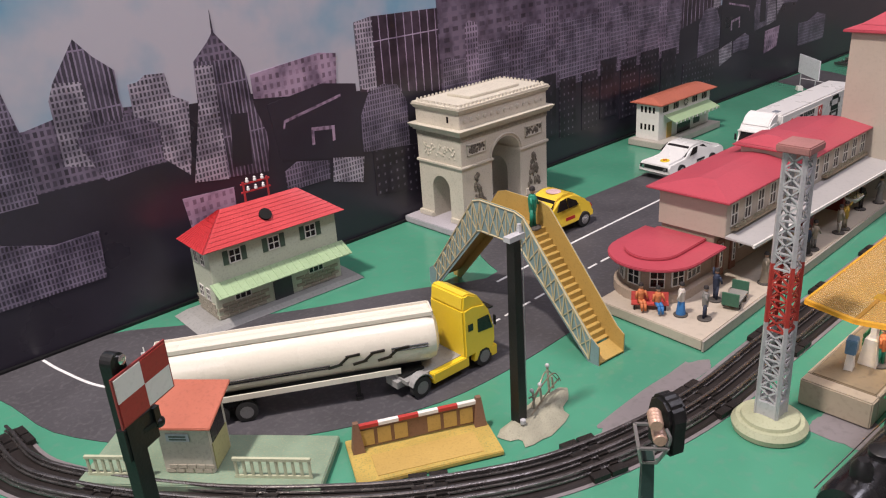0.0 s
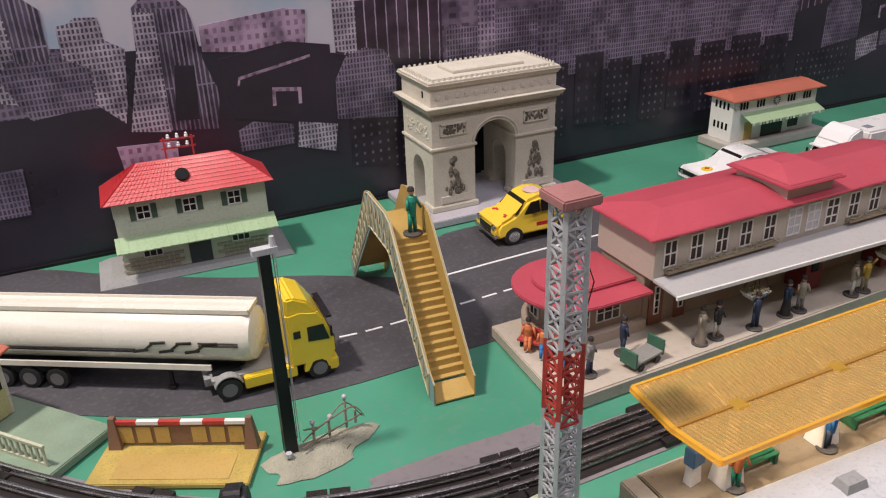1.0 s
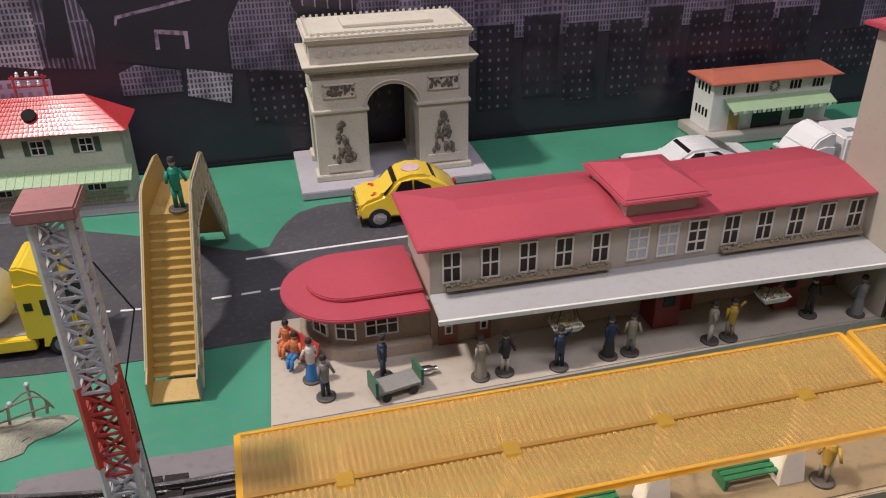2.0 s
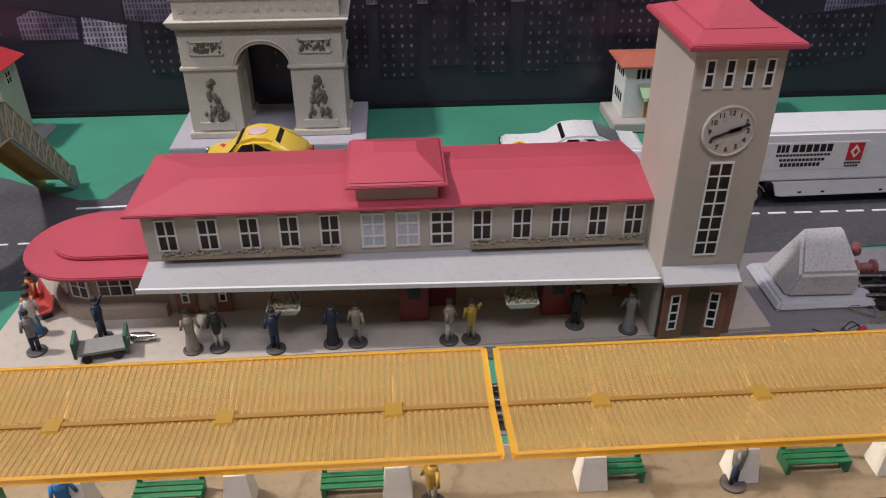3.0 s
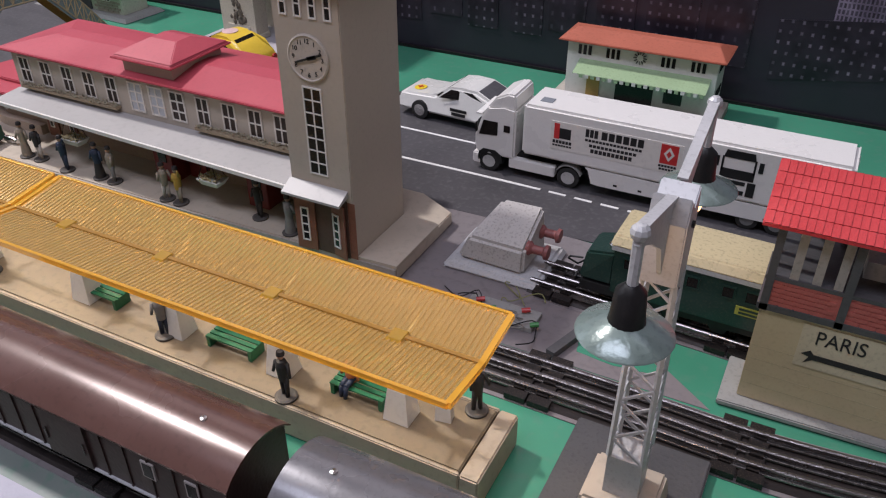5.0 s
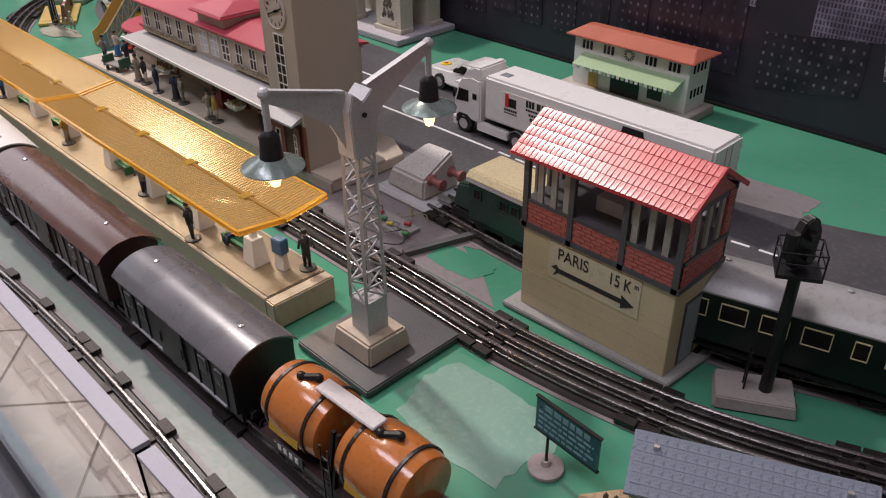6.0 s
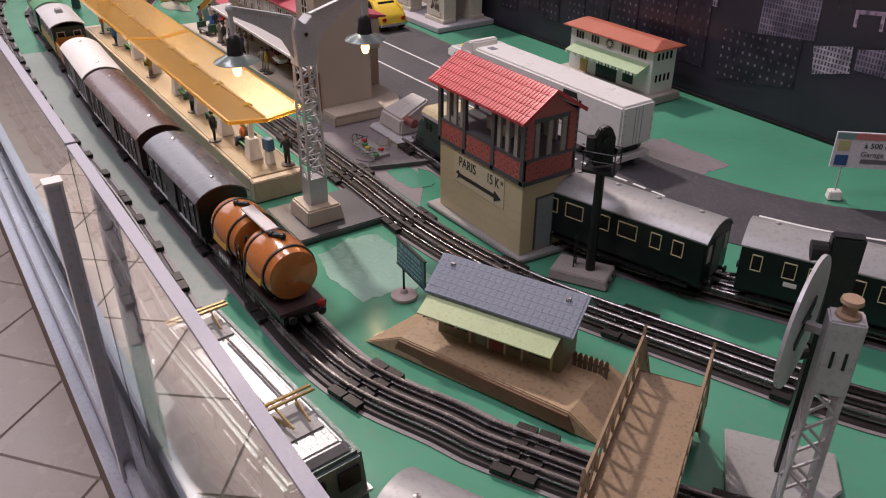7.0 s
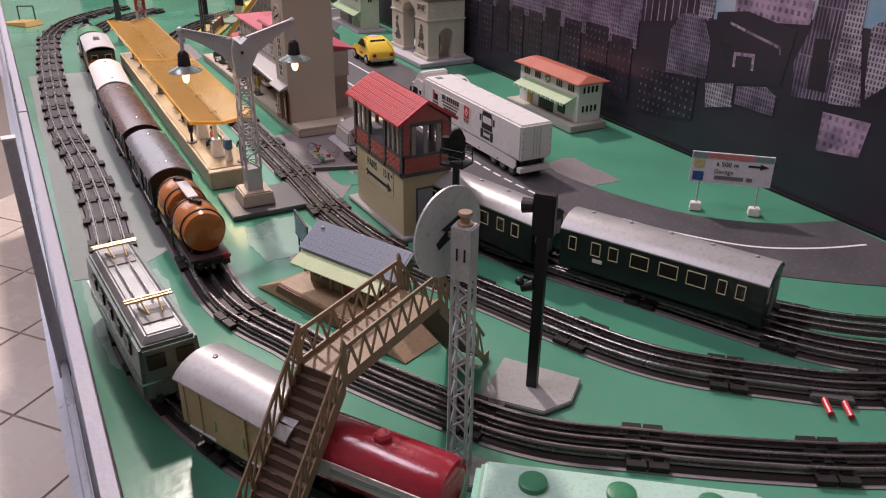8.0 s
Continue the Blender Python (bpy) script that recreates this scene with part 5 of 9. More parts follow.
def tanker():
    t = thing("tanker_trailer", "cream tank trailer with black stripes behind a truck", "trailer", 0.371, 0.658, 0.0012, -31)
    L = 0.148
    body = [(-L, 0.0)]
    tank = Build()
    prof = [(1e-5, -L), (0.018, -L + 0.001), (0.026, -L + 0.004), (0.0285, -L + 0.010), (0.0285, L - 0.012), (0.026, L - 0.004), (0.018, L), (1e-5, L + 0.001)]
    part("tank", Build().lathe(prof, (0, 0, 0), 32, "x"), cream_gloss, t, "glossy cream tank", smooth=True, m=pose(0, 0, 0.056) @ Matrix.Diagonal((1, 1, 1.02, 1)))
    part("walkway", Build().box(-L + 0.006, L - 0.004, -0.014, -0.0125, 0.083, 0.0875).box(-L + 0.006, L - 0.004, 0.0125, 0.014, 0.083, 0.0875).box(-L + 0.006, -L + 0.0075, -0.014, 0.014, 0.083, 0.0875).box(L - 0.0055, L - 0.004, -0.014, 0.014, 0.083, 0.0875).box(-L + 0.006, L - 0.004, -0.0125, 0.0125, 0.0838, 0.0846), cream_gloss, t, "raised walkway rails on the tank top")
    part("side_skirt", Build().box(-L + 0.01, L - 0.045, -0.0275, -0.0255, 0.027, 0.033).box(-L + 0.01, L - 0.045, 0.0255, 0.0275, 0.027, 0.033), cream_gloss, t)
    blk = mat("black_stripe_print", (0.015, 0.014, 0.014), 0.3, coat=0.3)

    def skin(x, z, sy, h=0.0005):
        a = (z - 0.056) / 0.0291
        return (x, sy * (0.0285 * math.sqrt(max(0, 1 - a * a)) + h), z)
    for sy in (-1, 1):
        for z in (0.0475, 0.0505):
            part("stripe", Build().tube([skin(-L + 0.012, z, sy), skin(0.03, z, sy)], 0.0009, 6).tube([skin(0.095, z + 0.0085, sy), skin(L - 0.014, z + 0.0085, sy)], 0.0009, 6), blk, t)
        for k in range(3):
            x = 0.028 + 0.026 * k
            part("emblem", Build().bar(skin(x, 0.0475, sy), skin(x + 0.015, 0.0505, sy), 0.0022, 0.0026).bar(skin(x + 0.012, 0.0500, sy), skin(x + 0.022, 0.0585, sy), 0.0022, 0.0026).bar(skin(x + 0.019, 0.0580, sy), skin(x + 0.034, 0.0590, sy), 0.0022, 0.0024), blk, t, "black angular emblem")
    part("chassis", Build().box(-L + 0.006, L - 0.02, -0.010, 0.010, 0.022, 0.028).box(-L + 0.004, -L + 0.085, -0.024, 0.024, 0.018, 0.0245), black_metal, t)
    part("support_leg", Build().box(0.055, 0.059, -0.022, -0.019, 0.004, 0.026).box(0.053, 0.061, -0.024, -0.017, 0.002, 0.0042).box(0.055, 0.059, 0.019, 0.022, 0.004, 0.026), black_metal, t)
    part("ladder", Build().tube([(-L - 0.001, -0.008, 0.030), (-L - 0.004, -0.008, 0.088), (-L + 0.012, -0.010, 0.088)], 0.0007).tube([(-L - 0.001, 0.004, 0.030), (-L - 0.004, 0.004, 0.088)], 0.0007), white_gloss, t)
    wheel_set(t, [(x, y) for x in (-0.118, -0.089, -0.060) for y in (-0.0235, 0.0235)], 0.0115, 0.008, hub_grey)


tanker()


def tractor(name, label, x, y, z, rz, paint, cabh=0.082, spoiler=True, white=False):
    """Cab facing +x; origin between the axles."""
    t = thing(name, label, "truck", x, y, z, rz)
    side = [(0.016, 0.020), (0.058, 0.020), (0.0625, 0.026), (0.0625, 0.042), (0.055, 0.066), (0.048, cabh - 0.006), (0.030, cabh - 0.002), (0.016, cabh - 0.004)]
    cab = part("cab", Build().prism(side, "y", -0.028, 0.028), paint, t, bevel=0.0022)
    part("windscreen", Build().hull([(0.0631, -0.024, 0.044), (0.0631, 0.024, 0.044), (0.0625, 0.024, 0.043), (0.0625, -0.024, 0.043)], [(0.0555, -0.022, 0.067), (0.0555, 0.022, 0.067), (0.0545, 0.022, 0.066), (0.0545, -0.022, 0.066)]), dark_pane, cab, "dark windscreen")
    for sy in (-1, 1):
        ys = sy * 0.0281
        part("side_window", Build().prism([(0.036, 0.046), (0.0575, 0.044), (0.0525, 0.062), (0.036, 0.062)], "y", min(ys, ys + sy * 0.0005), max(ys, ys + sy * 0.0005)), dark_pane, cab)
        part("small_window", Build().box(0.022, 0.029, min(ys, ys + sy * 0.0005), max(ys, ys + sy * 0.0005), 0.052, 0.060), dark_pane, cab)
        part("mirror", Build().box(0.058, 0.060, sy * 0.031 - 0.002, sy * 0.031 + 0.002, 0.048, 0.060), black_metal, cab, bevel=0.0006)
        part("wheel_arch", Build().prism([(0.029, 0.012), (0.031, 0.022), (0.038, 0.027), (0.052, 0.027), (0.057, 0.022), (0.058, 0.012), (0.054, 0.012), (0.052, 0.019), (0.045, 0.024), (0.038, 0.021), (0.033, 0.012)], "y", min(ys - sy * 0.006, ys), max(ys - sy * 0.006, ys + sy * 0.0004)), black_metal if white else paint, cab)
        part("side_tank", Build().box(-0.030, 0.022, min(sy * 0.018, sy * 0.0275), max(sy * 0.018, sy * 0.0275), 0.009, 0.0215), paint, t, bevel=0.001)
        part("mudguard", Build().prism([(0.0145 * math.cos(math.pi * i / 10), 0.0145 * math.sin(math.pi * i / 10)) for i in range(1, 10)] + [(0.0134 * math.cos(math.pi * i / 10), 0.0134 * math.sin(math.pi * i / 10)) for i in range(9, 0, -1)], "y", -0.005, 0.005), slab_grey, t, m=pose(-0.045, sy * 0.0225, 0.0135))
    part("bumper", Build().box(0.054, 0.0645, -0.0285, 0.0285, 0.007, 0.0205), paint if not white else white_gloss, t, bevel=0.0015)
    part("grille", Build().box(0.0645, 0.0650, -0.018, 0.018, 0.024, 0.040), black_metal, cab)
    for sy in (-1, 1):
        part("headlight", Build().box(0.0645, 0.0652, sy * 0.022 - 0.004, sy * 0.022 + 0.004, 0.012, 0.017), chrome, t)
    part("visor", Build().box(0.056, 0.062, -0.026, 0.026, 0.0665, 0.0685), dark_pane if not white else paint, cab)
    if spoiler:
        part("roof_spoiler", Build().prism([(0.016, cabh - 0.005), (0.050, cabh - 0.008), (0.040, cabh + 0.006), (0.026, cabh + 0.013), (0.018, cabh + 0.012)], "y", -0.0265, 0.0265), paint, cab, bevel=0.002)
    part("chassis", Build().box(-0.066, 0.055, -0.010, 0.010, 0.012, 0.020).box(-0.060, 0.016, -0.020, 0.020, 0.018, 0.0225), slab_grey if not white else black_metal, t)
    part("fifth_wheel", Build().box(-0.058, -0.030, -0.012, 0.012, 0.0225, 0.0255), black_metal, t)
    wheel_set(t, [(0.045, -0.0235), (0.045, 0.0235), (-0.045, -0.0225), (-0.045, 0.0225)], 0.0120, 0.0085, pale_hub if white else hub_grey)
    return t


tractor("truck_tractor", "bright yellow truck tractor with roof spoiler on the road", 0.503, 0.587, 0.0012, -2, yellow_tin, 0.083)


def box_trailer():
    tractor("truck_tractor", "white truck tractor with dark windows on the road", 1.437, 0.676, 0.0012, 180, white_gloss, 0.084, True, True).scale = (1.06, 1.0, 1.0)
    t = thing("box_trailer", "long white box trailer with printed signs on its side", "trailer", 1.592, 0.676, 0.0012, 0)
    body = part("body", Build().box(-0.163, 0.168, -0.0297, 0.0297, 0.031, 0.0905), white_gloss, t, "glossy white box body", bevel=0.003)
    part("skirt", Build().prism([(-0.085, 0.028), (-0.080, 0.013), (-0.072, 0.012), (0.150, 0.014), (0.155, 0.020), (0.155, 0.0305), (-0.088, 0.0305)], "y", -0.0290, -0.0265).prism([(-0.085, 0.028), (-0.080, 0.013), (-0.072, 0.012), (0.150, 0.014), (0.155, 0.020), (0.155, 0.0305), (-0.088, 0.0305)], "y", 0.0265, 0.0290), white_gloss, t, "white side skirt")
    for x in (-0.055, -0.028, 0.04, 0.10):
        part("skirt_hole", Build().box(x, x + 0.004, -0.0294, -0.0289, 0.016, 0.018), dark_pane, t)
    part("chassis", Build().box(-0.160, 0.160, -0.011, 0.011, 0.022, 0.031), black_metal, t)
    part("roof_hatch", Build().box(-0.150, -0.136, -0.014, -0.002, 0.0905, 0.0912), mat("grey_hatch_glass", (0.22, 0.24, 0.27), 0.2), t)
    wheel_set(t, [(x, y) for x in (0.085, 0.113, 0.141) for y in (-0.0225, 0.0225)], 0.0115, 0.008, hub_grey)
    # rear doors
    for sy in (-1, 1):
        d = part("rear_door", Build().box(0.168, 0.1692, min(sy * 0.0006, sy * 0.028), max(sy * 0.0006, sy * 0.028), 0.034, 0.088), white_gloss, t)
        for z in (0.040, 0.052, 0.064, 0.078):
            part("hinge", Build().box(0.1692, 0.1700, sy * 0.0265 - 0.002, sy * 0.0265 + 0.002, z, z + 0.0015), grey_metal, d)
        part("lock_bar", Build().cyl((0.1698, sy * 0.006, 0.034), (0.1698, sy * 0.006, 0.088), 0.0005, n=6), grey_metal, d)
    part("rear_bumper", Build().box(0.160, 0.169, -0.029, 0.029, 0.012, 0.020), white_gloss, t)
    red = mat("red_print", (0.55, 0.03, 0.03), 0.35)
    blk = mat("black_print", (0.012, 0.012, 0.014), 0.35)
    yf = -0.0298
    for s, yy in ((1, yf),):
        def plate(nm, x0, x1, z0, z1, mm, lay=0.0005):
            part(nm, Build().box(x0, x1, yy - lay, yy + 0.0002, z0, z1), mm, body)
        plate("sign_panel", -0.130, 0.012, 0.046, 0.0785, white_paint, 0.0003)
        # words and numbers as bars of their size
        for x0, x1, z0, z1, n in ((-0.091, -0.0765, 0.0675, 0.0765, 3), (-0.0735, -0.027, 0.0675, 0.0765, 6), (-0.091, -0.029, 0.0625, 0.0652, 16), (-0.086, -0.034, 0.0565, 0.0597, 12), (-0.084, -0.038, 0.0500, 0.0545, 10), (-0.127, -0.105, 0.0535, 0.0570, 6), (-0.127, -0.105, 0.0500, 0.0520, 7), (-0.011, 0.008, 0.0515, 0.0540, 6), (-0.010, 0.006, 0.0480, 0.0503, 5)):
            pitch = (x1 - x0) / n
            for k in range(n):
                plate("letter_bar", x0 + pitch * k, x0 + pitch * (k + 0.80), z0, z1, blk)
        plate("logo_mark", -0.126, -0.120, 0.0585, 0.0765, red)
        plate("logo_mark", -0.120, -0.107, 0.0595, 0.0715, blk)
        plate("logo_mark", -0.0105, 0.0075, 0.0555, 0.0770, red)
        part("logo_diamond", Build().prism([(-0.0015, 0.0585), (0.0040, 0.0665), (-0.0015, 0.0745), (-0.0070, 0.0665)], "y", yy - 0.0008, yy), white_paint, body)
        part("logo_diamond", Build().prism([(-0.0015, 0.0625), (0.0012, 0.0665), (-0.0015, 0.0705), (-0.0042, 0.0665)], "y", yy - 0.0010, yy), red, body)
        # printed truck front
        x0, x1 = 0.047, 0.086
        part("printed_truck", Build().prism([(x0 + 0.004, 0.077), (x0 + 0.006, 0.085), (x1 - 0.006, 0.085), (x1 - 0.004, 0.077)], "y", yy - 0.0005, yy).box(x0 + 0.003, x0 + 0.005, yy - 0.0005, yy, 0.062, 0.078).box(x1 - 0.005, x1 - 0.003, yy - 0.0005, yy, 0.062, 0.078).box(x0 + 0.003, x1 - 0.003, yy - 0.0005, yy, 0.055, 0.0650).box(x0 - 0.004, x0 + 0.0005, yy - 0.0005, yy, 0.066, 0.077).box(x1 - 0.0005, x1 + 0.004, yy - 0.0005, yy, 0.066, 0.077).box(x0, x0 + 0.008, yy - 0.0005, yy, 0.038, 0.0535).box(x1 - 0.008, x1, yy - 0.0005, yy, 0.038, 0.0535).box(x0 + 0.010, x1 - 0.010, yy - 0.0005, yy, 0.049, 0.0530).box(x0 + 0.010, x1 - 0.010, yy - 0.0005, yy, 0.0385, 0.0430), blk, body, "black printed truck front")


box_trailer()


def car(name, label, x, y, rz, paint, L, W, H, side, glass_side, r, spots, extra):
    t = thing(name, label, "car", x, y, 0.0012, rz)
    b = Build()
    n = len(side)
    low, high = [], []
    for px, pz in side:
        tuck = 1.0 if pz < H * 0.58 else 0.80
        low.append((px, -W / 2 * tuck, pz)), high.append((px, W / 2 * tuck, pz))
    b.hull(low, high)
    body = part("body", b, paint, t, bevel=W * 0.075, smooth=True)
    for sy in (-1, 1):
        for poly in glass_side:
            pts = [(px, sy * (W / 2 * (0.80 if pz > H * 0.7 else 0.93) + 0.0006), pz) for px, pz in poly]
            pts2 = [(px, py - sy * 0.0012, pz) for px, py, pz in pts]
            part("side_window", Build().hull(pts2, pts), dark_pane, body)
    wheel_set(t, spots, r, W * 0.14, chrome)
    for sx, nm in ((-1, "headlight"), (1, "tail_light")):
        for sy in (-1, 1):
            part(nm, Build().lathe([(r * 0.34, -0.001), (r * 0.34, 0.0008), (r * 0.2, 0.0016)], (0, 0, 0), 12, "x"), chrome if sx < 0 else mat("red_lamp_lens", (0.4, 0.02, 0.02), 0.2), body, m=pose(sx * (L / 2 - 0.0008), sy * W * 0.33, H * 0.43, 0, 0, 180 if sx < 0 else 0))
        part("bumper", Build().box(min(sx * (L / 2 - 0.003), sx * (L / 2 + 0.0015)), max(sx * (L / 2 - 0.003), sx * (L / 2 + 0.0015)), -W * 0.46, W * 0.46, H * 0.20, H * 0.28), chrome, t, bevel=0.0006)
    extra(t, body)
    return t


def beetle_bits(t, body):
    red = mat("red_print", (0.55, 0.03, 0.03), 0.35)
    part("windscreen", Build().hull([(-0.0275, -0.020, 0.037), (-0.0275, 0.020, 0.037), (-0.0260, 0.020, 0.0365), (-0.0260, -0.020, 0.0365)], [(-0.0145, -0.017, 0.0525), (-0.0145, 0.017, 0.0525), (-0.0130, 0.017, 0.052), (-0.0130, -0.017, 0.052)]), dark_pane, body)
    part("rear_window", Build().hull([(0.0390, -0.018, 0.038), (0.0390, 0.018, 0.038), (0.0375, 0.018, 0.0375), (0.0375, -0.018, 0.0375)], [(0.0255, -0.015, 0.0535), (0.0255, 0.015, 0.0535), (0.0240, 0.015, 0.053), (0.0240, -0.015, 0.053)]), dark_pane, body)
    for k in range(5):
        a = radians(-60 + 30 * k)
        part("letter_bar", Build().box(-0.0018, 0.0018, -0.0032, 0.0032, 0.0, 0.0007), red, body, m=pose(-0.040 + 0.006 * math.cos(a), 0.014 * math.sin(a), 0.0335, 0, -10, math.degrees(a)))
    for sy in (-1, 1):
        part("letter_bar", Build().box(-0.004, 0.014, min(sy * 0.0268, sy * 0.0274), max(sy * 0.0268, sy * 0.0274), 0.020, 0.025), red, body)
    part("grille", Build().box(-0.0570, -0.0562, -0.013, 0.013, 0.017, 0.025), black_metal, body)
    part("roof_disc", Build().lathe([(0.010, 0), (0.010, 0.0006)], (0, 0, 0), 18), mat("pink_white_decal", (0.65, 0.45, 0.45), 0.4), body, m=pose(0.004, 0, 0.0572))


beetle = car("toy_car", "yellow rounded toy saloon car with red lettering", 0.915, 0.767, -2, mat("toy_yellow_paint", (0.80, 0.56, 0.05), 0.3, var=0.08, coat=0.4, dirt_amount=0.05), 0.114, 0.054, 0.058,
    [(-0.056, 0.010), (-0.0565, 0.024), (-0.050, 0.031), (-0.029, 0.0355), (-0.014, 0.053), (0.002, 0.0575), (0.020, 0.0565), (0.036, 0.044), (0.050, 0.033), (0.0565, 0.022), (0.056, 0.010)],
    [[(-0.019, 0.0375), (0.002, 0.038), (0.002, 0.0525), (-0.009, 0.051)], [(0.004, 0.038), (0.024, 0.038), (0.018, 0.051), (0.004, 0.0525)]], 0.0118,
    [(-0.034, -0.0245), (-0.034, 0.0245), (0.034, -0.0245), (0.034, 0.0245)], beetle_bits)
beetle.scale = (1.15, 1.25, 1.05)


def coupe_bits(t, body):
    part("windscreen", Build().hull([(-0.0315, -0.026, 0.0335), (-0.0315, 0.026, 0.0335), (-0.029, 0.026, 0.033), (-0.029, -0.026, 0.033)], [(-0.0125, -0.022, 0.0480), (-0.0125, 0.022, 0.0480), (-0.010, 0.022, 0.0475), (-0.010, -0.022, 0.0475)]), dark_pane, body)
    part("rear_window", Build().hull([(0.0590, -0.024, 0.0355), (0.0590, 0.024, 0.0355), (0.0565, 0.024, 0.035), (0.0565, -0.024, 0.035)], [(0.0295, -0.021, 0.0490), (0.0295, 0.021, 0.0490), (0.027, 0.021, 0.0485), (0.027, -0.021, 0.0485)]), mat("smoked_pane", (0.10, 0.10, 0.11), 0.2), body)
    part("bonnet_disc", Build().lathe([(0.0085, 0), (0.0085, 0.0008)], (0, 0, 0), 18), mat("yellow_decal", (0.75, 0.55, 0.02), 0.4), body, m=pose(-0.066, -0.008, 0.0313, 0, -4, 0))
    part("bonnet_mark", Build().bar((-0.070, -0.008, 0.0326), (-0.062, -0.008, 0.0332), 0.0015, 0.0006).bar((-0.066, -0.012, 0.0329), (-0.066, -0.004, 0.0329), 0.0015, 0.0006), mat("red_print", (0.55, 0.03, 0.03), 0.35), body)
    for sy in (-1, 1):
        for x0, x1, z0, z1 in ((-0.006, 0.018, 0.021, 0.025), (-0.004, 0.016, 0.0155, 0.0195)):
            part("letter_bar", Build().box(x0, x1, min(sy * 0.0353, sy * 0.036), max(sy * 0.0353, sy * 0.036), z0, z1), mat("black_print", (0.012, 0.012, 0.014), 0.35), body)
    part("grille", Build().box(-0.0885, -0.0878, -0.030, 0.030, 0.019, 0.026), black_metal, body)


car("toy_car", "white coupe model car with black and yellow decals", 1.302, 0.772, -3, mat("model_car_white", (0.72, 0.72, 0.70), 0.28, var=0.05, coat=0.5, dirt_amount=0.06), 0.176, 0.070, 0.050,
    [(-0.087, 0.010), (-0.088, 0.026), (-0.082, 0.030), (-0.034, 0.0330), (-0.012, 0.0480), (0.004, 0.0500), (0.026, 0.0492), (0.060, 0.0350), (0.084, 0.0330), (0.088, 0.027), (0.086, 0.010)],
    [[(-0.024, 0.0345), (0.006, 0.0350), (0.006, 0.0465), (-0.009, 0.0460)], [(0.009, 0.0350), (0.040, 0.0355), (0.022, 0.0465), (0.009, 0.0465)]], 0.0125,
    [(-0.052, -0.031), (-0.052, 0.031), (0.046, -0.031), (0.046, 0.031)], coupe_bits)


# ---- small roadside station ----
def halt_station():
    t = thing("small_station", "small cream tin station with orange-red roof and green awning", "station", 1.493, 0.905, 0)
    part("slab", Build().box(-0.113, 0.111, -0.042, 0.042, 0.001, 0.014), mat("pale_stone_slab", (0.42, 0.39, 0.34), 0.6), t, bevel=0.001)
    part("wall", Build().box(-0.098, 0.098, -0.020, 0.034, 0.014, 0.088), white_paint, t, "cream tin wall", bevel=0.0006)
    part("roof", Build().box(-0.108, 0.108, -0.032, 0.044, 0.088, 0.090).frustum(-0.107, 0.107, -0.031, 0.043, 0.090, -0.092, 0.092, 0.0, 0.012, 0.100), orange_roof, t, "orange-red low hipped roof", bevel=0.0008)
    part("awning", Build().hull([(-0.080, -0.048, 0.052), (0.092, -0.048, 0.052), (0.092, -0.0202, 0.063), (-0.080, -0.0202, 0.063)], [(-0.080, -0.048, 0.0532), (0.092, -0.048, 0.0532), (0.092, -0.0202, 0.0642), (-0.080, -0.0202, 0.0642)]), mint_awning, t, "light green awning with scalloped edge")
    for i in range(22):
        part("awning_tab", Build().box(-0.0785 + 0.0078 * i, -0.0735 + 0.0078 * i, -0.0488, -0.0482, 0.0485, 0.053), mint_awning if i % 2 else white_paint, t)
    for xg in (-0.074, -0.036, 0.036, 0.074):
        for k in range(3):
            part("slit_window", Build().box(-0.0021, 0.0021, -0.0006, 0.0004, 0, 0.0125), dark_pane, t, m=pose(xg + (k - 1) * 0.0068, -0.0202, 0.070))
    clock = part("clock", Build().lathe([(0.0055, -0.0008), (0.0052, 0.0008)], (0, 0, 0), 16, "y"), white_paint, t, m=pose(0, -0.0208, 0.077))
    for k in range(12):
        a = radians(30 * k)
        part("clock_ray", Build().bar((0.0042 * math.sin(a), -0.001, 0.0042 * math.cos(a)), (0.0088 * math.sin(a), -0.001, 0.0088 * math.cos(a)), 0.0006, 0.0012), black_metal, clock)
    part("opening", Build().box(-0.028, 0.022, -0.0208, -0.0201, 0.014, 0.048), dark_pane, t)
    part("opening", Build().box(0.036, 0.060, -0.0208, -0.0201, 0.022, 0.046), dark_pane, t)
    part("door", Build().box(-0.068, -0.050, -0.0210, -0.0201, 0.014, 0.046), ochre, t)
    for sx in (-1, 1):
        for z, h in ((0.070, 0.012), (0.034, 0.012)):
            for k in range(4):
                part("slit_window", Build().box(-0.0022, 0.0022, -0.0006, 0.0004, 0, h), dark_pane, t, m=pose(sx * 0.0982, -0.008 + k * 0.0095, z, 0, 0, 90 * sx))


halt_station()

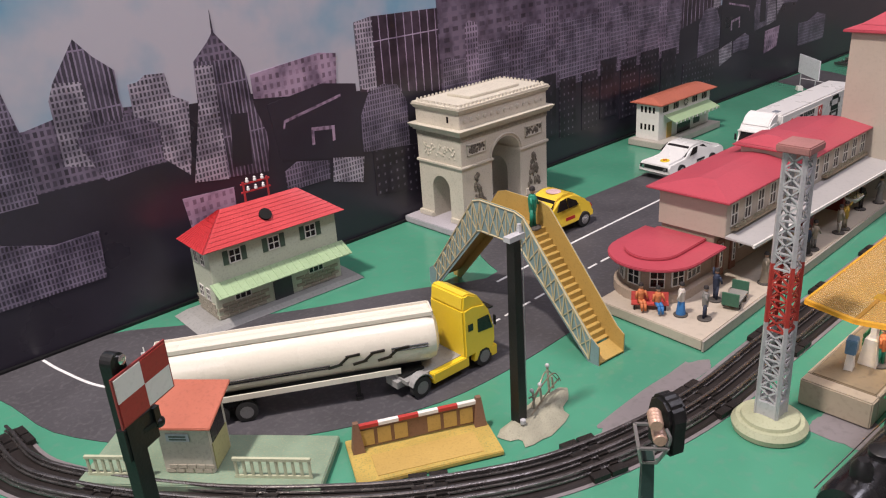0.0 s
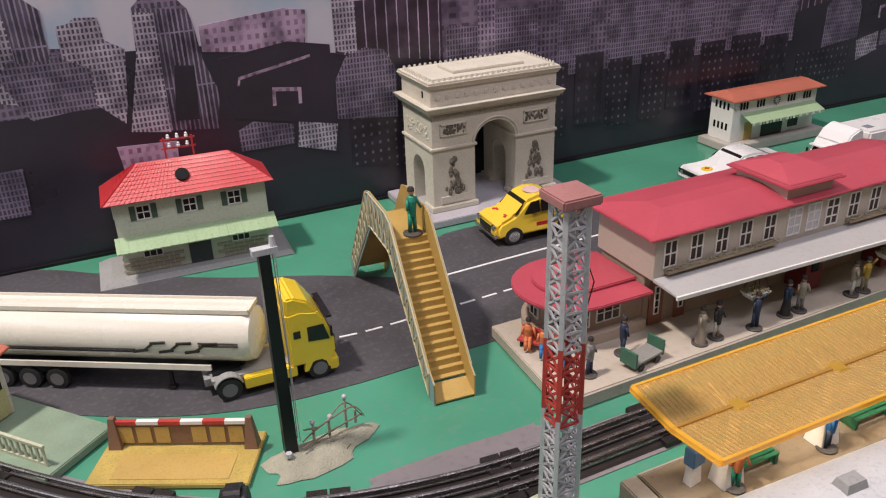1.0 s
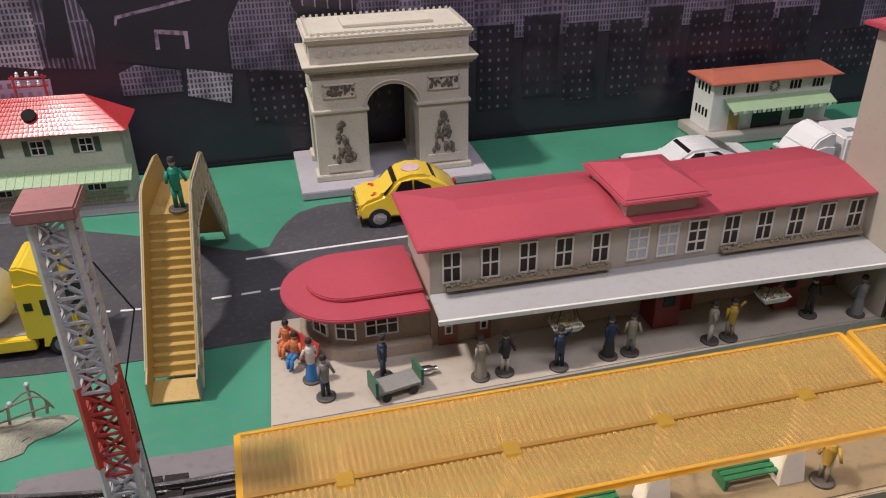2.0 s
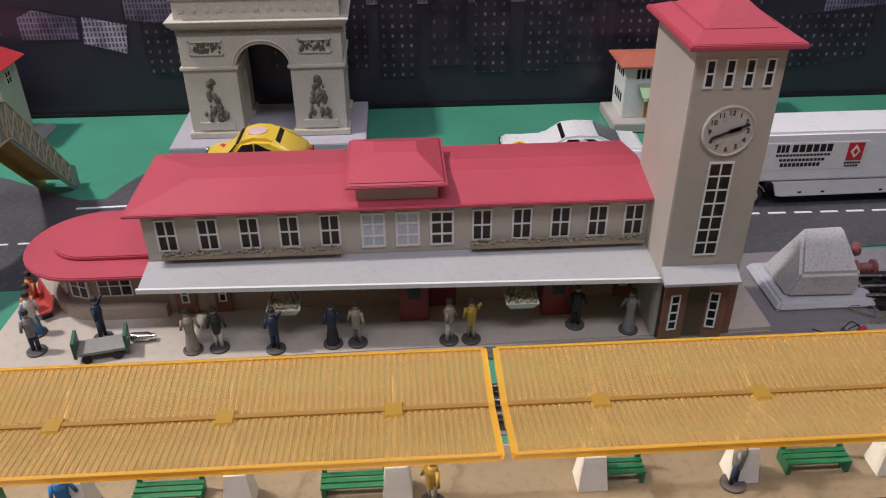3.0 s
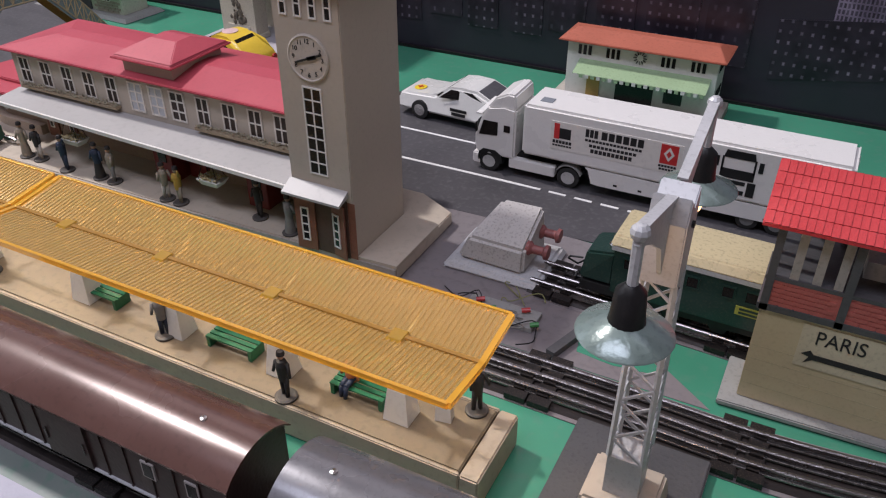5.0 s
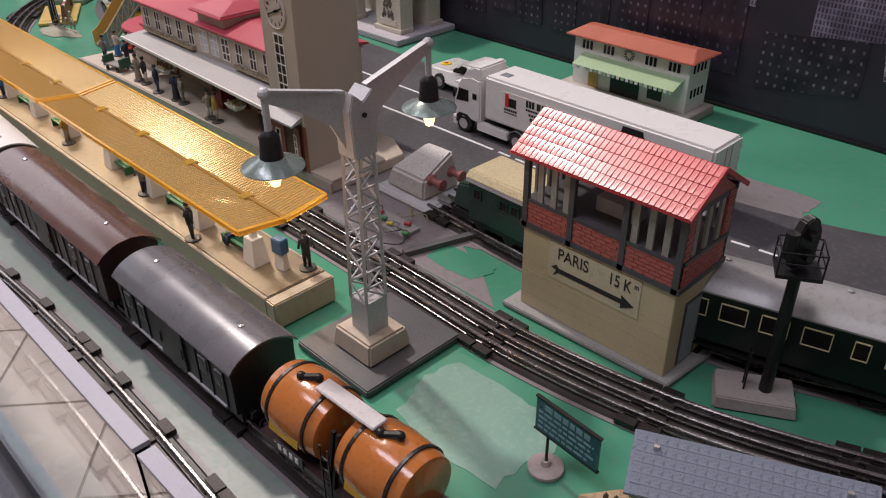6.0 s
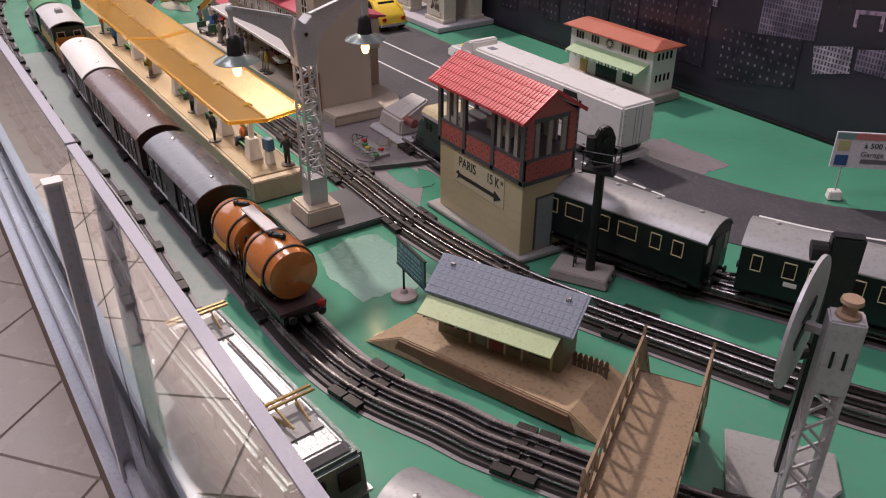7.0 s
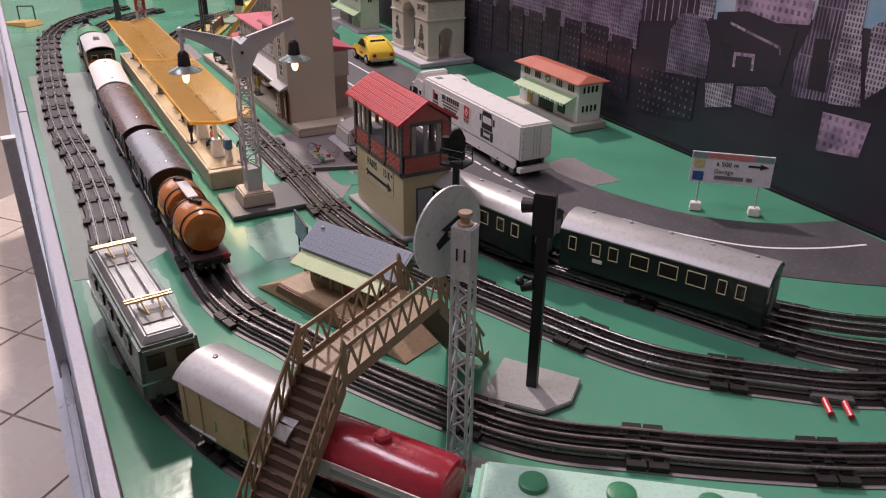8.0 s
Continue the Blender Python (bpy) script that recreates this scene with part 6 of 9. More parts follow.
# ---- signal box ----
def signal_box():
    t = thing("signal_box", "tin signal box with cream base, pink brick cabin and red roof", "signal box", 1.790, 0.4235, 0)
    t.scale = (0.90, 0.86, 1.0)
    part("slab", Build().prism([(-0.098, -0.052), (0.098, -0.045), (0.106, 0.060), (-0.098, 0.060)], "z", 0.001, 0.006), slab_grey, t, bevel=0.001)
    part("base_wall", Build().box(-0.084, 0.089, -0.038, 0.040, 0.006, 0.092), cream_tin, t, "cream printed tin base wall", bevel=0.0006)
    for z in (0.020, 0.032, 0.044, 0.056):
        part("plank_line", Build().box(-0.083, 0.088, -0.0382, -0.0379, z, z + 0.0005), mat("tan_print_line", (0.44, 0.39, 0.25), 0.5), t)
    cab = part("cabin", Build().box(-0.085, 0.090, -0.039, 0.041, 0.092, 0.118), pink_brick, t, "pink printed brick cabin wall", bevel=0.0004)
    brick = Build().box(-0.0052, 0.0052, -0.0006, 0.0004, 0, 0.0029).mesh("brick", pink_brick)
    for r in range(6):
        for k in range(15):
            x = -0.078 + 0.0116 * k + (0.005 if r % 2 else 0)
            if x < 0.086 and abs(x + 0.028) > 0.006 and abs(x - 0.031) > 0.006:
                part("brick", brick, pink_brick, cab, m=pose(x, -0.0392, 0.0955 + 0.0037 * r))
        for k in range(6):
            y = -0.031 + 0.0116 * k + (0.005 if r % 2 else 0)
            part("brick", brick, pink_brick, cab, m=pose(0.0902, y, 0.0955 + 0.0037 * r, 0, 0, 90))
    post = mat("grey_timber_post", (0.30, 0.29, 0.26), 0.55, var=0.25)
    for x in (-0.082, -0.0275, 0.031, 0.087):
        for y in (-0.0385, 0.0405):
            part("corner_post", Build().box(x - 0.003, x + 0.003, y - 0.0025, y + 0.0025, 0.090, 0.164), dark_grey, t)
    for x in (-0.066, -0.050, -0.035, 0.040, 0.056, 0.072):
        for y in (-0.0370, 0.0390):
            part("window_post", Build().box(x - 0.0032, x + 0.0032, y - 0.0015, y + 0.0015, 0.118, 0.162), post, t)
    for y in (-0.020, 0.0, 0.022):
        part("window_post", Build().box(0.0865, 0.0892, y - 0.0032, y + 0.0032, 0.118, 0.160), post, t)
        part("window_post", Build().box(-0.085, -0.082, y - 0.003, y + 0.003, 0.118, 0.168), post, t)
    for y0, y1 in ((-0.0385, -0.0270), (0.0290, 0.0405)):
        w = part("end_wall", Build().box(0.0868, 0.0898, y0, y1, 0.1192, 0.162), pink_brick, t, "pink brick end wall beside the window")
        for r in range(11):
            part("brick", brick, pink_brick, w, m=pose(0.0899, (y0 + y1) / 2 + (0.001 if r % 2 else -0.001), 0.1205 + 0.0037 * r, 0, 0, 90))
    part("window_head", Build().box(0.0868, 0.0898, -0.0270, 0.0290, 0.157, 0.162), dark_grey, t)
    part("sill_band", Build().box(-0.087, 0.092, -0.041, 0.043, 0.0905, 0.0955).box(-0.086, 0.091, -0.0402, -0.037, 0.116, 0.119).box(0.088, 0.091, -0.040, 0.042, 0.116, 0.119), dark_grey, t)
    part("top_band", Build().box(-0.086, 0.091, -0.0400, -0.0365, 0.159, 0.164).box(-0.086, 0.091, 0.0385, 0.042, 0.159, 0.164), dark_grey, t)
    part("cabin_floor", Build().box(-0.084, 0.088, -0.037, 0.039, 0.117, 0.1185), dark_grey, t)
    for x in (0.0885, -0.0848):
        part("gable", Build().prism([(-0.040, 0.160), (0.042, 0.160), (0.001, 0.184)], "x", x - 0.0012, x + 0.0012), pink_brick, t, "pink brick gable")
    x0, x1, yr, zr = -0.097, 0.095, 0.001, 0.1895
    for sy in (-1, 1):
        ye, ze = yr + sy * 0.050, 0.162
        sl = part("roof_slope", Build().hull([(x0, yr, zr - 0.002), (x1, yr, zr - 0.002), (x1, ye, ze - 0.002), (x0, ye, ze - 0.002)], [(x0, yr, zr), (x1, yr, zr), (x1, ye, ze), (x0, ye, ze)]), tin_red, t, "glossy red pressed tile roof")
        tiled_slope([(x0 + 0.001, ye, ze + 0.0003), (x1 - 0.001, ye, ze + 0.0003), (x1 - 0.001, yr, zr), (x0 + 0.001, yr, zr)], 5, 34, tin_red, sl)
        part("verge", Build().bar((x1, yr, zr - 0.001), (x1, ye, ze - 0.001), 0.002, 0.004), tin_red, t)
    ink2 = mat("black_numeral_ink", (0.02, 0.02, 0.02), 0.6)
    board = part("name_board", Build().box(-0.050, 0.055, -0.0388, -0.0379, 0.050, 0.087), mat("pale_name_board", (0.56, 0.51, 0.36), 0.45), t, "cream name board with direction arrow")
    lettering("lettering", "PARIS", 0.0165, ink2, board, pose(-0.021, -0.0392, 0.0770), wide=0.9)
    lettering("lettering", "15 K", 0.0165, ink2, board, pose(0.0325, -0.0392, 0.0770), wide=0.8)
    lettering("lettering", "m", 0.008, ink2, board, pose(0.0505, -0.0392, 0.0805), wide=0.8)
    part("arrow", Build().prism([(-0.046, 0.0615), (-0.040, 0.0655), (-0.037, 0.0625), (0.036, 0.0625), (0.036, 0.0665), (0.050, 0.0600), (0.036, 0.0535), (0.036, 0.0580), (-0.037, 0.0580), (-0.043, 0.0540), (-0.040, 0.0600)], "y", -0.0394, -0.0387), ink2, board)
    d = part("door", Build().box(0.0888, 0.0898, -0.014, 0.012, 0.008, 0.070), mat("blue_grey_door", (0.30, 0.35, 0.38), 0.45), t, "blue-grey printed door")
    part("door_frame", Build().box(0.0888, 0.0902, -0.0165, -0.014, 0.008, 0.072).box(0.0888, 0.0902, 0.012, 0.0145, 0.008, 0.072).box(0.0888, 0.0902, -0.014, 0.012, 0.070, 0.072), dark_grey, d)
    part("lever_desk", Build().box(-0.020, 0.024, -0.010, 0.010, 0.1186, 0.132), mat("pale_desk", (0.45, 0.45, 0.42), 0.5), t)


signal_box()


# ---- double platform lamp ----
solo("lamp_slab", Build().box(1.616, 1.712, 0.203, 0.312, 0.001, 0.0085), dark_grey, "dark grey flat slab under the lamp", "slab", bevel=0.0012)
bulb_mat = glow("warm_lamp_bulb", (1.0, 0.50, 0.18), 4.5)


def double_lamp():
    t = thing("platform_lamp", "tall grey lattice lamp with two hanging shades", "lamp", 1.666, 0.247, 0.0087)
    part("base", Build().frustum(-0.026, 0.026, -0.024, 0.024, 0, -0.023, 0.023, -0.021, 0.021, 0.020), plat_mat, t, "beige block base", bevel=0.002)
    part("plinth", Build().box(-0.011, 0.011, -0.011, 0.011, 0.020, 0.052), grey_metal, t)
    lat = Build()
    z0, z1, h0, h1 = 0.052, 0.188, 0.0105, 0.0085
    for sx in (-1, 1):
        for sy in (-1, 1):
            part("upright", Build().bar((sx * h0, sy * h0, z0), (sx * h1, sy * h1, z1), 0.0026), grey_metal, t)
    n = 9
    for i in range(n):
        a, b = z0 + (z1 - z0) * i / n, z0 + (z1 - z0) * (i + 1) / n
        r = h0 + (h1 - h0) * i / n
        f = 1 if i % 2 else -1
        for s in (-1, 1):
            part("lattice_bar", Build().bar((s * r, -r * f, a), (s * r, r * f, b), 0.0015), grey_metal, t)
            part("lattice_bar", Build().bar((-r * f, s * r, a), (r * f, s * r, b), 0.0015), grey_metal, t)
            part("lattice_bar", Build().bar((s * r, -r, a), (s * r, r, a), 0.0015), grey_metal, t)
    part("head", Build().prism([(-0.011, 0.184), (0.011, 0.184), (0.013, 0.222), (0.009, 0.236), (0.0, 0.228), (-0.009, 0.236), (-0.013, 0.222)], "x", -0.010, 0.010), grey_metal, t, bevel=0.0008)
    part("bolt", Build().cyl((0.010, 0, 0.218), (0.0115, 0, 0.218), 0.002, n=8), black_metal, t)
    for s in (-1, 1):
        arm = part("arm", Build().prism([(s * 0.010, 0.234), (s * 0.074, 0.253), (s * 0.078, 0.247), (s * 0.050, 0.232), (s * 0.024, 0.214), (s * 0.012, 0.192)], "x", -0.0012, 0.0012).bar((0, s * 0.010, 0.236), (0, s * 0.076, 0.2545), 0.0055, 0.0016), grey_metal, t, "curved grey arm")
        part("hanger", Build().cyl((0, s * 0.075, 0.252), (0, s * 0.075, 0.222), 0.0026, n=8).ball((0, s * 0.075, 0.252), 0.0045), grey_metal, arm)
        part("shade_cap", Build().lathe([(0.003, 0.226), (0.007, 0.222), (0.0082, 0.208), (0.009, 0.205)], (0, s * 0.075, 0), 18), black_metal, t, smooth=True)
        part("shade", Build().lathe([(0.006, 0.208), (0.010, 0.2055), (0.022, 0.200), (0.0225, 0.1992), (0.010, 0.2045), (0.006, 0.2065)], (0, s * 0.075, 0), 28), mat("grey_green_enamel_shade", (0.20, 0.26, 0.24), 0.25, 0.2, coat=0.4), t, "grey-green enamel shade", smooth=True)
        part("bulb", Build().lathe([(0.002, 0.204), (0.0038, 0.198), (0.0048, 0.190), (0.0032, 0.1845), (1e-5, 0.183)], (0, s * 0.075, 0), 12), bulb_mat, t, "glowing warm bulb", smooth=True)
        d = bpy.data.lights.new("lamp_bulb", "POINT")
        d.energy, d.color, d.shadow_soft_size = 0.05, (1.0, 0.6, 0.3), 0.004
        li = new("lamp_bulb", d)
        li.location = (1.666, 0.247 + s * 0.075, 0.0087 + 0.1805)


double_lamp()


# ---- red and white lattice mast ----
def radio_mast():
    t = thing("lattice_mast", "tall square lattice mast painted white and red", "mast", 0.645, 0.274, 0)
    t.scale = (1, 1, 1.10)
    part("base", Build().lathe([(0.034, 0.001), (0.035, 0.006), (0.031, 0.011), (0.027, 0.011), (0.026, 0.014), (0.012, 0.017), (1e-5, 0.017)], (0, 0, 0), 36), mat("pale_olive_base", (0.40, 0.42, 0.28), 0.45), t, "round pale olive base", smooth=True)
    white = mat("worn_white_metal", (0.50, 0.50, 0.52), 0.4, 0.2, var=0.15)
    red = mat("worn_red_metal", (0.45, 0.05, 0.04), 0.4, 0.1, var=0.2)
    zs = [0.015, 0.105, 0.158, 0.250]
    z_top, h0, h1 = 0.250, 0.0098, 0.0085
    n = 16

    def half(z):
        return h0 + (h1 - h0) * z / z_top
    part("foot", Build().box(-h0 - 0.0012, h0 + 0.0012, -h0 - 0.0012, h0 + 0.0012, 0.015, 0.030), white, t)
    for (a, b), mm in zip(zip(zs, zs[1:]), (white, red, white)):
        for sx in (-1, 1):
            for sy in (-1, 1):
                part("upright", Build().bar((sx * half(a), sy * half(a), a), (sx * half(b), sy * half(b), b), 0.0032), mm, t)
    for i in range(n):
        a, b = 0.030 + 0.220 * i / n, 0.030 + 0.220 * (i + 1) / n
        mm = red if 0.103 < (a + b) / 2 < 0.16 else white
        r = half(a)
        for s in (-1, 1):
            part("lattice_bar", Build().bar((s * r, -r, a), (s * r, r, b), 0.0014, 0.0014).bar((s * r, r, a), (s * r, -r, b), 0.0014, 0.0014), mm, t)
            part("lattice_bar", Build().bar((-r, s * r, a), (r, s * r, b), 0.0014, 0.0014).bar((r, s * r, a), (-r, s * r, b), 0.0014, 0.0014), mm, t)
            part("lattice_bar", Build().bar((s * r, -r, a), (s * r, r, a), 0.0014).bar((-r, s * r, a), (r, s * r, a), 0.0014), mm, t)
    part("top_plate", Build().box(-0.0145, 0.0145, -0.0145, 0.0145, 0.250, 0.2565), mat("faded_cap_paint", (0.33, 0.15, 0.14), 0.5, var=0.3), t, "worn dull red cap", bevel=0.001)
    part("cable", Build().tube([(0.012, 0.004, 0.22), (0.026, 0.006, 0.19), (0.013, 0.004, 0.15), (0.014, 0.003, 0.06)], 0.0005, 5), black_metal, t, "thin dark cable")


radio_mast()


# ---- pole with wires on plaster rock ----
def rock_pole():
    t = thing("plaster_rock", "grey-green plaster rock mound", "rock", 0.510, 0.447, 0)
    b = Build()
    rnd = random.Random(4)
    n, rings = 26, 5
    rows = []
    for r in range(rings + 1):
        f = 1 - r / rings
        ring = []
        for i in range(n):
            a = 2 * math.pi * i / n
            w = 1 + 0.14 * math.sin(3 * a + 1) + 0.10 * math.sin(5 * a + 2) + 0.06 * math.sin(9 * a)
            ring.append(((0.052 * math.cos(a)) * w * f ** 0.7, (0.024 * math.sin(a)) * w * f ** 0.7, 0.001 + 0.013 * (1 - f ** 2.2) * (0.7 + 0.4 * math.sin(2 * a + r) * 0.5)))
        rows.append(ring)
    for lo, hi in zip(rows, rows[1:]):
        b.hull(lo, hi)
    part("mound", b, earth, t, smooth=True, m=pose(0, 0, 0, 0, 0, 12))
    p = thing("signal_pole", "slim black square pole with a small lamp head", "pole", 0.486, 0.452, 0.009)
    part("shaft", Build().frustum(-0.0055, 0.0055, -0.0055, 0.0055, 0, -0.0045, 0.0045, -0.0045, 0.0045, 0.192), black_metal, p)
    part("wire", Build().tube([(0.0075, 0.002, 0.01), (0.009, 0.002, 0.10), (0.0075, 0.002, 0.19)], 0.0005, 5).tube([(0.0085, -0.003, 0.01), (0.0085, -0.003, 0.19)], 0.0004, 5), grey_metal, p)
    part("head", Build().box(-0.009, 0.011, -0.004, 0.004, 0.192, 0.197).cyl((0.008, 0, 0.197), (0.008, 0, 0.205), 0.003, 0.002, 8), grey_metal, p, "grey lamp head")
    part("base_nut", Build().cyl((-0.004, -0.009, 0.002), (-0.004, -0.009, 0.006), 0.003, n=6), grey_metal, p)
    w = thing("broken_wire_fence", "twisted bare wire railing on the rock", "fence", 0.528, 0.455, 0.011, 15)
    for x, z in ((-0.022, 0.018), (-0.006, 0.016), (0.012, 0.030), (0.022, 0.012)):
        part("post", Build().cyl((x, 0, 0), (x + 0.002, 0.003, z), 0.0013, n=7), earth, w)
    bare = mat("bare_tan_wire", (0.30, 0.25, 0.19), 0.4, 0.6)
    for pts in ([(-0.034, -0.002, 0.010), (-0.022, 0, 0.013), (0.0, 0.002, 0.016), (0.020, -0.002, 0.020), (0.030, -0.006, 0.004)], [(-0.030, 0.002, 0.018), (-0.010, 0.004, 0.012), (0.014, 0.004, 0.024), (0.028, -0.004, 0.006)], [(-0.036, -0.004, 0.005), (0.006, -0.003, 0.008), (0.030, -0.004, 0.010)]):
        part("wire", Build().sweep([tuple(p) for p in curve(pts, 0.004)], [(0.0008, 0), (0.0004, 0.0007), (-0.0004, 0.0007), (-0.0008, 0), (-0.0004, -0.0007), (0.0004, -0.0007)]), bare, w)
    for x, y, z in ((-0.020, 0.004, 0.020), (-0.002, 0.004, 0.017), (0.014, 0.003, 0.031)):
        part("insulator", Build().ball((x, y, z), 0.0024), grey_metal, w)


rock_pole()


# ---- printed tin barrier by the track ----
def tin_barrier():
    t = thing("tin_barrier", "printed tin level-crossing barrier on a yellow base", "barrier", 0.396, 0.494, 0, -27)
    part("base", Build().box(-0.070, 0.070, -0.034, 0.036, 0.001, 0.006), mat("yellow_green_printed_base", (0.45, 0.32, 0.08), 0.45, var=0.35, scale=40, dirt=(0.16, 0.22, 0.08), dirt_amount=0.35), t, "yellow and green printed tin base", bevel=0.0008)
    part("crossing_panel", Build().box(-0.050, 0.052, -0.028, 0.004, 0.006, 0.0066), ochre, t)
    fence = part("fence", Build().box(-0.058, 0.060, 0.016, 0.0175, 0.008, 0.030), mat("brown_printed_fence", (0.20, 0.11, 0.07), 0.5), t, "brown printed fence with yellow panels")
    for k in range(7):
        if k != 3:
            x = -0.050 + 0.0165 * k
            part("panel", Build().box(x - 0.0065, x + 0.0065, 0.0153, 0.0160, 0.010, 0.027), ochre, fence)
    for k in range(6):
        x = -0.058 + 0.0197 * k
        part("top_rail", Build().box(x, x + 0.0197, 0.0145, 0.0190, 0.030, 0.0335), mat("barrier_red", (0.45, 0.04, 0.035), 0.4) if k % 2 == 0 else white_paint, fence)
    for x in (-0.060, 0.062):
        part("post", Build().frustum(x - 0.006, x + 0.006, 0.010, 0.022, 0.006, x - 0.0025, x + 0.0025, 0.014, 0.019, 0.037), mat("brown_printed_fence", (0.20, 0.11, 0.07), 0.5), t)


tin_barrier()


# ---- crossing keeper's hut ----
def keeper_hut():
    t = thing("crossing_hut", "small cream tin hut with orange roof on a green base", "hut", 0.232, 0.632, 0, -49)
    gbase = mat("dull_green_printed_base", (0.20, 0.28, 0.20), 0.45, var=0.3, scale=35, dirt=(0.33, 0.31, 0.2), dirt_amount=0.3)
    part("base", Build().box(-0.105, 0.128, -0.034, 0.044, 0.001, 0.010), gbase, t, "dull green printed tin base", bevel=0.001)
    part("wall", Build().box(-0.024, 0.024, -0.016, 0.026, 0.010, 0.068), mat("grey_cream_hut_tin", (0.50, 0.48, 0.40), 0.45), t, bevel=0.0006)
    for r in range(2):
        for k in range(5):
            part("stone_block", Build().box(-0.0038, 0.0038, -0.0007, 0.0003, 0, 0.0038), mat("printed_stone_course", (0.40, 0.36, 0.29), 0.55), t, m=pose(-0.018 + 0.009 * k + (0.003 if r else 0), -0.0162, 0.011 + 0.0048 * r))
    part("roof", Build().hull([(-0.032, -0.026, 0.064), (0.032, -0.026, 0.064), (0.032, 0.034, 0.078), (-0.032, 0.034, 0.078)], [(-0.032, -0.026, 0.0665), (0.032, -0.026, 0.0665), (0.032, 0.034, 0.0805), (-0.032, 0.034, 0.0805)]), orange_roof, t, "faded orange sloping roof", bevel=0.0006)
    part("notice", Build().box(-0.016, 0.006, -0.0172, -0.0161, 0.046, 0.054), mat("pale_blue_notice", (0.42, 0.46, 0.50), 0.4), t)
    for z in (0.0475, 0.0505):
        part("text_bar", Build().box(-0.013, 0.003, -0.0176, -0.0171, z, z + 0.0013), shutter, t)
    part("opening", Build().box(0.0241, 0.0247, -0.010, 0.020, 0.040, 0.062), dark_pane, t)
    part("half_door", Build().box(0.0241, 0.0252, -0.012, 0.022, 0.012, 0.040), mat("yellow_green_boards", (0.44, 0.42, 0.20), 0.45, var=0.2), t)
    for x0, x1 in ((0.045, 0.118), (-0.098, -0.034)):
        f = part("fence", Build().box(x0, x1, -0.022, -0.020, 0.010, 0.013).box(x0, x1, -0.0225, -0.0195, 0.029, 0.032), mat("cream_green_fence", (0.46, 0.48, 0.34), 0.45), t, "cream-green slatted tin fence")
        n = int((x1 - x0) / 0.0075)
        for k in range(n + 1):
            x = x0 + 0.001 + (x1 - x0 - 0.004) * k / n
            part("slat", Build().box(x, x + 0.0024, -0.0218, -0.0202, 0.013, 0.029), mat("cream_green_fence", (0.46, 0.48, 0.34), 0.45), f)


keeper_hut()


# ---- chequered disc signal and back of a lamp signal ----
def chequer_signal():
    t = thing("chequered_signal", "black post signal with red and white chequered board", "signal", 0.152, 0.534, 0, 28)
    part("post", Build().box(-0.0075, 0.0075, -0.005, 0.005, 0.001, 0.195).cyl((0, -0.005, 0.195), (0, 0.005, 0.195), 0.0075, n=18), black_metal, t)
    board = part("board", Build().box(-0.014, 0.046, -0.0085, -0.0070, 0.147, 0.189), mat("dark_red_edge", (0.25, 0.03, 0.03), 0.4), t, "square board with dark edge")
    red = mat("signal_red_paint", (0.36, 0.035, 0.03), 0.4)
    for i in range(2):
        for j in range(2):
            x0, z0 = -0.0125 + 0.0285 * i, 0.1485 + 0.0195 * j
            part("square", Build().box(x0, x0 + 0.0283, -0.0091, -0.0084, z0, z0 + 0.0193), white_paint if (i + j) % 2 else red, board)
    part("lens_ring", Build().lathe([(0.004, -0.001), (0.004, 0.001), (0.002, 0.002)], (0, 0, 0), 14, "y"), chrome, t, m=pose(0.003, -0.0056, 0.196, 0, 0, 180))
    part("lever", Build().bar((0.006, -0.002, 0.130), (0.024, -0.004, 0.128), 0.004).ball((0.026, -0.004, 0.127), 0.005).bar((0.024, -0.004, 0.128), (0.024, -0.004, 0.142), 0.006, 0.005), black_metal, t, "black lever arm")
    part("back_plate", Build().box(-0.010, 0.024, -0.004, 0.003, 0.115, 0.142), black_metal, t)
    part("base", Build().box(-0.024, 0.024, -0.022, 0.022, 0.0008, 0.005), dark_grey, t, bevel=0.001)


chequer_signal()


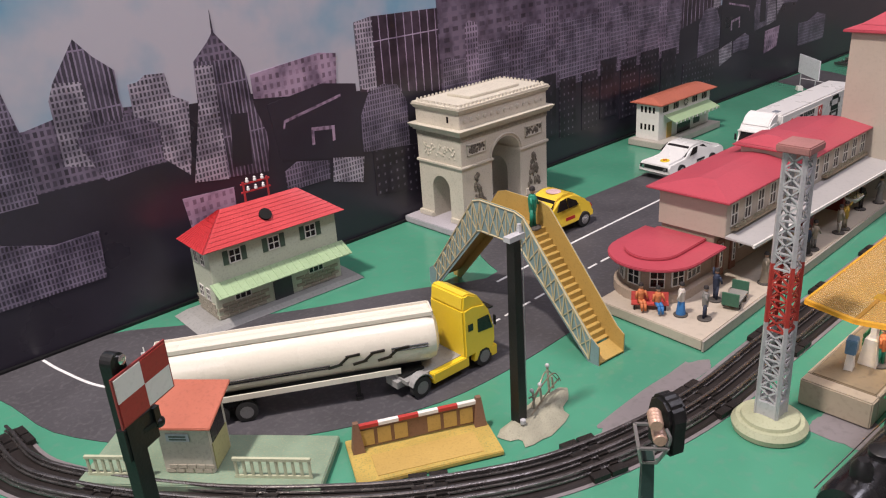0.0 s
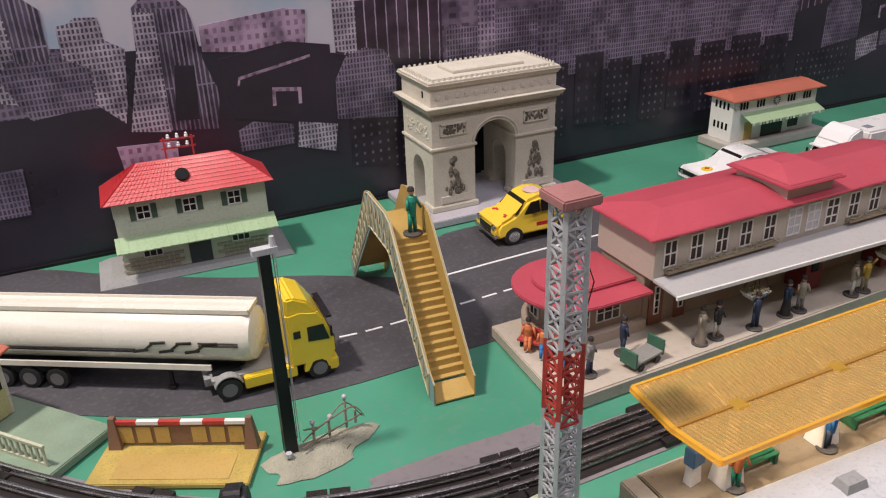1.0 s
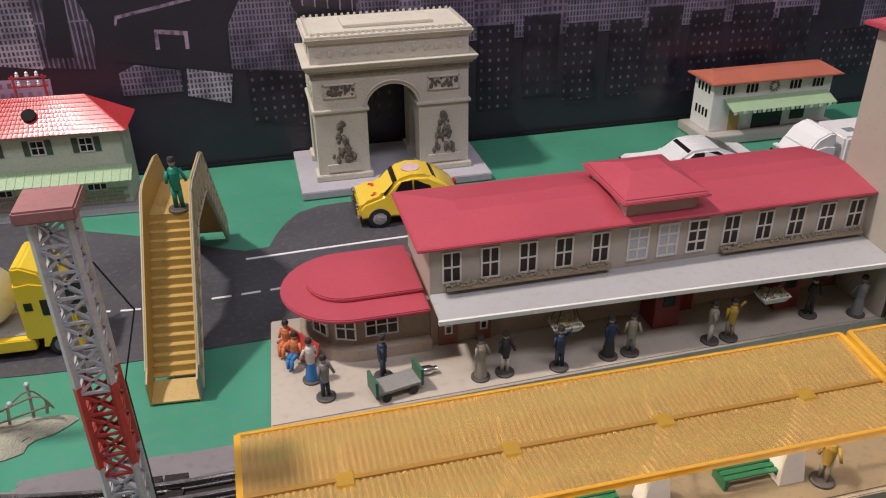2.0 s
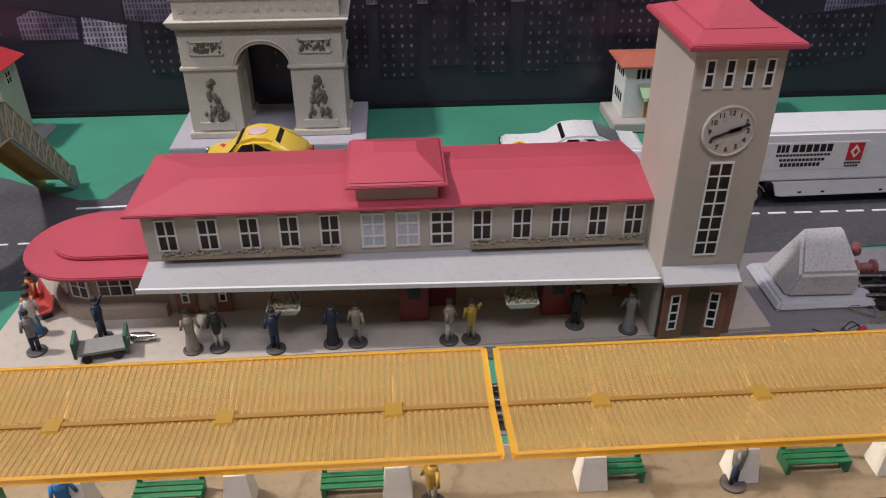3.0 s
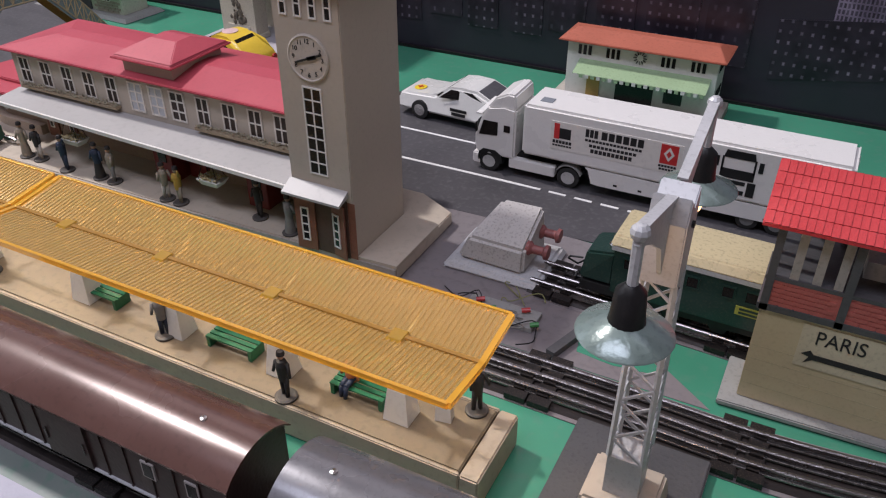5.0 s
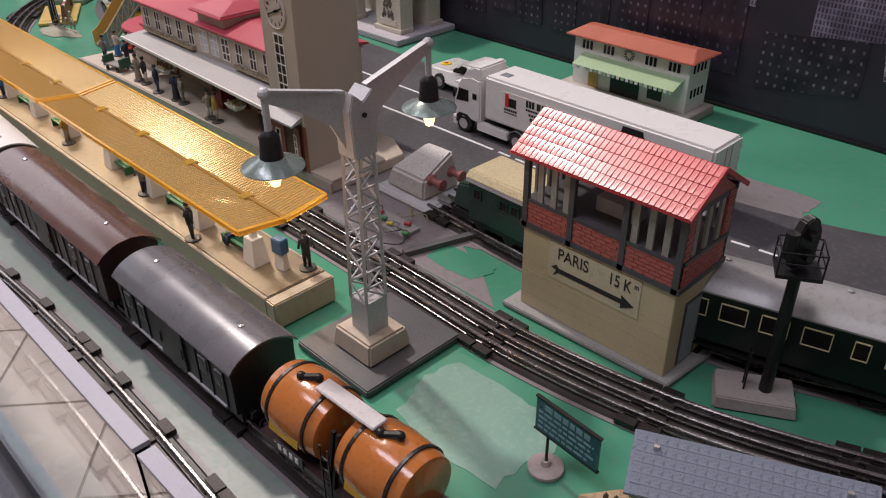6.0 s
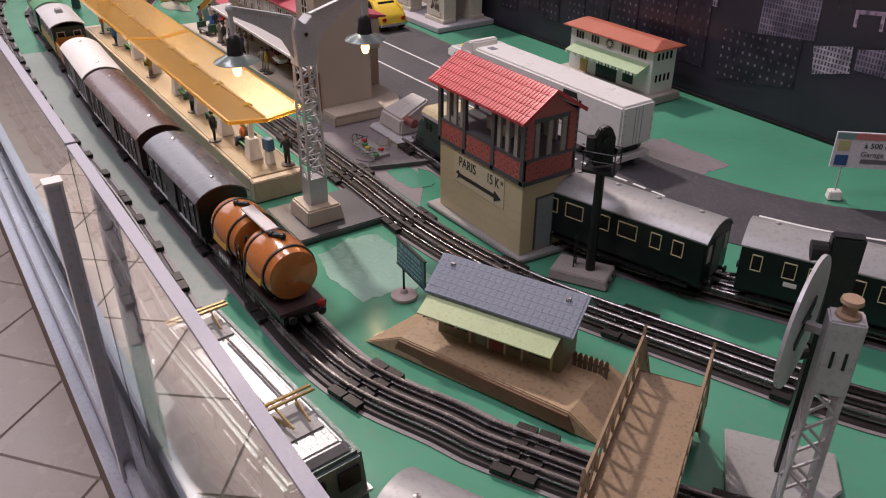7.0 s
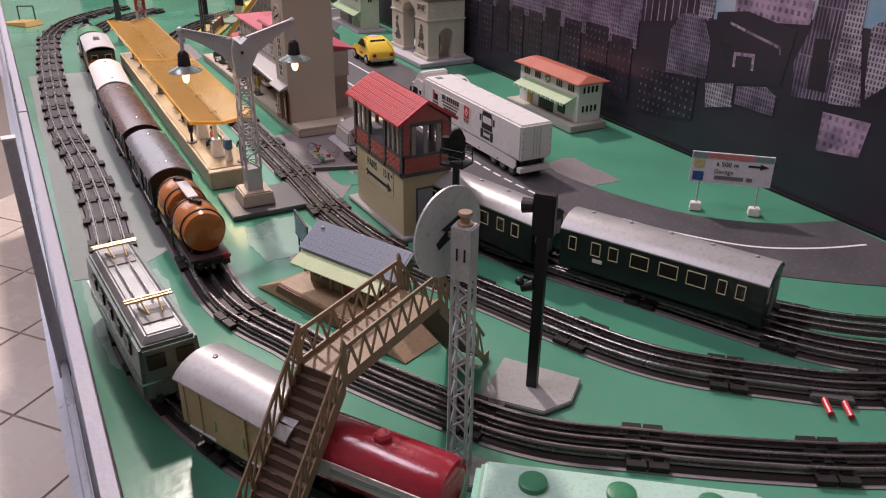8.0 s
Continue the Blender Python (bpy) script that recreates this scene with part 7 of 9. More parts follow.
def lamp_signal():
    t = thing("lamp_signal", "dark lamp signal with bare coils seen from behind", "signal", 0.398, 0.250, 0, 40)
    dull = mat("dull_bracket_metal", (0.24, 0.23, 0.23), 0.4, 0.5, var=0.3)
    part("post", Build().frustum(-0.0075, 0.0075, -0.006, 0.006, 0.001, -0.005, 0.005, -0.004, 0.004, 0.120), mat("dark_green_post", (0.03, 0.06, 0.055), 0.4, 0.2), t)
    b = Build()
    low, high = [(-0.006, -0.005, 0.118), (0.006, -0.005, 0.118), (0.006, 0.005, 0.118), (-0.006, 0.005, 0.118)], [(-0.014, -0.011, 0.136), (0.014, -0.011, 0.136), (0.014, 0.008, 0.136), (-0.014, 0.008, 0.136)]
    for k in range(4):
        b.bar(low[k], high[k], 0.0022, 0.0016).bar(high[k], high[(k + 1) % 4], 0.0022, 0.0016)
    part("bracket", b.box(-0.006, 0.006, -0.005, 0.005, 0.117, 0.119), dull, t, "open grey metal bracket")
    part("shield", Build().prism([(-0.013, 0.122), (0.013, 0.122), (0.014, 0.150), (0.011, 0.160), (0.004, 0.165), (-0.004, 0.165), (-0.011, 0.160), (-0.014, 0.150)], "y", 0.008, 0.022), black_metal, t, "black hooded lamp housing", bevel=0.0025, m=pose(0, 0, 0, 0, 0, -150))
    copper = mat("tan_wound_coil", (0.50, 0.33, 0.25), 0.35, 0.3)
    for z, y in ((0.154, -0.003), (0.142, -0.006)):
        part("coil", Build().lathe([(0.0040, -0.012), (0.0050, -0.010), (0.0042, -0.008), (0.0050, -0.006), (0.0042, -0.004), (0.0050, -0.002), (0.0042, 0.0), (0.0050, 0.002), (0.0042, 0.004)], (-0.002, y, z), 16, "x"), copper, t, "tan wound coil", smooth=True)
    for k, pts in enumerate(([(0.010, -0.012, 0.130), (0.017, -0.012, 0.142), (0.014, -0.010, 0.150), (0.004, -0.010, 0.149)], [(-0.012, -0.011, 0.136), (-0.016, -0.012, 0.146), (-0.012, -0.008, 0.154)])):
        part("wire_loop", Build().tube([tuple(p) for p in curve(pts, 0.003)], 0.0012, 6), dull, t)


lamp_signal()


# ---- rolling stock ----
def underframe(t, L, W, axles, bogie=False):
    part("underframe", Build().box(-L / 2 + 0.002, L / 2 - 0.002, -W / 2 + 0.006, W / 2 - 0.006, 0.021, 0.027).box(-L / 2, L / 2, -W / 2 + 0.003, -W / 2 + 0.006, 0.020, 0.029).box(-L / 2, L / 2, W / 2 - 0.006, W / 2 - 0.003, 0.020, 0.029), black_metal, t)
    for x in axles:
        for sy in (-1, 1):
            part("wheel", Build().lathe([(0.0098, -0.002), (0.0098, 0.0006), (0.011, 0.0008), (0.011, 0.002), (0.004, 0.0022)], (0, 0, 0), 18, "y"), rail_steel, t, m=pose(x, sy * 0.0165, 0.0220, 0, 0, 0 if sy < 0 else 180))
            part("axle_guard", Build().prism([(x - 0.011, 0.024), (x - 0.005, 0.013), (x + 0.005, 0.013), (x + 0.011, 0.024)], "y", sy * (W / 2 - 0.006) - 0.001, sy * (W / 2 - 0.006) + 0.001), black_metal, t)
    for sx in (-1, 1):
        for sy in (-1, 1):
            part("buffer", Build().lathe([(0.0018, 0), (0.0018, 0.005), (0.0042, 0.005), (0.0040, 0.0065), (1e-5, 0.007)], (0, 0, 0), 12, "x"), black_metal, t, m=pose(sx * L / 2, sy * W * 0.30, 0.026, 0, 0, 0 if sx > 0 else 180))
        part("coupling", Build().bar((sx * L / 2, 0, 0.023), (sx * (L / 2 + 0.009), 0, 0.021), 0.004, 0.002), black_metal, t)


def arched_roof(L, W, z0, rise, thick=0.0016, over=0.0025, n=12):
    a = [(-(W / 2 + over) + (W + 2 * over) * i / n, z0 + rise * (1 - (2 * i / n - 1) ** 2) ** 0.85) for i in range(n + 1)]
    return Build().prism(a + [(y, z - thick) for y, z in reversed(a)], "x", -L / 2 - over, L / 2 + over)


def van(where, x, L, body, roof, label, doors=True, trim=None, W=0.056, eave=0.071, vents=False):
    px, py, rz = place_on(where, x)
    t = thing("goods_van", label, "wagon", px, py, 0.0008, rz, "goods train")
    underframe(t, L, W, (-L * 0.32, L * 0.32))
    shell = part("body", Build().box(-L / 2, L / 2, -W / 2, W / 2, 0.028, eave), body, t, bevel=0.0008)
    n = 12
    a = [(-W / 2 + W * i / n, eave - 0.0012 + 0.0125 * (1 - (2 * i / n - 1) ** 2) ** 0.85) for i in range(n + 1)]
    part("end_arch", Build().prism(a, "x", -L / 2, -L / 2 + 0.0015), body, t)
    part("end_arch", Build().prism(a, "x", L / 2 - 0.0015, L / 2), body, t)
    part("roof", arched_roof(L, W, eave, 0.0135), roof, t, "smooth arched roof", smooth=True)
    for sy in (-1, 1):
        ys = sy * W / 2
        if doors:
            d = part("sliding_door", Build().box(-0.020, 0.020, min(ys, ys + sy * 0.0018), max(ys, ys + sy * 0.0018), 0.029, eave - 0.003), body, t)
            for xx in (-0.017, 0.017):
                part("door_handle", Build().cyl((xx, ys + sy * 0.0024, 0.042), (xx, ys + sy * 0.0024, 0.052), 0.0006, n=6), chrome, d)
            part("door_rail", Build().box(-L * 0.42, L * 0.42, min(ys, ys + sy * 0.0016), max(ys, ys + sy * 0.0016), 0.0285, 0.0300), grey_metal, t)
        if trim is not None:
            for xx in (-L * 0.40, -L * 0.27, L * 0.27, L * 0.40):
                w = part("window_frame", Build().box(-0.0052, 0.0052, min(ys, ys + sy * 0.0012), max(ys, ys + sy * 0.0012), 0.048, 0.062), trim, t, m=pose(xx, 0, 0))
                part("pane", Build().box(-0.0038, 0.0038, min(ys, ys + sy * 0.0016), max(ys, ys + sy * 0.0016), 0.0495, 0.0605), dark_pane, w)
        for k in range(int(L / 0.02)):
            xx = -L / 2 + 0.008 + 0.02 * k
            if abs(xx) > 0.024 or not doors:
                part("rib", Build().box(xx - 0.0007, xx + 0.0007, min(ys, ys + sy * 0.0009), max(ys, ys + sy * 0.0009), 0.030, eave - 0.001), body, t)
    for xx in (-L * 0.36, L * 0.36):
        part("roof_rivet", Build().lathe([(0.0026, 0), (0.0022, 0.0012), (1e-5, 0.0018)], (0, 0, 0), 10), chrome, t, m=pose(xx, 0.0, eave + 0.0132))
    return t


pale_trim = mat("pale_window_trim", (0.42, 0.38, 0.36), 0.45)
van(TRACK_T, 1.592, 0.180, black_tin, grey_roof, "black tinplate van with a grey arched roof", trim=mat("grey_trim", (0.22, 0.23, 0.23), 0.45))
van(TRACK_T, 1.338, 0.270, mat("dark_brown_tinplate", (0.045, 0.024, 0.022), 0.35, 0.1), brown_roof, "dark brown van with a glossy brown arched roof", trim=pale_trim)
van(TRACK_T, 1.092, 0.186, mat("grey_van_tinplate", (0.16, 0.15, 0.15), 0.4), white_paint, "grey goods van with a white arched roof")


def barrel_wagon():
    px, py, rz = place_on(TRACK_T, 1.788)
    t = thing("barrel_wagon", "flat wagon carrying two varnished orange wooden barrels", "wagon", px, py, 0.0008, rz + 2, "goods train")
    underframe(t, 0.165, 0.050, (-0.052, 0.052))
    part("deck", Build().box(-0.080, 0.080, -0.024, 0.024, 0.027, 0.031), mat("dark_brown_deck", (0.05, 0.028, 0.028), 0.4), t, "dark brown deck")
    for x in (-0.043, 0.037):
        b = part("barrel", Build().lathe([(1e-5, -0.030), (0.0225, -0.030), (0.0245, -0.029), (0.0272, -0.015), (0.0282, 0.0), (0.0272, 0.015), (0.0245, 0.029), (0.0225, 0.030), (1e-5, 0.030)], (0, 0, 0), 36, "x"), barrel_mat, t, "varnished orange wooden barrel", smooth=True, m=pose(x, 0, 0.0585))
        for h in (-0.0195, 0.0195):
            part("hoop", Build().lathe([(0.0266, h - 0.0013), (0.0274, h - 0.0013), (0.0274, h + 0.0013), (0.0266, h + 0.0013)], (0, 0, 0), 36, "x"), black_metal, b)
        part("bung", Build().cyl((-0.006, -0.003, 0.0275), (0.006, 0.003, 0.031), 0.0028, n=8).ball((-0.006, -0.003, 0.029), 0.0034).ball((0.006, 0.003, 0.030), 0.0034), black_metal, b)
        part("label", Build().box(-0.016, 0.016, -0.0275, -0.0266, -0.014, 0.002), mat("yellow_barrel_label", (0.55, 0.32, 0.04), 0.35), b, "yellow paper label", m=pose(0, 0.0012, 0, -12, 0, 0))
    part("plank", Build().box(-0.030, 0.028, -0.0065, 0.0065, 0.0885, 0.091), mat("pale_grey_plank", (0.52, 0.50, 0.50), 0.4), t, "pale grey plank laid over the barrels", bevel=0.0006)
    for x in (-0.003, 0.002):
        for sy in (-1, 1):
            part("stay", Build().bar((x, sy * 0.022, 0.031), (x, sy * 0.014, 0.074), 0.0026, 0.003), black_metal, t)
    part("ladder", Build().bar((-0.004, -0.026, 0.014), (-0.004, -0.026, 0.070), 0.001).bar((0.004, -0.026, 0.014), (0.004, -0.026, 0.070), 0.001).bar((-0.004, -0.026, 0.050), (0.004, -0.026, 0.050), 0.001).bar((-0.004, -0.026, 0.060), (0.004, -0.026, 0.060), 0.001).bar((-0.004, -0.026, 0.040), (0.004, -0.026, 0.040), 0.001), black_metal, t)
    part("number_plate", Build().box(-0.058, -0.028, -0.0258, -0.0248, 0.029, 0.038), dark_grey, t)
    for k in range(4):
        part("plate_bar", Build().box(-0.055 + 0.0065 * k, -0.0515 + 0.0065 * k, -0.0262, -0.0257, 0.031, 0.036), white_paint, t)
    part("end_lamp", Build().cyl((0.080, 0.018, 0.030), (0.084, 0.018, 0.030), 0.004, n=12), mat("red_lamp_lens", (0.4, 0.02, 0.02), 0.2), t)


barrel_wagon()


def open_wagon():
    px, py, rz = place_on(TRACK_T, 0.928)
    w = mat("orange_brown_wagon_boards", (0.34, 0.15, 0.035), 0.45, var=0.25)
    t = thing("open_wagon", "orange-brown open goods wagon", "wagon", px, py, 0.0008, rz, "goods train")
    underframe(t, 0.098, 0.052, (-0.03, 0.03))
    part("floor", Build().box(-0.049, 0.049, -0.026, 0.026, 0.028, 0.031), w, t)
    for sy in (-1, 1):
        part("side_board", Build().box(-0.049, 0.049, min(sy * 0.024, sy * 0.0262), max(sy * 0.024, sy * 0.0262), 0.031, 0.052), w, t)
    for sx in (-1, 1):
        part("end_board", Build().box(min(sx * 0.047, sx * 0.049), max(sx * 0.047, sx * 0.049), -0.0238, 0.0238, 0.031, 0.058), w, t)


open_wagon()


def rail_motor():
    px, py, rz = place_on(TRACK_T, 0.792)
    t = thing("rail_motor", "dark green motor coach with a pale roof and roof vent", "locomotive", px, py, 0.0008, rz, "goods train")
    underframe(t, 0.156, 0.056, (-0.045, 0.045))
    part("body", Build().box(-0.078, 0.078, -0.028, 0.028, 0.028, 0.074), loco_green, t, bevel=0.001)
    part("lower_band", Build().box(-0.0788, 0.0788, -0.0288, 0.0288, 0.030, 0.046), ochre, t, "ochre lower band", bevel=0.0006)
    part("roof", arched_roof(0.156, 0.056, 0.075, 0.009), mat("pale_grey_loco_roof", (0.50, 0.50, 0.50), 0.4), t, "pale grey arched roof", smooth=True)
    part("roof_vent", Build().frustum(-0.010, 0.010, -0.007, 0.007, 0.0825, -0.008, 0.008, -0.005, 0.005, 0.090), slab_grey, t)
    for sy in (-1, 1):
        window(t, pose(0.0789, sy * 0.014, 0.052, 0, 0, 90), 0.014, 0.014, 1, 1, pale_trim, dark_pane)
        for xx in (-0.045, -0.015, 0.015, 0.045):
            window(t, pose(xx, sy * 0.0282, 0.052, 0, 0, 0 if sy < 0 else 180), 0.018, 0.014, 1, 1, pale_trim, dark_pane)
    px, py, rz = place_on(TRACK_T, 0.608)
    s = thing("steam_locomotive", "black tank locomotive with a dark green cab roof", "locomotive", px, py, 0.0008, rz, "goods train")
    underframe(s, 0.200, 0.052, (-0.06, -0.02, 0.02, 0.06))
    part("boiler", Build().lathe([(1e-5, -0.098), (0.020, -0.096), (0.022, -0.090), (0.022, 0.036), (0.020, 0.040)], (0, 0, 0.050), 26, "x"), mat("black_glossy_boiler", (0.012, 0.012, 0.013), 0.25, 0.3, coat=0.5), s, "glossy black boiler", smooth=True)
    for x, r, h in ((-0.072, 0.008, 0.016), (-0.036, 0.010, 0.008), (0.0, 0.012, 0.007)):
        part("dome", Build().lathe([(r, 0.068), (r, 0.070 + h * 0.6), (r * 0.5, 0.070 + h), (1e-5, 0.070 + h)], (x, 0, 0), 18), black_metal, s, smooth=True)
    part("running_board", Build().box(-0.100, 0.040, -0.027, 0.027, 0.030, 0.0325), black_metal, s)
    part("cab", Build().box(0.040, 0.100, -0.027, 0.027, 0.030, 0.074), loco_green, s, bevel=0.001)
    part("cab_roof", arched_roof(0.062, 0.054, 0.074, 0.013), mat("mid_green_cab_roof", (0.045, 0.22, 0.09), 0.4), s, "green arched cab roof", smooth=True, m=pose(0.070, 0, 0))
    part("hand_rail", Build().tube([(-0.095, -0.0225, 0.060), (0.038, -0.0225, 0.060)], 0.0006).tube([(-0.095, 0.0225, 0.060), (0.038, 0.0225, 0.060)], 0.0006), chrome, s)


rail_motor()


def coach(x, L, label, lit_windows):
    px, py, rz = place_on(TRACK_B, x)
    t = thing("passenger_coach", label, "coach", px, py, 0.0008, rz, "passenger train")
    underframe(t, L, 0.056, (-L * 0.36, -L * 0.24, L * 0.24, L * 0.36))
    W, eave = 0.058, 0.074
    part("body", Build().box(-L / 2, L / 2, -W / 2, W / 2, 0.024, eave), coach_green, t, bevel=0.001)
    part("roof", arched_roof(L, W, eave - 0.001, 0.014, over=0.001), roof_silver, t, "silver-grey arched roof", smooth=True)
    n = 12
    a = [(-W / 2 + W * i / n, eave - 0.0022 + 0.0135 * (1 - (2 * i / n - 1) ** 2) ** 0.85) for i in range(n + 1)]
    part("end_arch", Build().prism(a, "x", -L / 2, -L / 2 + 0.0015), coach_green, t)
    part("end_arch", Build().prism(a, "x", L / 2 - 0.0015, L / 2), coach_green, t)
    yel = mat("yellow_window_trim", (0.74, 0.66, 0.40), 0.4)
    for sy in (-1, 1):
        for xx, w in lit_windows:
            ys = sy * W / 2
            b = Build()
            for q in ((-w / 2, w / 2, 0.0485, 0.0493), (-w / 2, w / 2, 0.0647, 0.0655), (-w / 2, -w / 2 + 0.0008, 0.0485, 0.0655), (w / 2 - 0.0008, w / 2, 0.0485, 0.0655)):
                b.box(q[0], q[1], min(ys, ys + sy * 0.0011), max(ys, ys + sy * 0.0011), q[2], q[3])
            f = part("window_frame", b, yel, t, "pale yellow window frame", m=pose(xx, 0, 0))
            part("pane", Build().box(-w / 2 + 0.0005, w / 2 - 0.0005, min(ys, ys + sy * 0.0004), max(ys, ys + sy * 0.0004), 0.049, 0.065), dark_pane, f)
        part("class_plate", Build().box(-L * 0.32, -L * 0.27, min(sy * W / 2, sy * (W / 2 + 0.0008)), max(sy * W / 2, sy * (W / 2 + 0.0008)), 0.040, 0.0445), white_paint, t)
        part("step_board", Build().box(-L * 0.45, L * 0.45, min(sy * 0.026, sy * 0.031), max(sy * 0.026, sy * 0.031), 0.0185, 0.020), black_metal, t)
    for k in range(5):
        part("roof_vent", Build().lathe([(0.003, 0), (0.0026, 0.0016), (1e-5, 0.0022)], (0, 0, 0), 10), roof_silver, t, m=pose(-L * 0.4 + L * 0.2 * k, 0.004, 0.0866))
    for sx in (-1, 1):
        part("end_door", Build().box(min(sx * L / 2, sx * (L / 2 + 0.0012)), max(sx * L / 2, sx * (L / 2 + 0.0012)), -0.009, 0.009, 0.028, 0.070), mat("grey_gangway", (0.12, 0.13, 0.13), 0.5), t)
        for sy in (-1, 1):
            part("end_window", Build().box(min(sx * L / 2, sx * (L / 2 + 0.0008)), max(sx * L / 2, sx * (L / 2 + 0.0008)), sy * 0.019 - 0.004, sy * 0.019 + 0.004, 0.048, 0.066), pale_trim, t)


coach(1.920, 0.236, "dark green passenger coach with yellow window frames", [(-0.095, 0.020), (-0.062, 0.022), (-0.030, 0.022), (0.002, 0.022), (0.034, 0.022), (0.066, 0.012), (0.090, 0.012)])
coach(2.152, 0.240, "dark green passenger coach with a silver roof", [(-0.104, 0.010), (-0.074, 0.012), (-0.052, 0.012), (-0.020, 0.022), (0.014, 0.022), (0.046, 0.022), (0.074, 0.010), (0.094, 0.010)])


def box_loco():
    t = thing("electric_locomotive", "worn dark green tin locomotive with a cream roof", "locomotive", 1.667, 0.470, 0.0008, -1, "passenger train")
    underframe(t, 0.200, 0.052, (-0.06, -0.02, 0.02, 0.06))
    part("bonnet", Build().hull([(-0.102, -0.022, 0.030), (-0.072, -0.022, 0.030), (-0.072, 0.022, 0.030), (-0.102, 0.022, 0.030)], [(-0.098, -0.018, 0.056), (-0.072, -0.020, 0.062), (-0.072, 0.020, 0.062), (-0.098, 0.018, 0.056)]), loco_green, t, "sloping green bonnet", bevel=0.002)
    part("body", Build().box(-0.072, 0.072, -0.0275, 0.0275, 0.028, 0.074), loco_green, t, "worn dark green body", bevel=0.001)
    part("bonnet", Build().box(0.072, 0.100, -0.021, 0.021, 0.030, 0.058), loco_green, t, bevel=0.002)
    part("roof", Build().hull([(-0.076, -0.030, 0.075), (0.076, -0.030, 0.075), (0.076, 0.030, 0.075), (-0.076, 0.030, 0.075)], [(-0.074, -0.024, 0.083), (0.074, -0.024, 0.083), (0.074, 0.024, 0.083), (-0.074, 0.024, 0.083)]), mat("worn_cream_roof", (0.52, 0.45, 0.27), 0.45, var=0.12, dirt=(0.10, 0.08, 0.05), dirt_amount=0.2), t, "cream roof with chipped paint", bevel=0.0015)
    part("gutter", Build().box(-0.074, 0.074, -0.0290, -0.0276, 0.071, 0.075).box(-0.074, 0.074, 0.0276, 0.0290, 0.071, 0.075), grey_metal, t)
    for xx in (-0.058, -0.022, -0.006, 0.022, 0.040, 0.060):
        for sy in (-1, 1):
            window(t, pose(xx, sy * 0.0277, 0.054, 0, 0, 0 if sy < 0 else 180), 0.011, 0.012, 1, 1, loco_green, dark_pane)
    part("number_plate", Build().box(0.030, 0.052, -0.0285, -0.0276, 0.042, 0.050), mat("yellow_number_plate", (0.35, 0.36, 0.06), 0.4), t)
    for z in (0.0435, 0.0470):
        part("plate_bar", Build().box(0.033, 0.049, -0.0289, -0.0284, z, z + 0.0018), loco_green, t)
    part("front_lamp", Build().lathe([(0.004, 0), (0.005, 0.004), (0.003, 0.007), (1e-5, 0.008)], (0, 0, 0), 14), chrome, t, m=pose(-0.077, -0.008, 0.060))
    part("hose", Build().tube([(-0.102, 0.004, 0.034), (-0.112, 0.006, 0.024), (-0.120, 0.002, 0.030), (-0.116, -0.006, 0.038), (-0.104, -0.006, 0.040)], 0.0009, 6), black_metal, t)


box_loco()


# ---- buffer stop ----
def buffer_stop():
    t = thing("buffer_stop", "chipped white cast block buffer stop with red buffers", "buffer stop", 1.482, 0.487, 0)
    chip = mat("chipped_white_casting", (0.50, 0.48, 0.46), 0.5, var=0.12, scale=32, dirt=(0.10, 0.085, 0.075), dirt_amount=0.22)
    part("foot", Build().hull([(-0.052, -0.040, 0.001), (0.050, -0.040, 0.001), (0.050, 0.040, 0.001), (-0.052, 0.040, 0.001)], [(-0.046, -0.034, 0.009), (0.044, -0.034, 0.009), (0.044, 0.034, 0.009), (-0.046, 0.034, 0.009)]), grey_metal, t, "grey cast foot", bevel=0.0025)
    part("block", Build().hull([(-0.040, -0.028, 0.009), (0.028, -0.030, 0.009), (0.028, 0.030, 0.009), (-0.040, 0.028, 0.009)], [(-0.030, -0.027, 0.034), (0.028, -0.028, 0.034), (0.028, 0.020, 0.058), (-0.012, 0.018, 0.058)]), chip, t, "chipped white block", bevel=0.003)
    rd = mat("dull_red_buffer", (0.26, 0.09, 0.085), 0.5)
    for sy in (-1, 1):
        part("buffer", Build().lathe([(0.007, 0), (0.007, 0.003), (0.0042, 0.006), (0.0042, 0.016), (0.0072, 0.018), (0.0066, 0.021), (1e-5, 0.022)], (0, 0, 0), 18, "x"), rd, t, "dull red buffer", smooth=True, m=pose(0.026, sy * 0.016, 0.032))


buffer_stop()


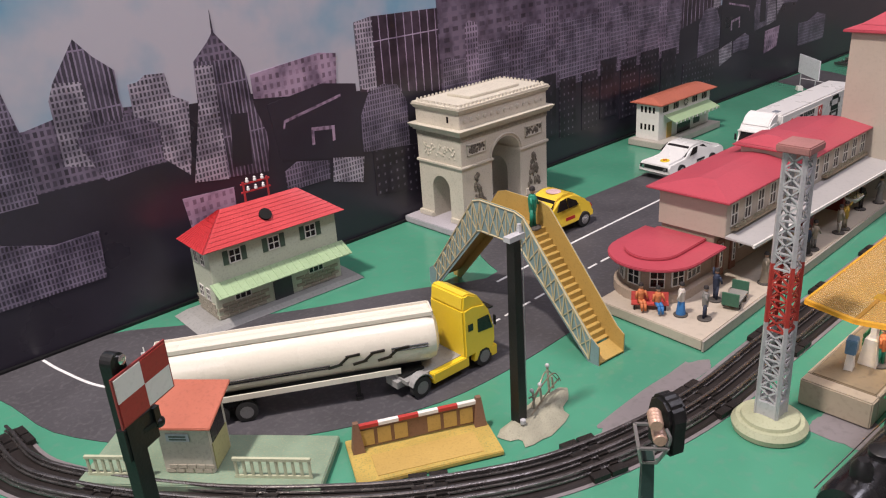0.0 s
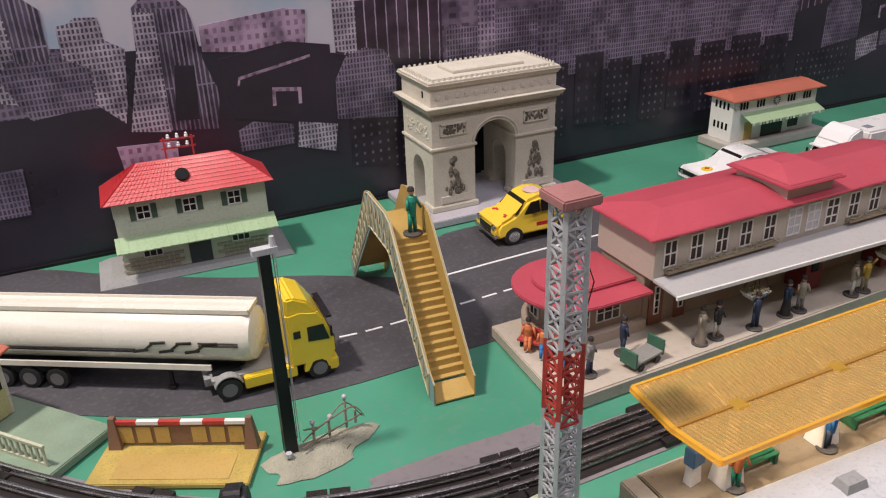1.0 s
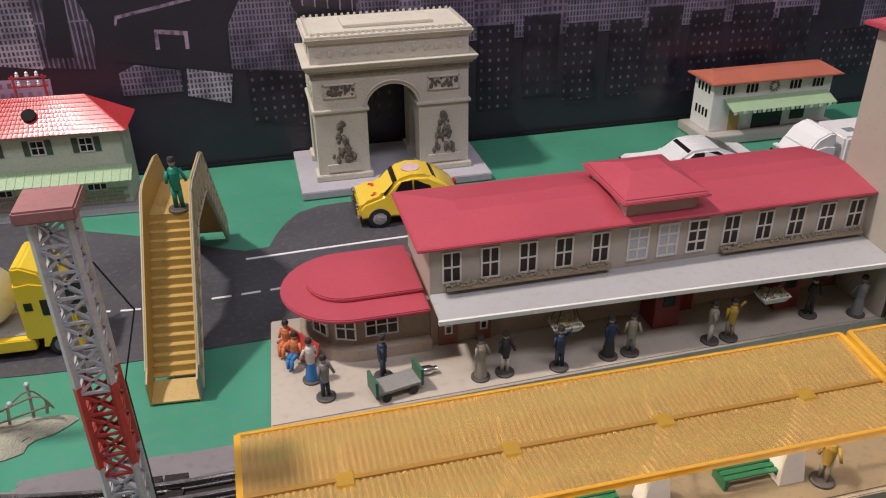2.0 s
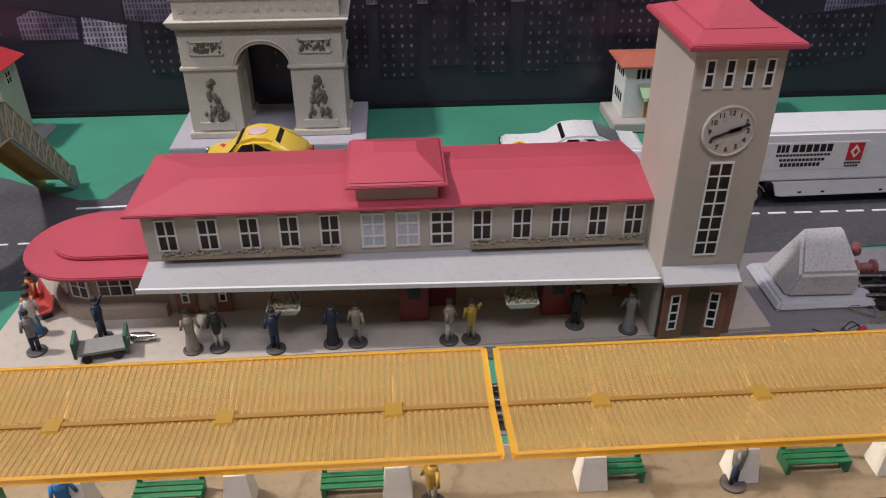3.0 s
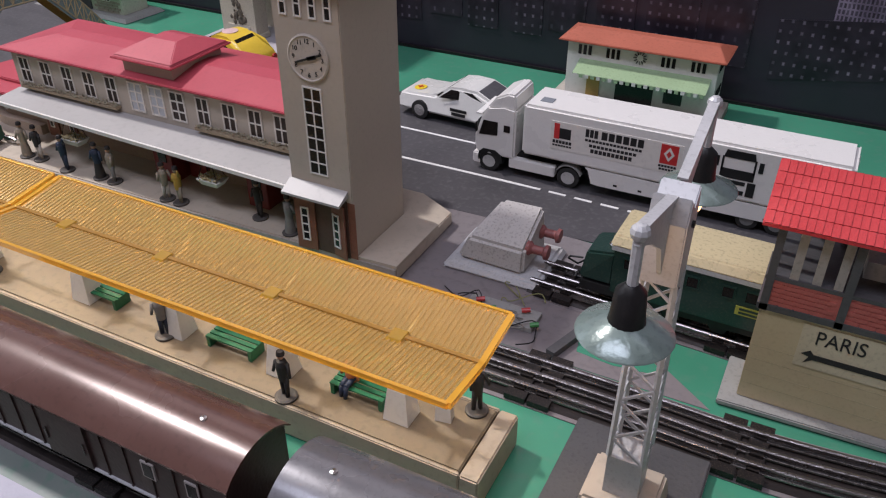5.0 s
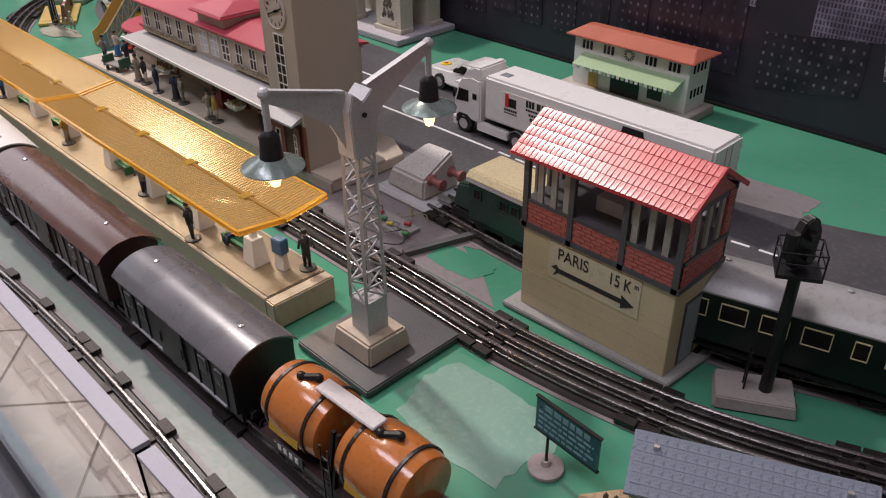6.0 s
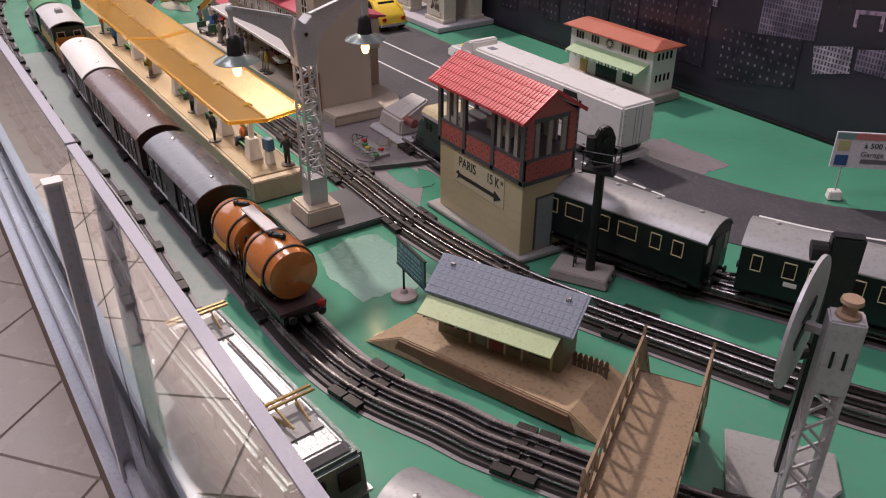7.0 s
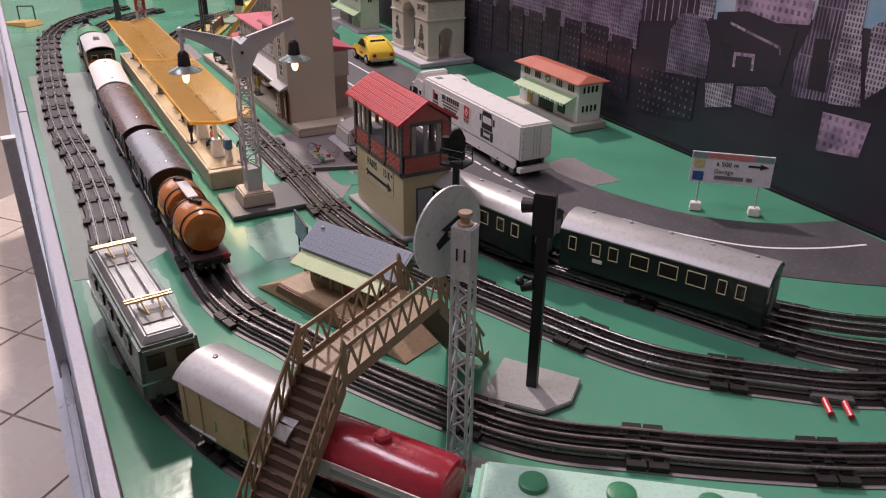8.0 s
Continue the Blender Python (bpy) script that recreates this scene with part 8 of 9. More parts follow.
def wire_tangle():
    t = thing("wire_tangle", "small tangle of coloured wires and terminals on the board", "wires", 1.515, 0.405, 0)
    rnd = random.Random(11)
    part("terminal_plate", Build().box(-0.036, 0.030, -0.012, 0.014, 0.001, 0.005), slab_grey, t)
    for k in range(9):
        x, y = rnd.uniform(-0.04, 0.03), rnd.uniform(-0.02, 0.02)
        pts = [(x, y, 0.004)]
        for j in range(4):
            x, y = x + rnd.uniform(-0.022, 0.022), y + rnd.uniform(-0.014, 0.014)
            pts.append((x, y, rnd.uniform(0.002, 0.014)))
        p2 = [tuple(q) for q in curve(pts, 0.004)]
        part("wire", Build().sweep(p2, [(0.0006 * math.cos(i * 1.2566), 0.0006 * math.sin(i * 1.2566)) for i in range(5)]), (mat("grey_wire", (0.22, 0.21, 0.2), 0.5), black_metal, mat("olive_wire", (0.2, 0.2, 0.08), 0.5))[k % 3], t)
    for k, c in enumerate(((0.45, 0.03, 0.03), (0.05, 0.22, 0.06), (0.5, 0.42, 0.05), (0.45, 0.03, 0.03), (0.5, 0.42, 0.05))):
        x, y = -0.028 + 0.014 * k, rnd.uniform(-0.012, 0.012)
        part("plug", Build().cyl((x, y, 0.008), (x + 0.007, y + 0.003, 0.009), 0.0022, n=10), mat(f"plug_colour_{k % 3}", c, 0.35), t)


wire_tangle()
solo("cable_duct", Build().bar((1.570, 0.372, 0.004), (1.600, 0.462, 0.004), 0.008, 0.006), dark_grey, "dark metal strip lying between the tracks", "strip")


# ---- enamel notice ----
def notice_board():
    t = thing("notice_board", "dark teal enamel notice board on a thin post", "notice board", 1.862, 0.248, 0.0008)
    part("foot", Build().lathe([(0.0135, 0), (0.0135, 0.003), (0.012, 0.004), (0.004, 0.005), (0.003, 0.009)], (0, 0, 0), 22), mat("pale_pink_grey_foot", (0.42, 0.36, 0.34), 0.5), t, smooth=True)
    part("post", Build().cyl((0, 0, 0.008), (0, 0, 0.036), 0.0012, n=8), black_metal, t)
    bd = part("board", Build().box(-0.012, 0.045, -0.001, 0.001, 0.034, 0.064), mat("teal_enamel", (0.018, 0.07, 0.09), 0.3, coat=0.4), t, "dark teal enamel board", m=pose(0, 0, 0, 0, 0, -4))
    lt = mat("pale_teal_print", (0.18, 0.34, 0.38), 0.4)
    for k, (x0, x1, h) in enumerate(((-0.004, 0.037, 0.0045), (-0.009, 0.041, 0.0018), (-0.009, 0.038, 0.0018), (-0.009, 0.042, 0.0018), (-0.009, 0.036, 0.0018))):
        z = 0.0565 - 0.0048 * k if k else 0.0565
        x = x0
        rnd = random.Random(k)
        while x < x1:
            w = rnd.uniform(0.003, 0.008)
            part("text_bar", Build().box(x, min(x + w, x1), -0.0014, -0.0009, z, z + h), lt, bd)
            x += w + 0.0014
    part("board_edge", Build().box(-0.013, 0.046, -0.0014, 0.0014, 0.0635, 0.065).box(-0.013, 0.046, -0.0014, 0.0014, 0.033, 0.0343), black_metal, bd)


notice_board()


# ---- country halt on its own platform ----
def country_halt():
    t = thing("country_halt", "worn tin country halt with blue-grey slate roof", "halt", 2.001, 0.262, 0, 25.5)
    t.scale = (0.92, 0.95, 1.0)
    pl = mat("worn_tan_platform_tin", (0.36, 0.255, 0.15), 0.5, var=0.25, scale=16, dirt=(0.16, 0.10, 0.07), dirt_amount=0.3)
    part("platform", Build().hull([(-0.132, -0.038, 0.001), (0.132, -0.057, 0.001), (0.138, 0.032, 0.001), (-0.112, 0.034, 0.001)], [(-0.090, -0.036, 0.019), (0.096, -0.052, 0.019), (0.102, 0.029, 0.019), (-0.082, 0.032, 0.019)]), pl, t, "tan tin platform with ramped ends", bevel=0.001)
    part("platform_face", Build().hull([(-0.096, -0.0395, 0.004), (0.104, -0.0570, 0.004), (0.104, -0.0510, 0.004), (-0.096, -0.0345, 0.004)], [(-0.090, -0.0385, 0.0165), (0.096, -0.0550, 0.0165), (0.096, -0.0500, 0.0165), (-0.090, -0.0335, 0.0165)]), mat("brown_printed_face", (0.15, 0.075, 0.04), 0.5, var=0.35, scale=60), t, "brown printed platform face")
    wl = mat("olive_printed_wall", (0.20, 0.18, 0.10), 0.45, var=0.25, scale=50)
    part("wall", Build().box(-0.063, 0.068, -0.008, 0.028, 0.019, 0.056), wl, t)
    for x0, x1, mm in ((-0.056, -0.030, dark_pane), (-0.020, -0.010, mat("pale_green_panel", (0.25, 0.30, 0.20), 0.5)), (-0.004, 0.008, mat("dull_red_door", (0.30, 0.07, 0.06), 0.5)), (0.016, 0.026, dark_pane), (0.036, 0.056, dark_pane)):
        p = part("opening", Build().box(x0, x1, -0.0088, -0.0079, 0.021 if mm is not dark_pane else 0.029, 0.050), mm, t)
        part("post", Build().box(x1 + 0.002, x1 + 0.004, -0.0095, -0.0079, 0.019, 0.054), cream_tin, t)
    part("frame", Build().box(-0.056, -0.030, -0.0094, -0.0087, 0.038, 0.0395).box(-0.044, -0.042, -0.0094, -0.0087, 0.029, 0.050), cream_tin, t)
    part("awning", Build().hull([(-0.074, -0.030, 0.047), (0.066, -0.030, 0.047), (0.066, -0.004, 0.057), (-0.074, -0.004, 0.057)], [(-0.074, -0.030, 0.0482), (0.066, -0.030, 0.0482), (0.066, -0.004, 0.0582), (-0.074, -0.004, 0.0582)]), mat("pale_green_awning_tin", (0.40, 0.50, 0.26), 0.45), t, "pale green sloping awning")
    slate = mat("blue_grey_slate_print", (0.19, 0.22, 0.28), 0.5, var=0.3, scale=40, dirt=(0.07, 0.08, 0.11), dirt_amount=0.35)
    ridge, e0 = (0.026, 0.082), (-0.010, 0.060)
    part("roof_slope", Build().prism([e0, ridge, (ridge[0], ridge[1] - 0.002), (e0[0], e0[1] - 0.002)], "x", -0.078, 0.078), slate, t, "blue-grey slate roof slope")
    part("roof_slope", Build().prism([ridge, (0.046, 0.062), (0.046, 0.060), (ridge[0], ridge[1] - 0.002)], "x", -0.078, 0.078), slate, t)
    part("gable", Build().prism([(-0.008, 0.056), (0.040, 0.056), (0.026, 0.080)], "x", 0.064, 0.067).prism([(-0.008, 0.056), (0.040, 0.056), (0.026, 0.080)], "x", -0.062, -0.059), wl, t)
    rnd = random.Random(2)
    for r in range(6):
        for k in range(22):
            u = (k + 0.5) / 22
            v = (r + 0.5) / 6
            y, z = e0[0] + (ridge[0] - e0[0]) * v, e0[1] + (ridge[1] - e0[1]) * v
            part("slate", Build().box(-0.00338, 0.00338, -0.0034, 0.0034, 0, 0.0003) if not (r or k) else CACHE["slate"], slate, t, m=pose(-0.0755 + 0.151 * u, y, z + 0.0002, 31.4, 0, 0)) if (r or k) else CACHE.setdefault("slate", Build().box(-0.00338, 0.00338, -0.0034, 0.0034, 0, 0.0003).mesh("slate", slate))
    for x in (-0.062, 0.060):
        part("roof_tab", Build().box(x - 0.002, x + 0.002, 0.016, 0.019, 0.076, 0.0795), chrome, t)
    for x0, x1, n in ((0.072, 0.108, 7), (-0.094, -0.072, 3)):
        f = part("fence", Build().box(x0, x1, 0.010, 0.0112, 0.024, 0.0265), mat("brown_fence", (0.13, 0.09, 0.06), 0.6), t, "small brown picket fence")
        for k in range(n):
            x = x0 + (x1 - x0) * (k + 0.5) / n
            part("picket", Build().prism([(x - 0.0019, 0.012), (x + 0.0019, 0.012), (x + 0.0019, 0.032), (x, 0.0345), (x - 0.0019, 0.032)], "y", 0.009, 0.0104), mat("brown_fence", (0.13, 0.09, 0.06), 0.6), f)


country_halt()


# ---- signals at the east end ----
def gantry_signal():
    t = thing("railway_signal", "black signal post with round head, ladder and railed stage", "signal", 1.940, 0.430, 0, 30)
    part("foot", Build().frustum(-0.040, 0.024, -0.020, 0.020, 0.001, -0.038, 0.022, -0.018, 0.018, 0.012), mat("stone_grey_foot", (0.33, 0.30, 0.28), 0.6), t, "grey block foot with holes", bevel=0.001)
    for z in (-0.008, 0.006):
        part("hole", Build().cyl((0.0230, z, 0.006), (0.0242, z, 0.006), 0.002, n=8), dark_pane, t)
    part("post", Build().cyl((0, 0, 0.011), (0, 0, 0.128), 0.0052, 0.0045, 14), black_metal, t)
    part("stage", Build().box(-0.016, 0.016, -0.013, 0.013, 0.126, 0.129), black_metal, t)
    for a, b in ((-1, -1), (1, -1), (1, 1), (-1, 1)):
        part("rail_post", Build().cyl((a * 0.0155, b * 0.0125, 0.129), (a * 0.0155, b * 0.0125, 0.148), 0.0007, n=6), black_metal, t)
    part("rail_hoop", Build().tube([(-0.0155, -0.0125, 0.148), (0.0155, -0.0125, 0.148), (0.0155, 0.0125, 0.148), (-0.0155, 0.0125, 0.148), (-0.0155, -0.0125, 0.148)], 0.0007).tube([(-0.0155, -0.0125, 0.139), (0.0155, -0.0125, 0.139), (0.0155, 0.0125, 0.139), (-0.0155, 0.0125, 0.139), (-0.0155, -0.0125, 0.139)], 0.0005), black_metal, t)
    part("head", Build().prism([(-0.010, 0.132), (0.010, 0.132), (0.0105, 0.160), (0.006, 0.170), (0, 0.173), (-0.006, 0.170), (-0.0105, 0.160)], "y", -0.004, 0.004), black_metal, t, "rounded black signal head", bevel=0.001)
    for z in (0.143, 0.159):
        part("lens", Build().lathe([(0.0042, 0), (0.0042, 0.005), (0.0034, 0.005)], (0, 0, 0), 14, "y"), dark_pane, t, m=pose(0, -0.004, z, 0, 0, 180))
    part("motor_drum", Build().cyl((-0.013, 0.0, 0.142), (-0.013, 0.0, 0.162), 0.005, n=14), black_metal, t)
    lad = part("ladder", Build().bar((-0.017, -0.004, 0.012), (-0.017, -0.004, 0.050), 0.0014).bar((-0.017, 0.004, 0.012), (-0.017, 0.004, 0.050), 0.0014), black_metal, t)
    for k in range(5):
        part("rung", Build().bar((-0.017, -0.004, 0.016 + 0.007 * k), (-0.017, 0.004, 0.016 + 0.007 * k), 0.001), black_metal, lad)

    for ob in t.children:
        if ob.name.split(".")[0] in ("head", "lens", "motor_drum"):
            ob.matrix_basis = pose(0, 0, 0, 0, 0, 38) @ ob.matrix_basis


gantry_signal()


def road_sign():
    t = thing("road_sign", "white direction sign board on two posts with concrete blocks", "sign", 1.998, 0.850, 0.0006, 48)
    for x in (-0.041, 0.041):
        part("block", Build().frustum(-0.0085, 0.0085, -0.007, 0.007, 0.0004, -0.0075, 0.0075, -0.006, 0.006, 0.012), white_paint, t, "white concrete block", bevel=0.001, m=pose(x, 0, 0))
        part("post", Build().cyl((x, 0, 0.011), (x, 0, 0.046), 0.0011, n=8), grey_metal, t)
    bd = part("board", Build().box(-0.056, 0.056, -0.0012, 0.0012, 0.044, 0.090), mat("white_sign_board", (0.72, 0.72, 0.76), 0.4, var=0.04), t)
    for x0, x1, c in ((-0.055, -0.034, (0.18, 0.32, 0.30)), (-0.034, 0.030, (0.55, 0.20, 0.18)), (0.030, 0.055, (0.18, 0.32, 0.30))):
        part("top_band", Build().box(x0, x1, -0.0018, -0.0011, 0.0815, 0.0890), mat("band_%d" % int(c[0] * 100), c, 0.4), bd)
    ink2 = mat("black_numeral_ink", (0.02, 0.02, 0.02), 0.6)
    part("square_mark", Build().box(-0.052, -0.037, -0.0018, -0.0011, 0.047, 0.0605), mat("blue_square_mark", (0.03, 0.10, 0.28), 0.4), bd)
    part("square_mark", Build().box(-0.052, -0.038, -0.0018, -0.0011, 0.0665, 0.0795), mat("pale_yellow_mark", (0.55, 0.52, 0.25), 0.4), bd)
    lettering("lettering", "à 500 m", 0.0095, ink2, bd, pose(-0.006, -0.0016, 0.0735))
    lettering("lettering", "Garage", 0.0095, mat("grey_sign_ink", (0.16, 0.16, 0.17), 0.6), bd, pose(-0.010, -0.0016, 0.0625))
    for x0, x1 in ((-0.022, 0.018), (0.022, 0.030)):
        part("name_bar", Build().box(x0, x1, -0.0017, -0.0011, 0.0505, 0.0560), mat("grey_sign_ink", (0.16, 0.16, 0.17), 0.6), bd)
    part("arrow", Build().prism([(0.022, 0.0725), (0.038, 0.0725), (0.038, 0.0695), (0.050, 0.0740), (0.038, 0.0785), (0.038, 0.0755), (0.022, 0.0755)], "y", -0.0017, -0.0011), ink2, bd)


road_sign()


def disc_mast():
    t = thing("disc_signal", "pale grey lattice mast with a large white disc", "signal", 2.296, 0.237, 0, 38)
    pale = mat("worn_white_metal", (0.50, 0.50, 0.52), 0.4, 0.2, var=0.15)
    part("foot", Build().box(-0.020, 0.020, -0.018, 0.018, 0.001, 0.007), slab_grey, t, bevel=0.001)
    z0, z1 = 0.007, 0.190
    for sx in (-1, 1):
        for sy in (-1, 1):
            part("upright", Build().bar((sx * 0.0078, sy * 0.0062, z0), (sx * 0.0070, sy * 0.0056, z1), 0.0022), pale, t)
    n = 13
    for i in range(n):
        a, b = z0 + (z1 - z0) * i / n, z0 + (z1 - z0) * (i + 1) / n
        f = 1 if i % 2 else -1
        for s in (-1, 1):
            part("lattice_bar", Build().bar((-0.0074 * f, s * 0.006, a), (0.0074 * f, s * 0.006, b), 0.0014), pale, t)
            part("lattice_bar", Build().bar((s * 0.0074, -0.006 * f, a), (s * 0.0074, 0.006 * f, b), 0.0014), pale, t)
    part("head", Build().box(-0.0085, 0.0085, -0.007, 0.007, 0.188, 0.232), pale, t, bevel=0.001)
    for x in (-0.003, 0.003):
        part("slot", Build().box(x - 0.0007, x + 0.0007, -0.0075, -0.0069, 0.205, 0.215), dark_pane, t)
    part("bobbin", Build().lathe([(0.006, 0.232), (0.006, 0.2335), (0.0035, 0.234), (0.0035, 0.239), (0.0055, 0.240), (0.005, 0.242), (1e-5, 0.242)], (0, 0, 0), 16), mat("tan_bobbin", (0.36, 0.24, 0.16), 0.4), t, smooth=True)
    d = part("disc", Build().prism([(0.026 * math.cos(math.pi * i / 24), 0.026 * math.sin(math.pi * i / 24)) for i in range(48)], "y", -0.0009, 0.0009), mat("white_signal_disc", (0.58, 0.58, 0.60), 0.35, 0.2, var=0.08), t, "large white round disc", m=pose(-0.017, 0.0085, 0.219, 0, 0, 70) @ Matrix.Diagonal((1.36, 1, 1.38, 1)))
    part("disc_bracket", Build().bar((-0.004, 0.004, 0.218), (-0.0165, 0.0083, 0.218), 0.004), pale, t)
    part("disc_mark", Build().prism([(-0.010, -0.004), (-0.002, 0.001), (-0.006, 0.003), (0.008, 0.008), (0.009, 0.004), (0.003, 0.001), (0.008, -0.001), (-0.008, -0.008)], "y", -0.0017, -0.0008), black_metal, d, "black mark on the disc")


disc_mast()


def black_signal():
    t = thing("light_signal", "tall black square signal post with a side lamp", "signal", 2.228, 0.357, 0, 40)
    part("slab", Build().prism([(-0.040, -0.036), (0.022, -0.036), (0.042, -0.010), (0.042, 0.030), (-0.040, 0.036)], "z", 0.001, 0.006), slab_grey, t, "grey flat slab", bevel=0.001)
    part("post", Build().box(-0.0050, 0.0050, -0.0042, 0.0042, 0.006, 0.196), black_metal, t)
    part("head", Build().box(-0.010, 0.010, -0.005, 0.005, 0.168, 0.208), black_metal, t, bevel=0.0012)
    part("hood", Build().cyl((-0.010, 0, 0.195), (-0.020, 0, 0.194), 0.006, 0.007, 14), black_metal, t)
    part("side_lamp", Build().cyl((-0.005, -0.002, 0.118), (-0.016, -0.004, 0.114), 0.0055, 0.0045, 14).ball((-0.018, -0.004, 0.120), 0.0042).bar((-0.004, 0, 0.122), (-0.016, 0, 0.124), 0.003), black_metal, t, "small black side lamp with brass edge")


black_signal()


def footbridge_2():
    t = thing("footbridge", "worn brown tin footbridge with lattice railings over the tracks", "footbridge", 2.226, 0.198, 0, 31)
    tan2 = mat("worn_brown_bridge_tin", (0.27, 0.19, 0.115), 0.45, var=0.2, scale=30, dirt=(0.12, 0.08, 0.05), dirt_amount=0.3)
    step_m = mat("dark_brown_step_tin", (0.12, 0.075, 0.05), 0.5, var=0.25)
    hw, zd, y0, y1 = 0.0215, 0.118, -0.076, 0.062
    part("deck", Build().box(-hw, hw, y0, y1, zd - 0.002, zd), tan2, t)
    n = 15
    run = 0.088
    for i in range(n):
        z = zd - (zd - 0.004) * (i + 1) / (n + 1)
        for s, ys in ((1, y1), (-1, y0)):
            y = ys + s * run * i / n
            part("step", Build().box(-hw, hw, min(y, y + s * 0.0064), max(y, y + s * 0.0064), z - 0.0012, z).box(-hw, hw, y - 0.0005, y + 0.0005, z, z + (zd - 0.004) / (n + 1)), step_m, t)
    for sx in (-1, 1):
        x = sx * hw
        for s, ys in ((1, y1), (-1, y0)):
            part("stringer", Build().prism([(ys, zd + 0.004), (ys + s * run, 0.010), (ys + s * (run + 0.012), 0.010), (ys + s * (run + 0.012), 0.001), (ys + s * run, 0.001), (ys, zd - 0.012)], "x", x - 0.0007, x + 0.0007), tan2, t)
            up = [(x, ys, zd + 0.028), (x, ys + s * run, 0.034)]
            part("hand_rail", Build().bar(up[0], up[1], 0.0016, 0.003), tan2, t)
            for k in range(7):
                f0, f1 = k / 7, (k + 1) / 7

                def q(f, top):
                    zt = zd + 0.028 + (0.034 - zd - 0.028) * f if top else zd + 0.004 + (0.010 - zd - 0.004) * f
                    return (x, ys + s * run * f, zt)
                part("lattice_bar", Build().bar(q(f0, True), q(f1, False), 0.001, 0.0022), tan2, t)
                part("lattice_bar", Build().bar(q(f0, False), q(f0, True), 0.001, 0.0022), tan2, t)
            part("newel", Build().prism([(ys - 0.003, zd - 0.004), (ys + 0.003, zd - 0.004), (ys + 0.003, zd + 0.030), (ys, zd + 0.036), (ys - 0.003, zd + 0.030)], "x", x - 0.0009, x + 0.0009), tan2, t)
        part("top_rail", Build().box(x - 0.0008, x + 0.0008, y0, y1, zd + 0.026, zd + 0.030).box(x - 0.0008, x + 0.0008, y0, y1, zd - 0.006, zd + 0.004), tan2, t)
        m = 8
        for k in range(m):
            a, b = y0 + (y1 - y0) * k / m, y0 + (y1 - y0) * (k + 1) / m
            part("lattice_bar", Build().bar((x, a, zd + 0.004), (x, (a + b) / 2, zd + 0.026), 0.001, 0.0024).bar((x, (a + b) / 2, zd + 0.026), (x, b, zd + 0.004), 0.001, 0.0024), tan2, t)
    return t


footbridge_2()


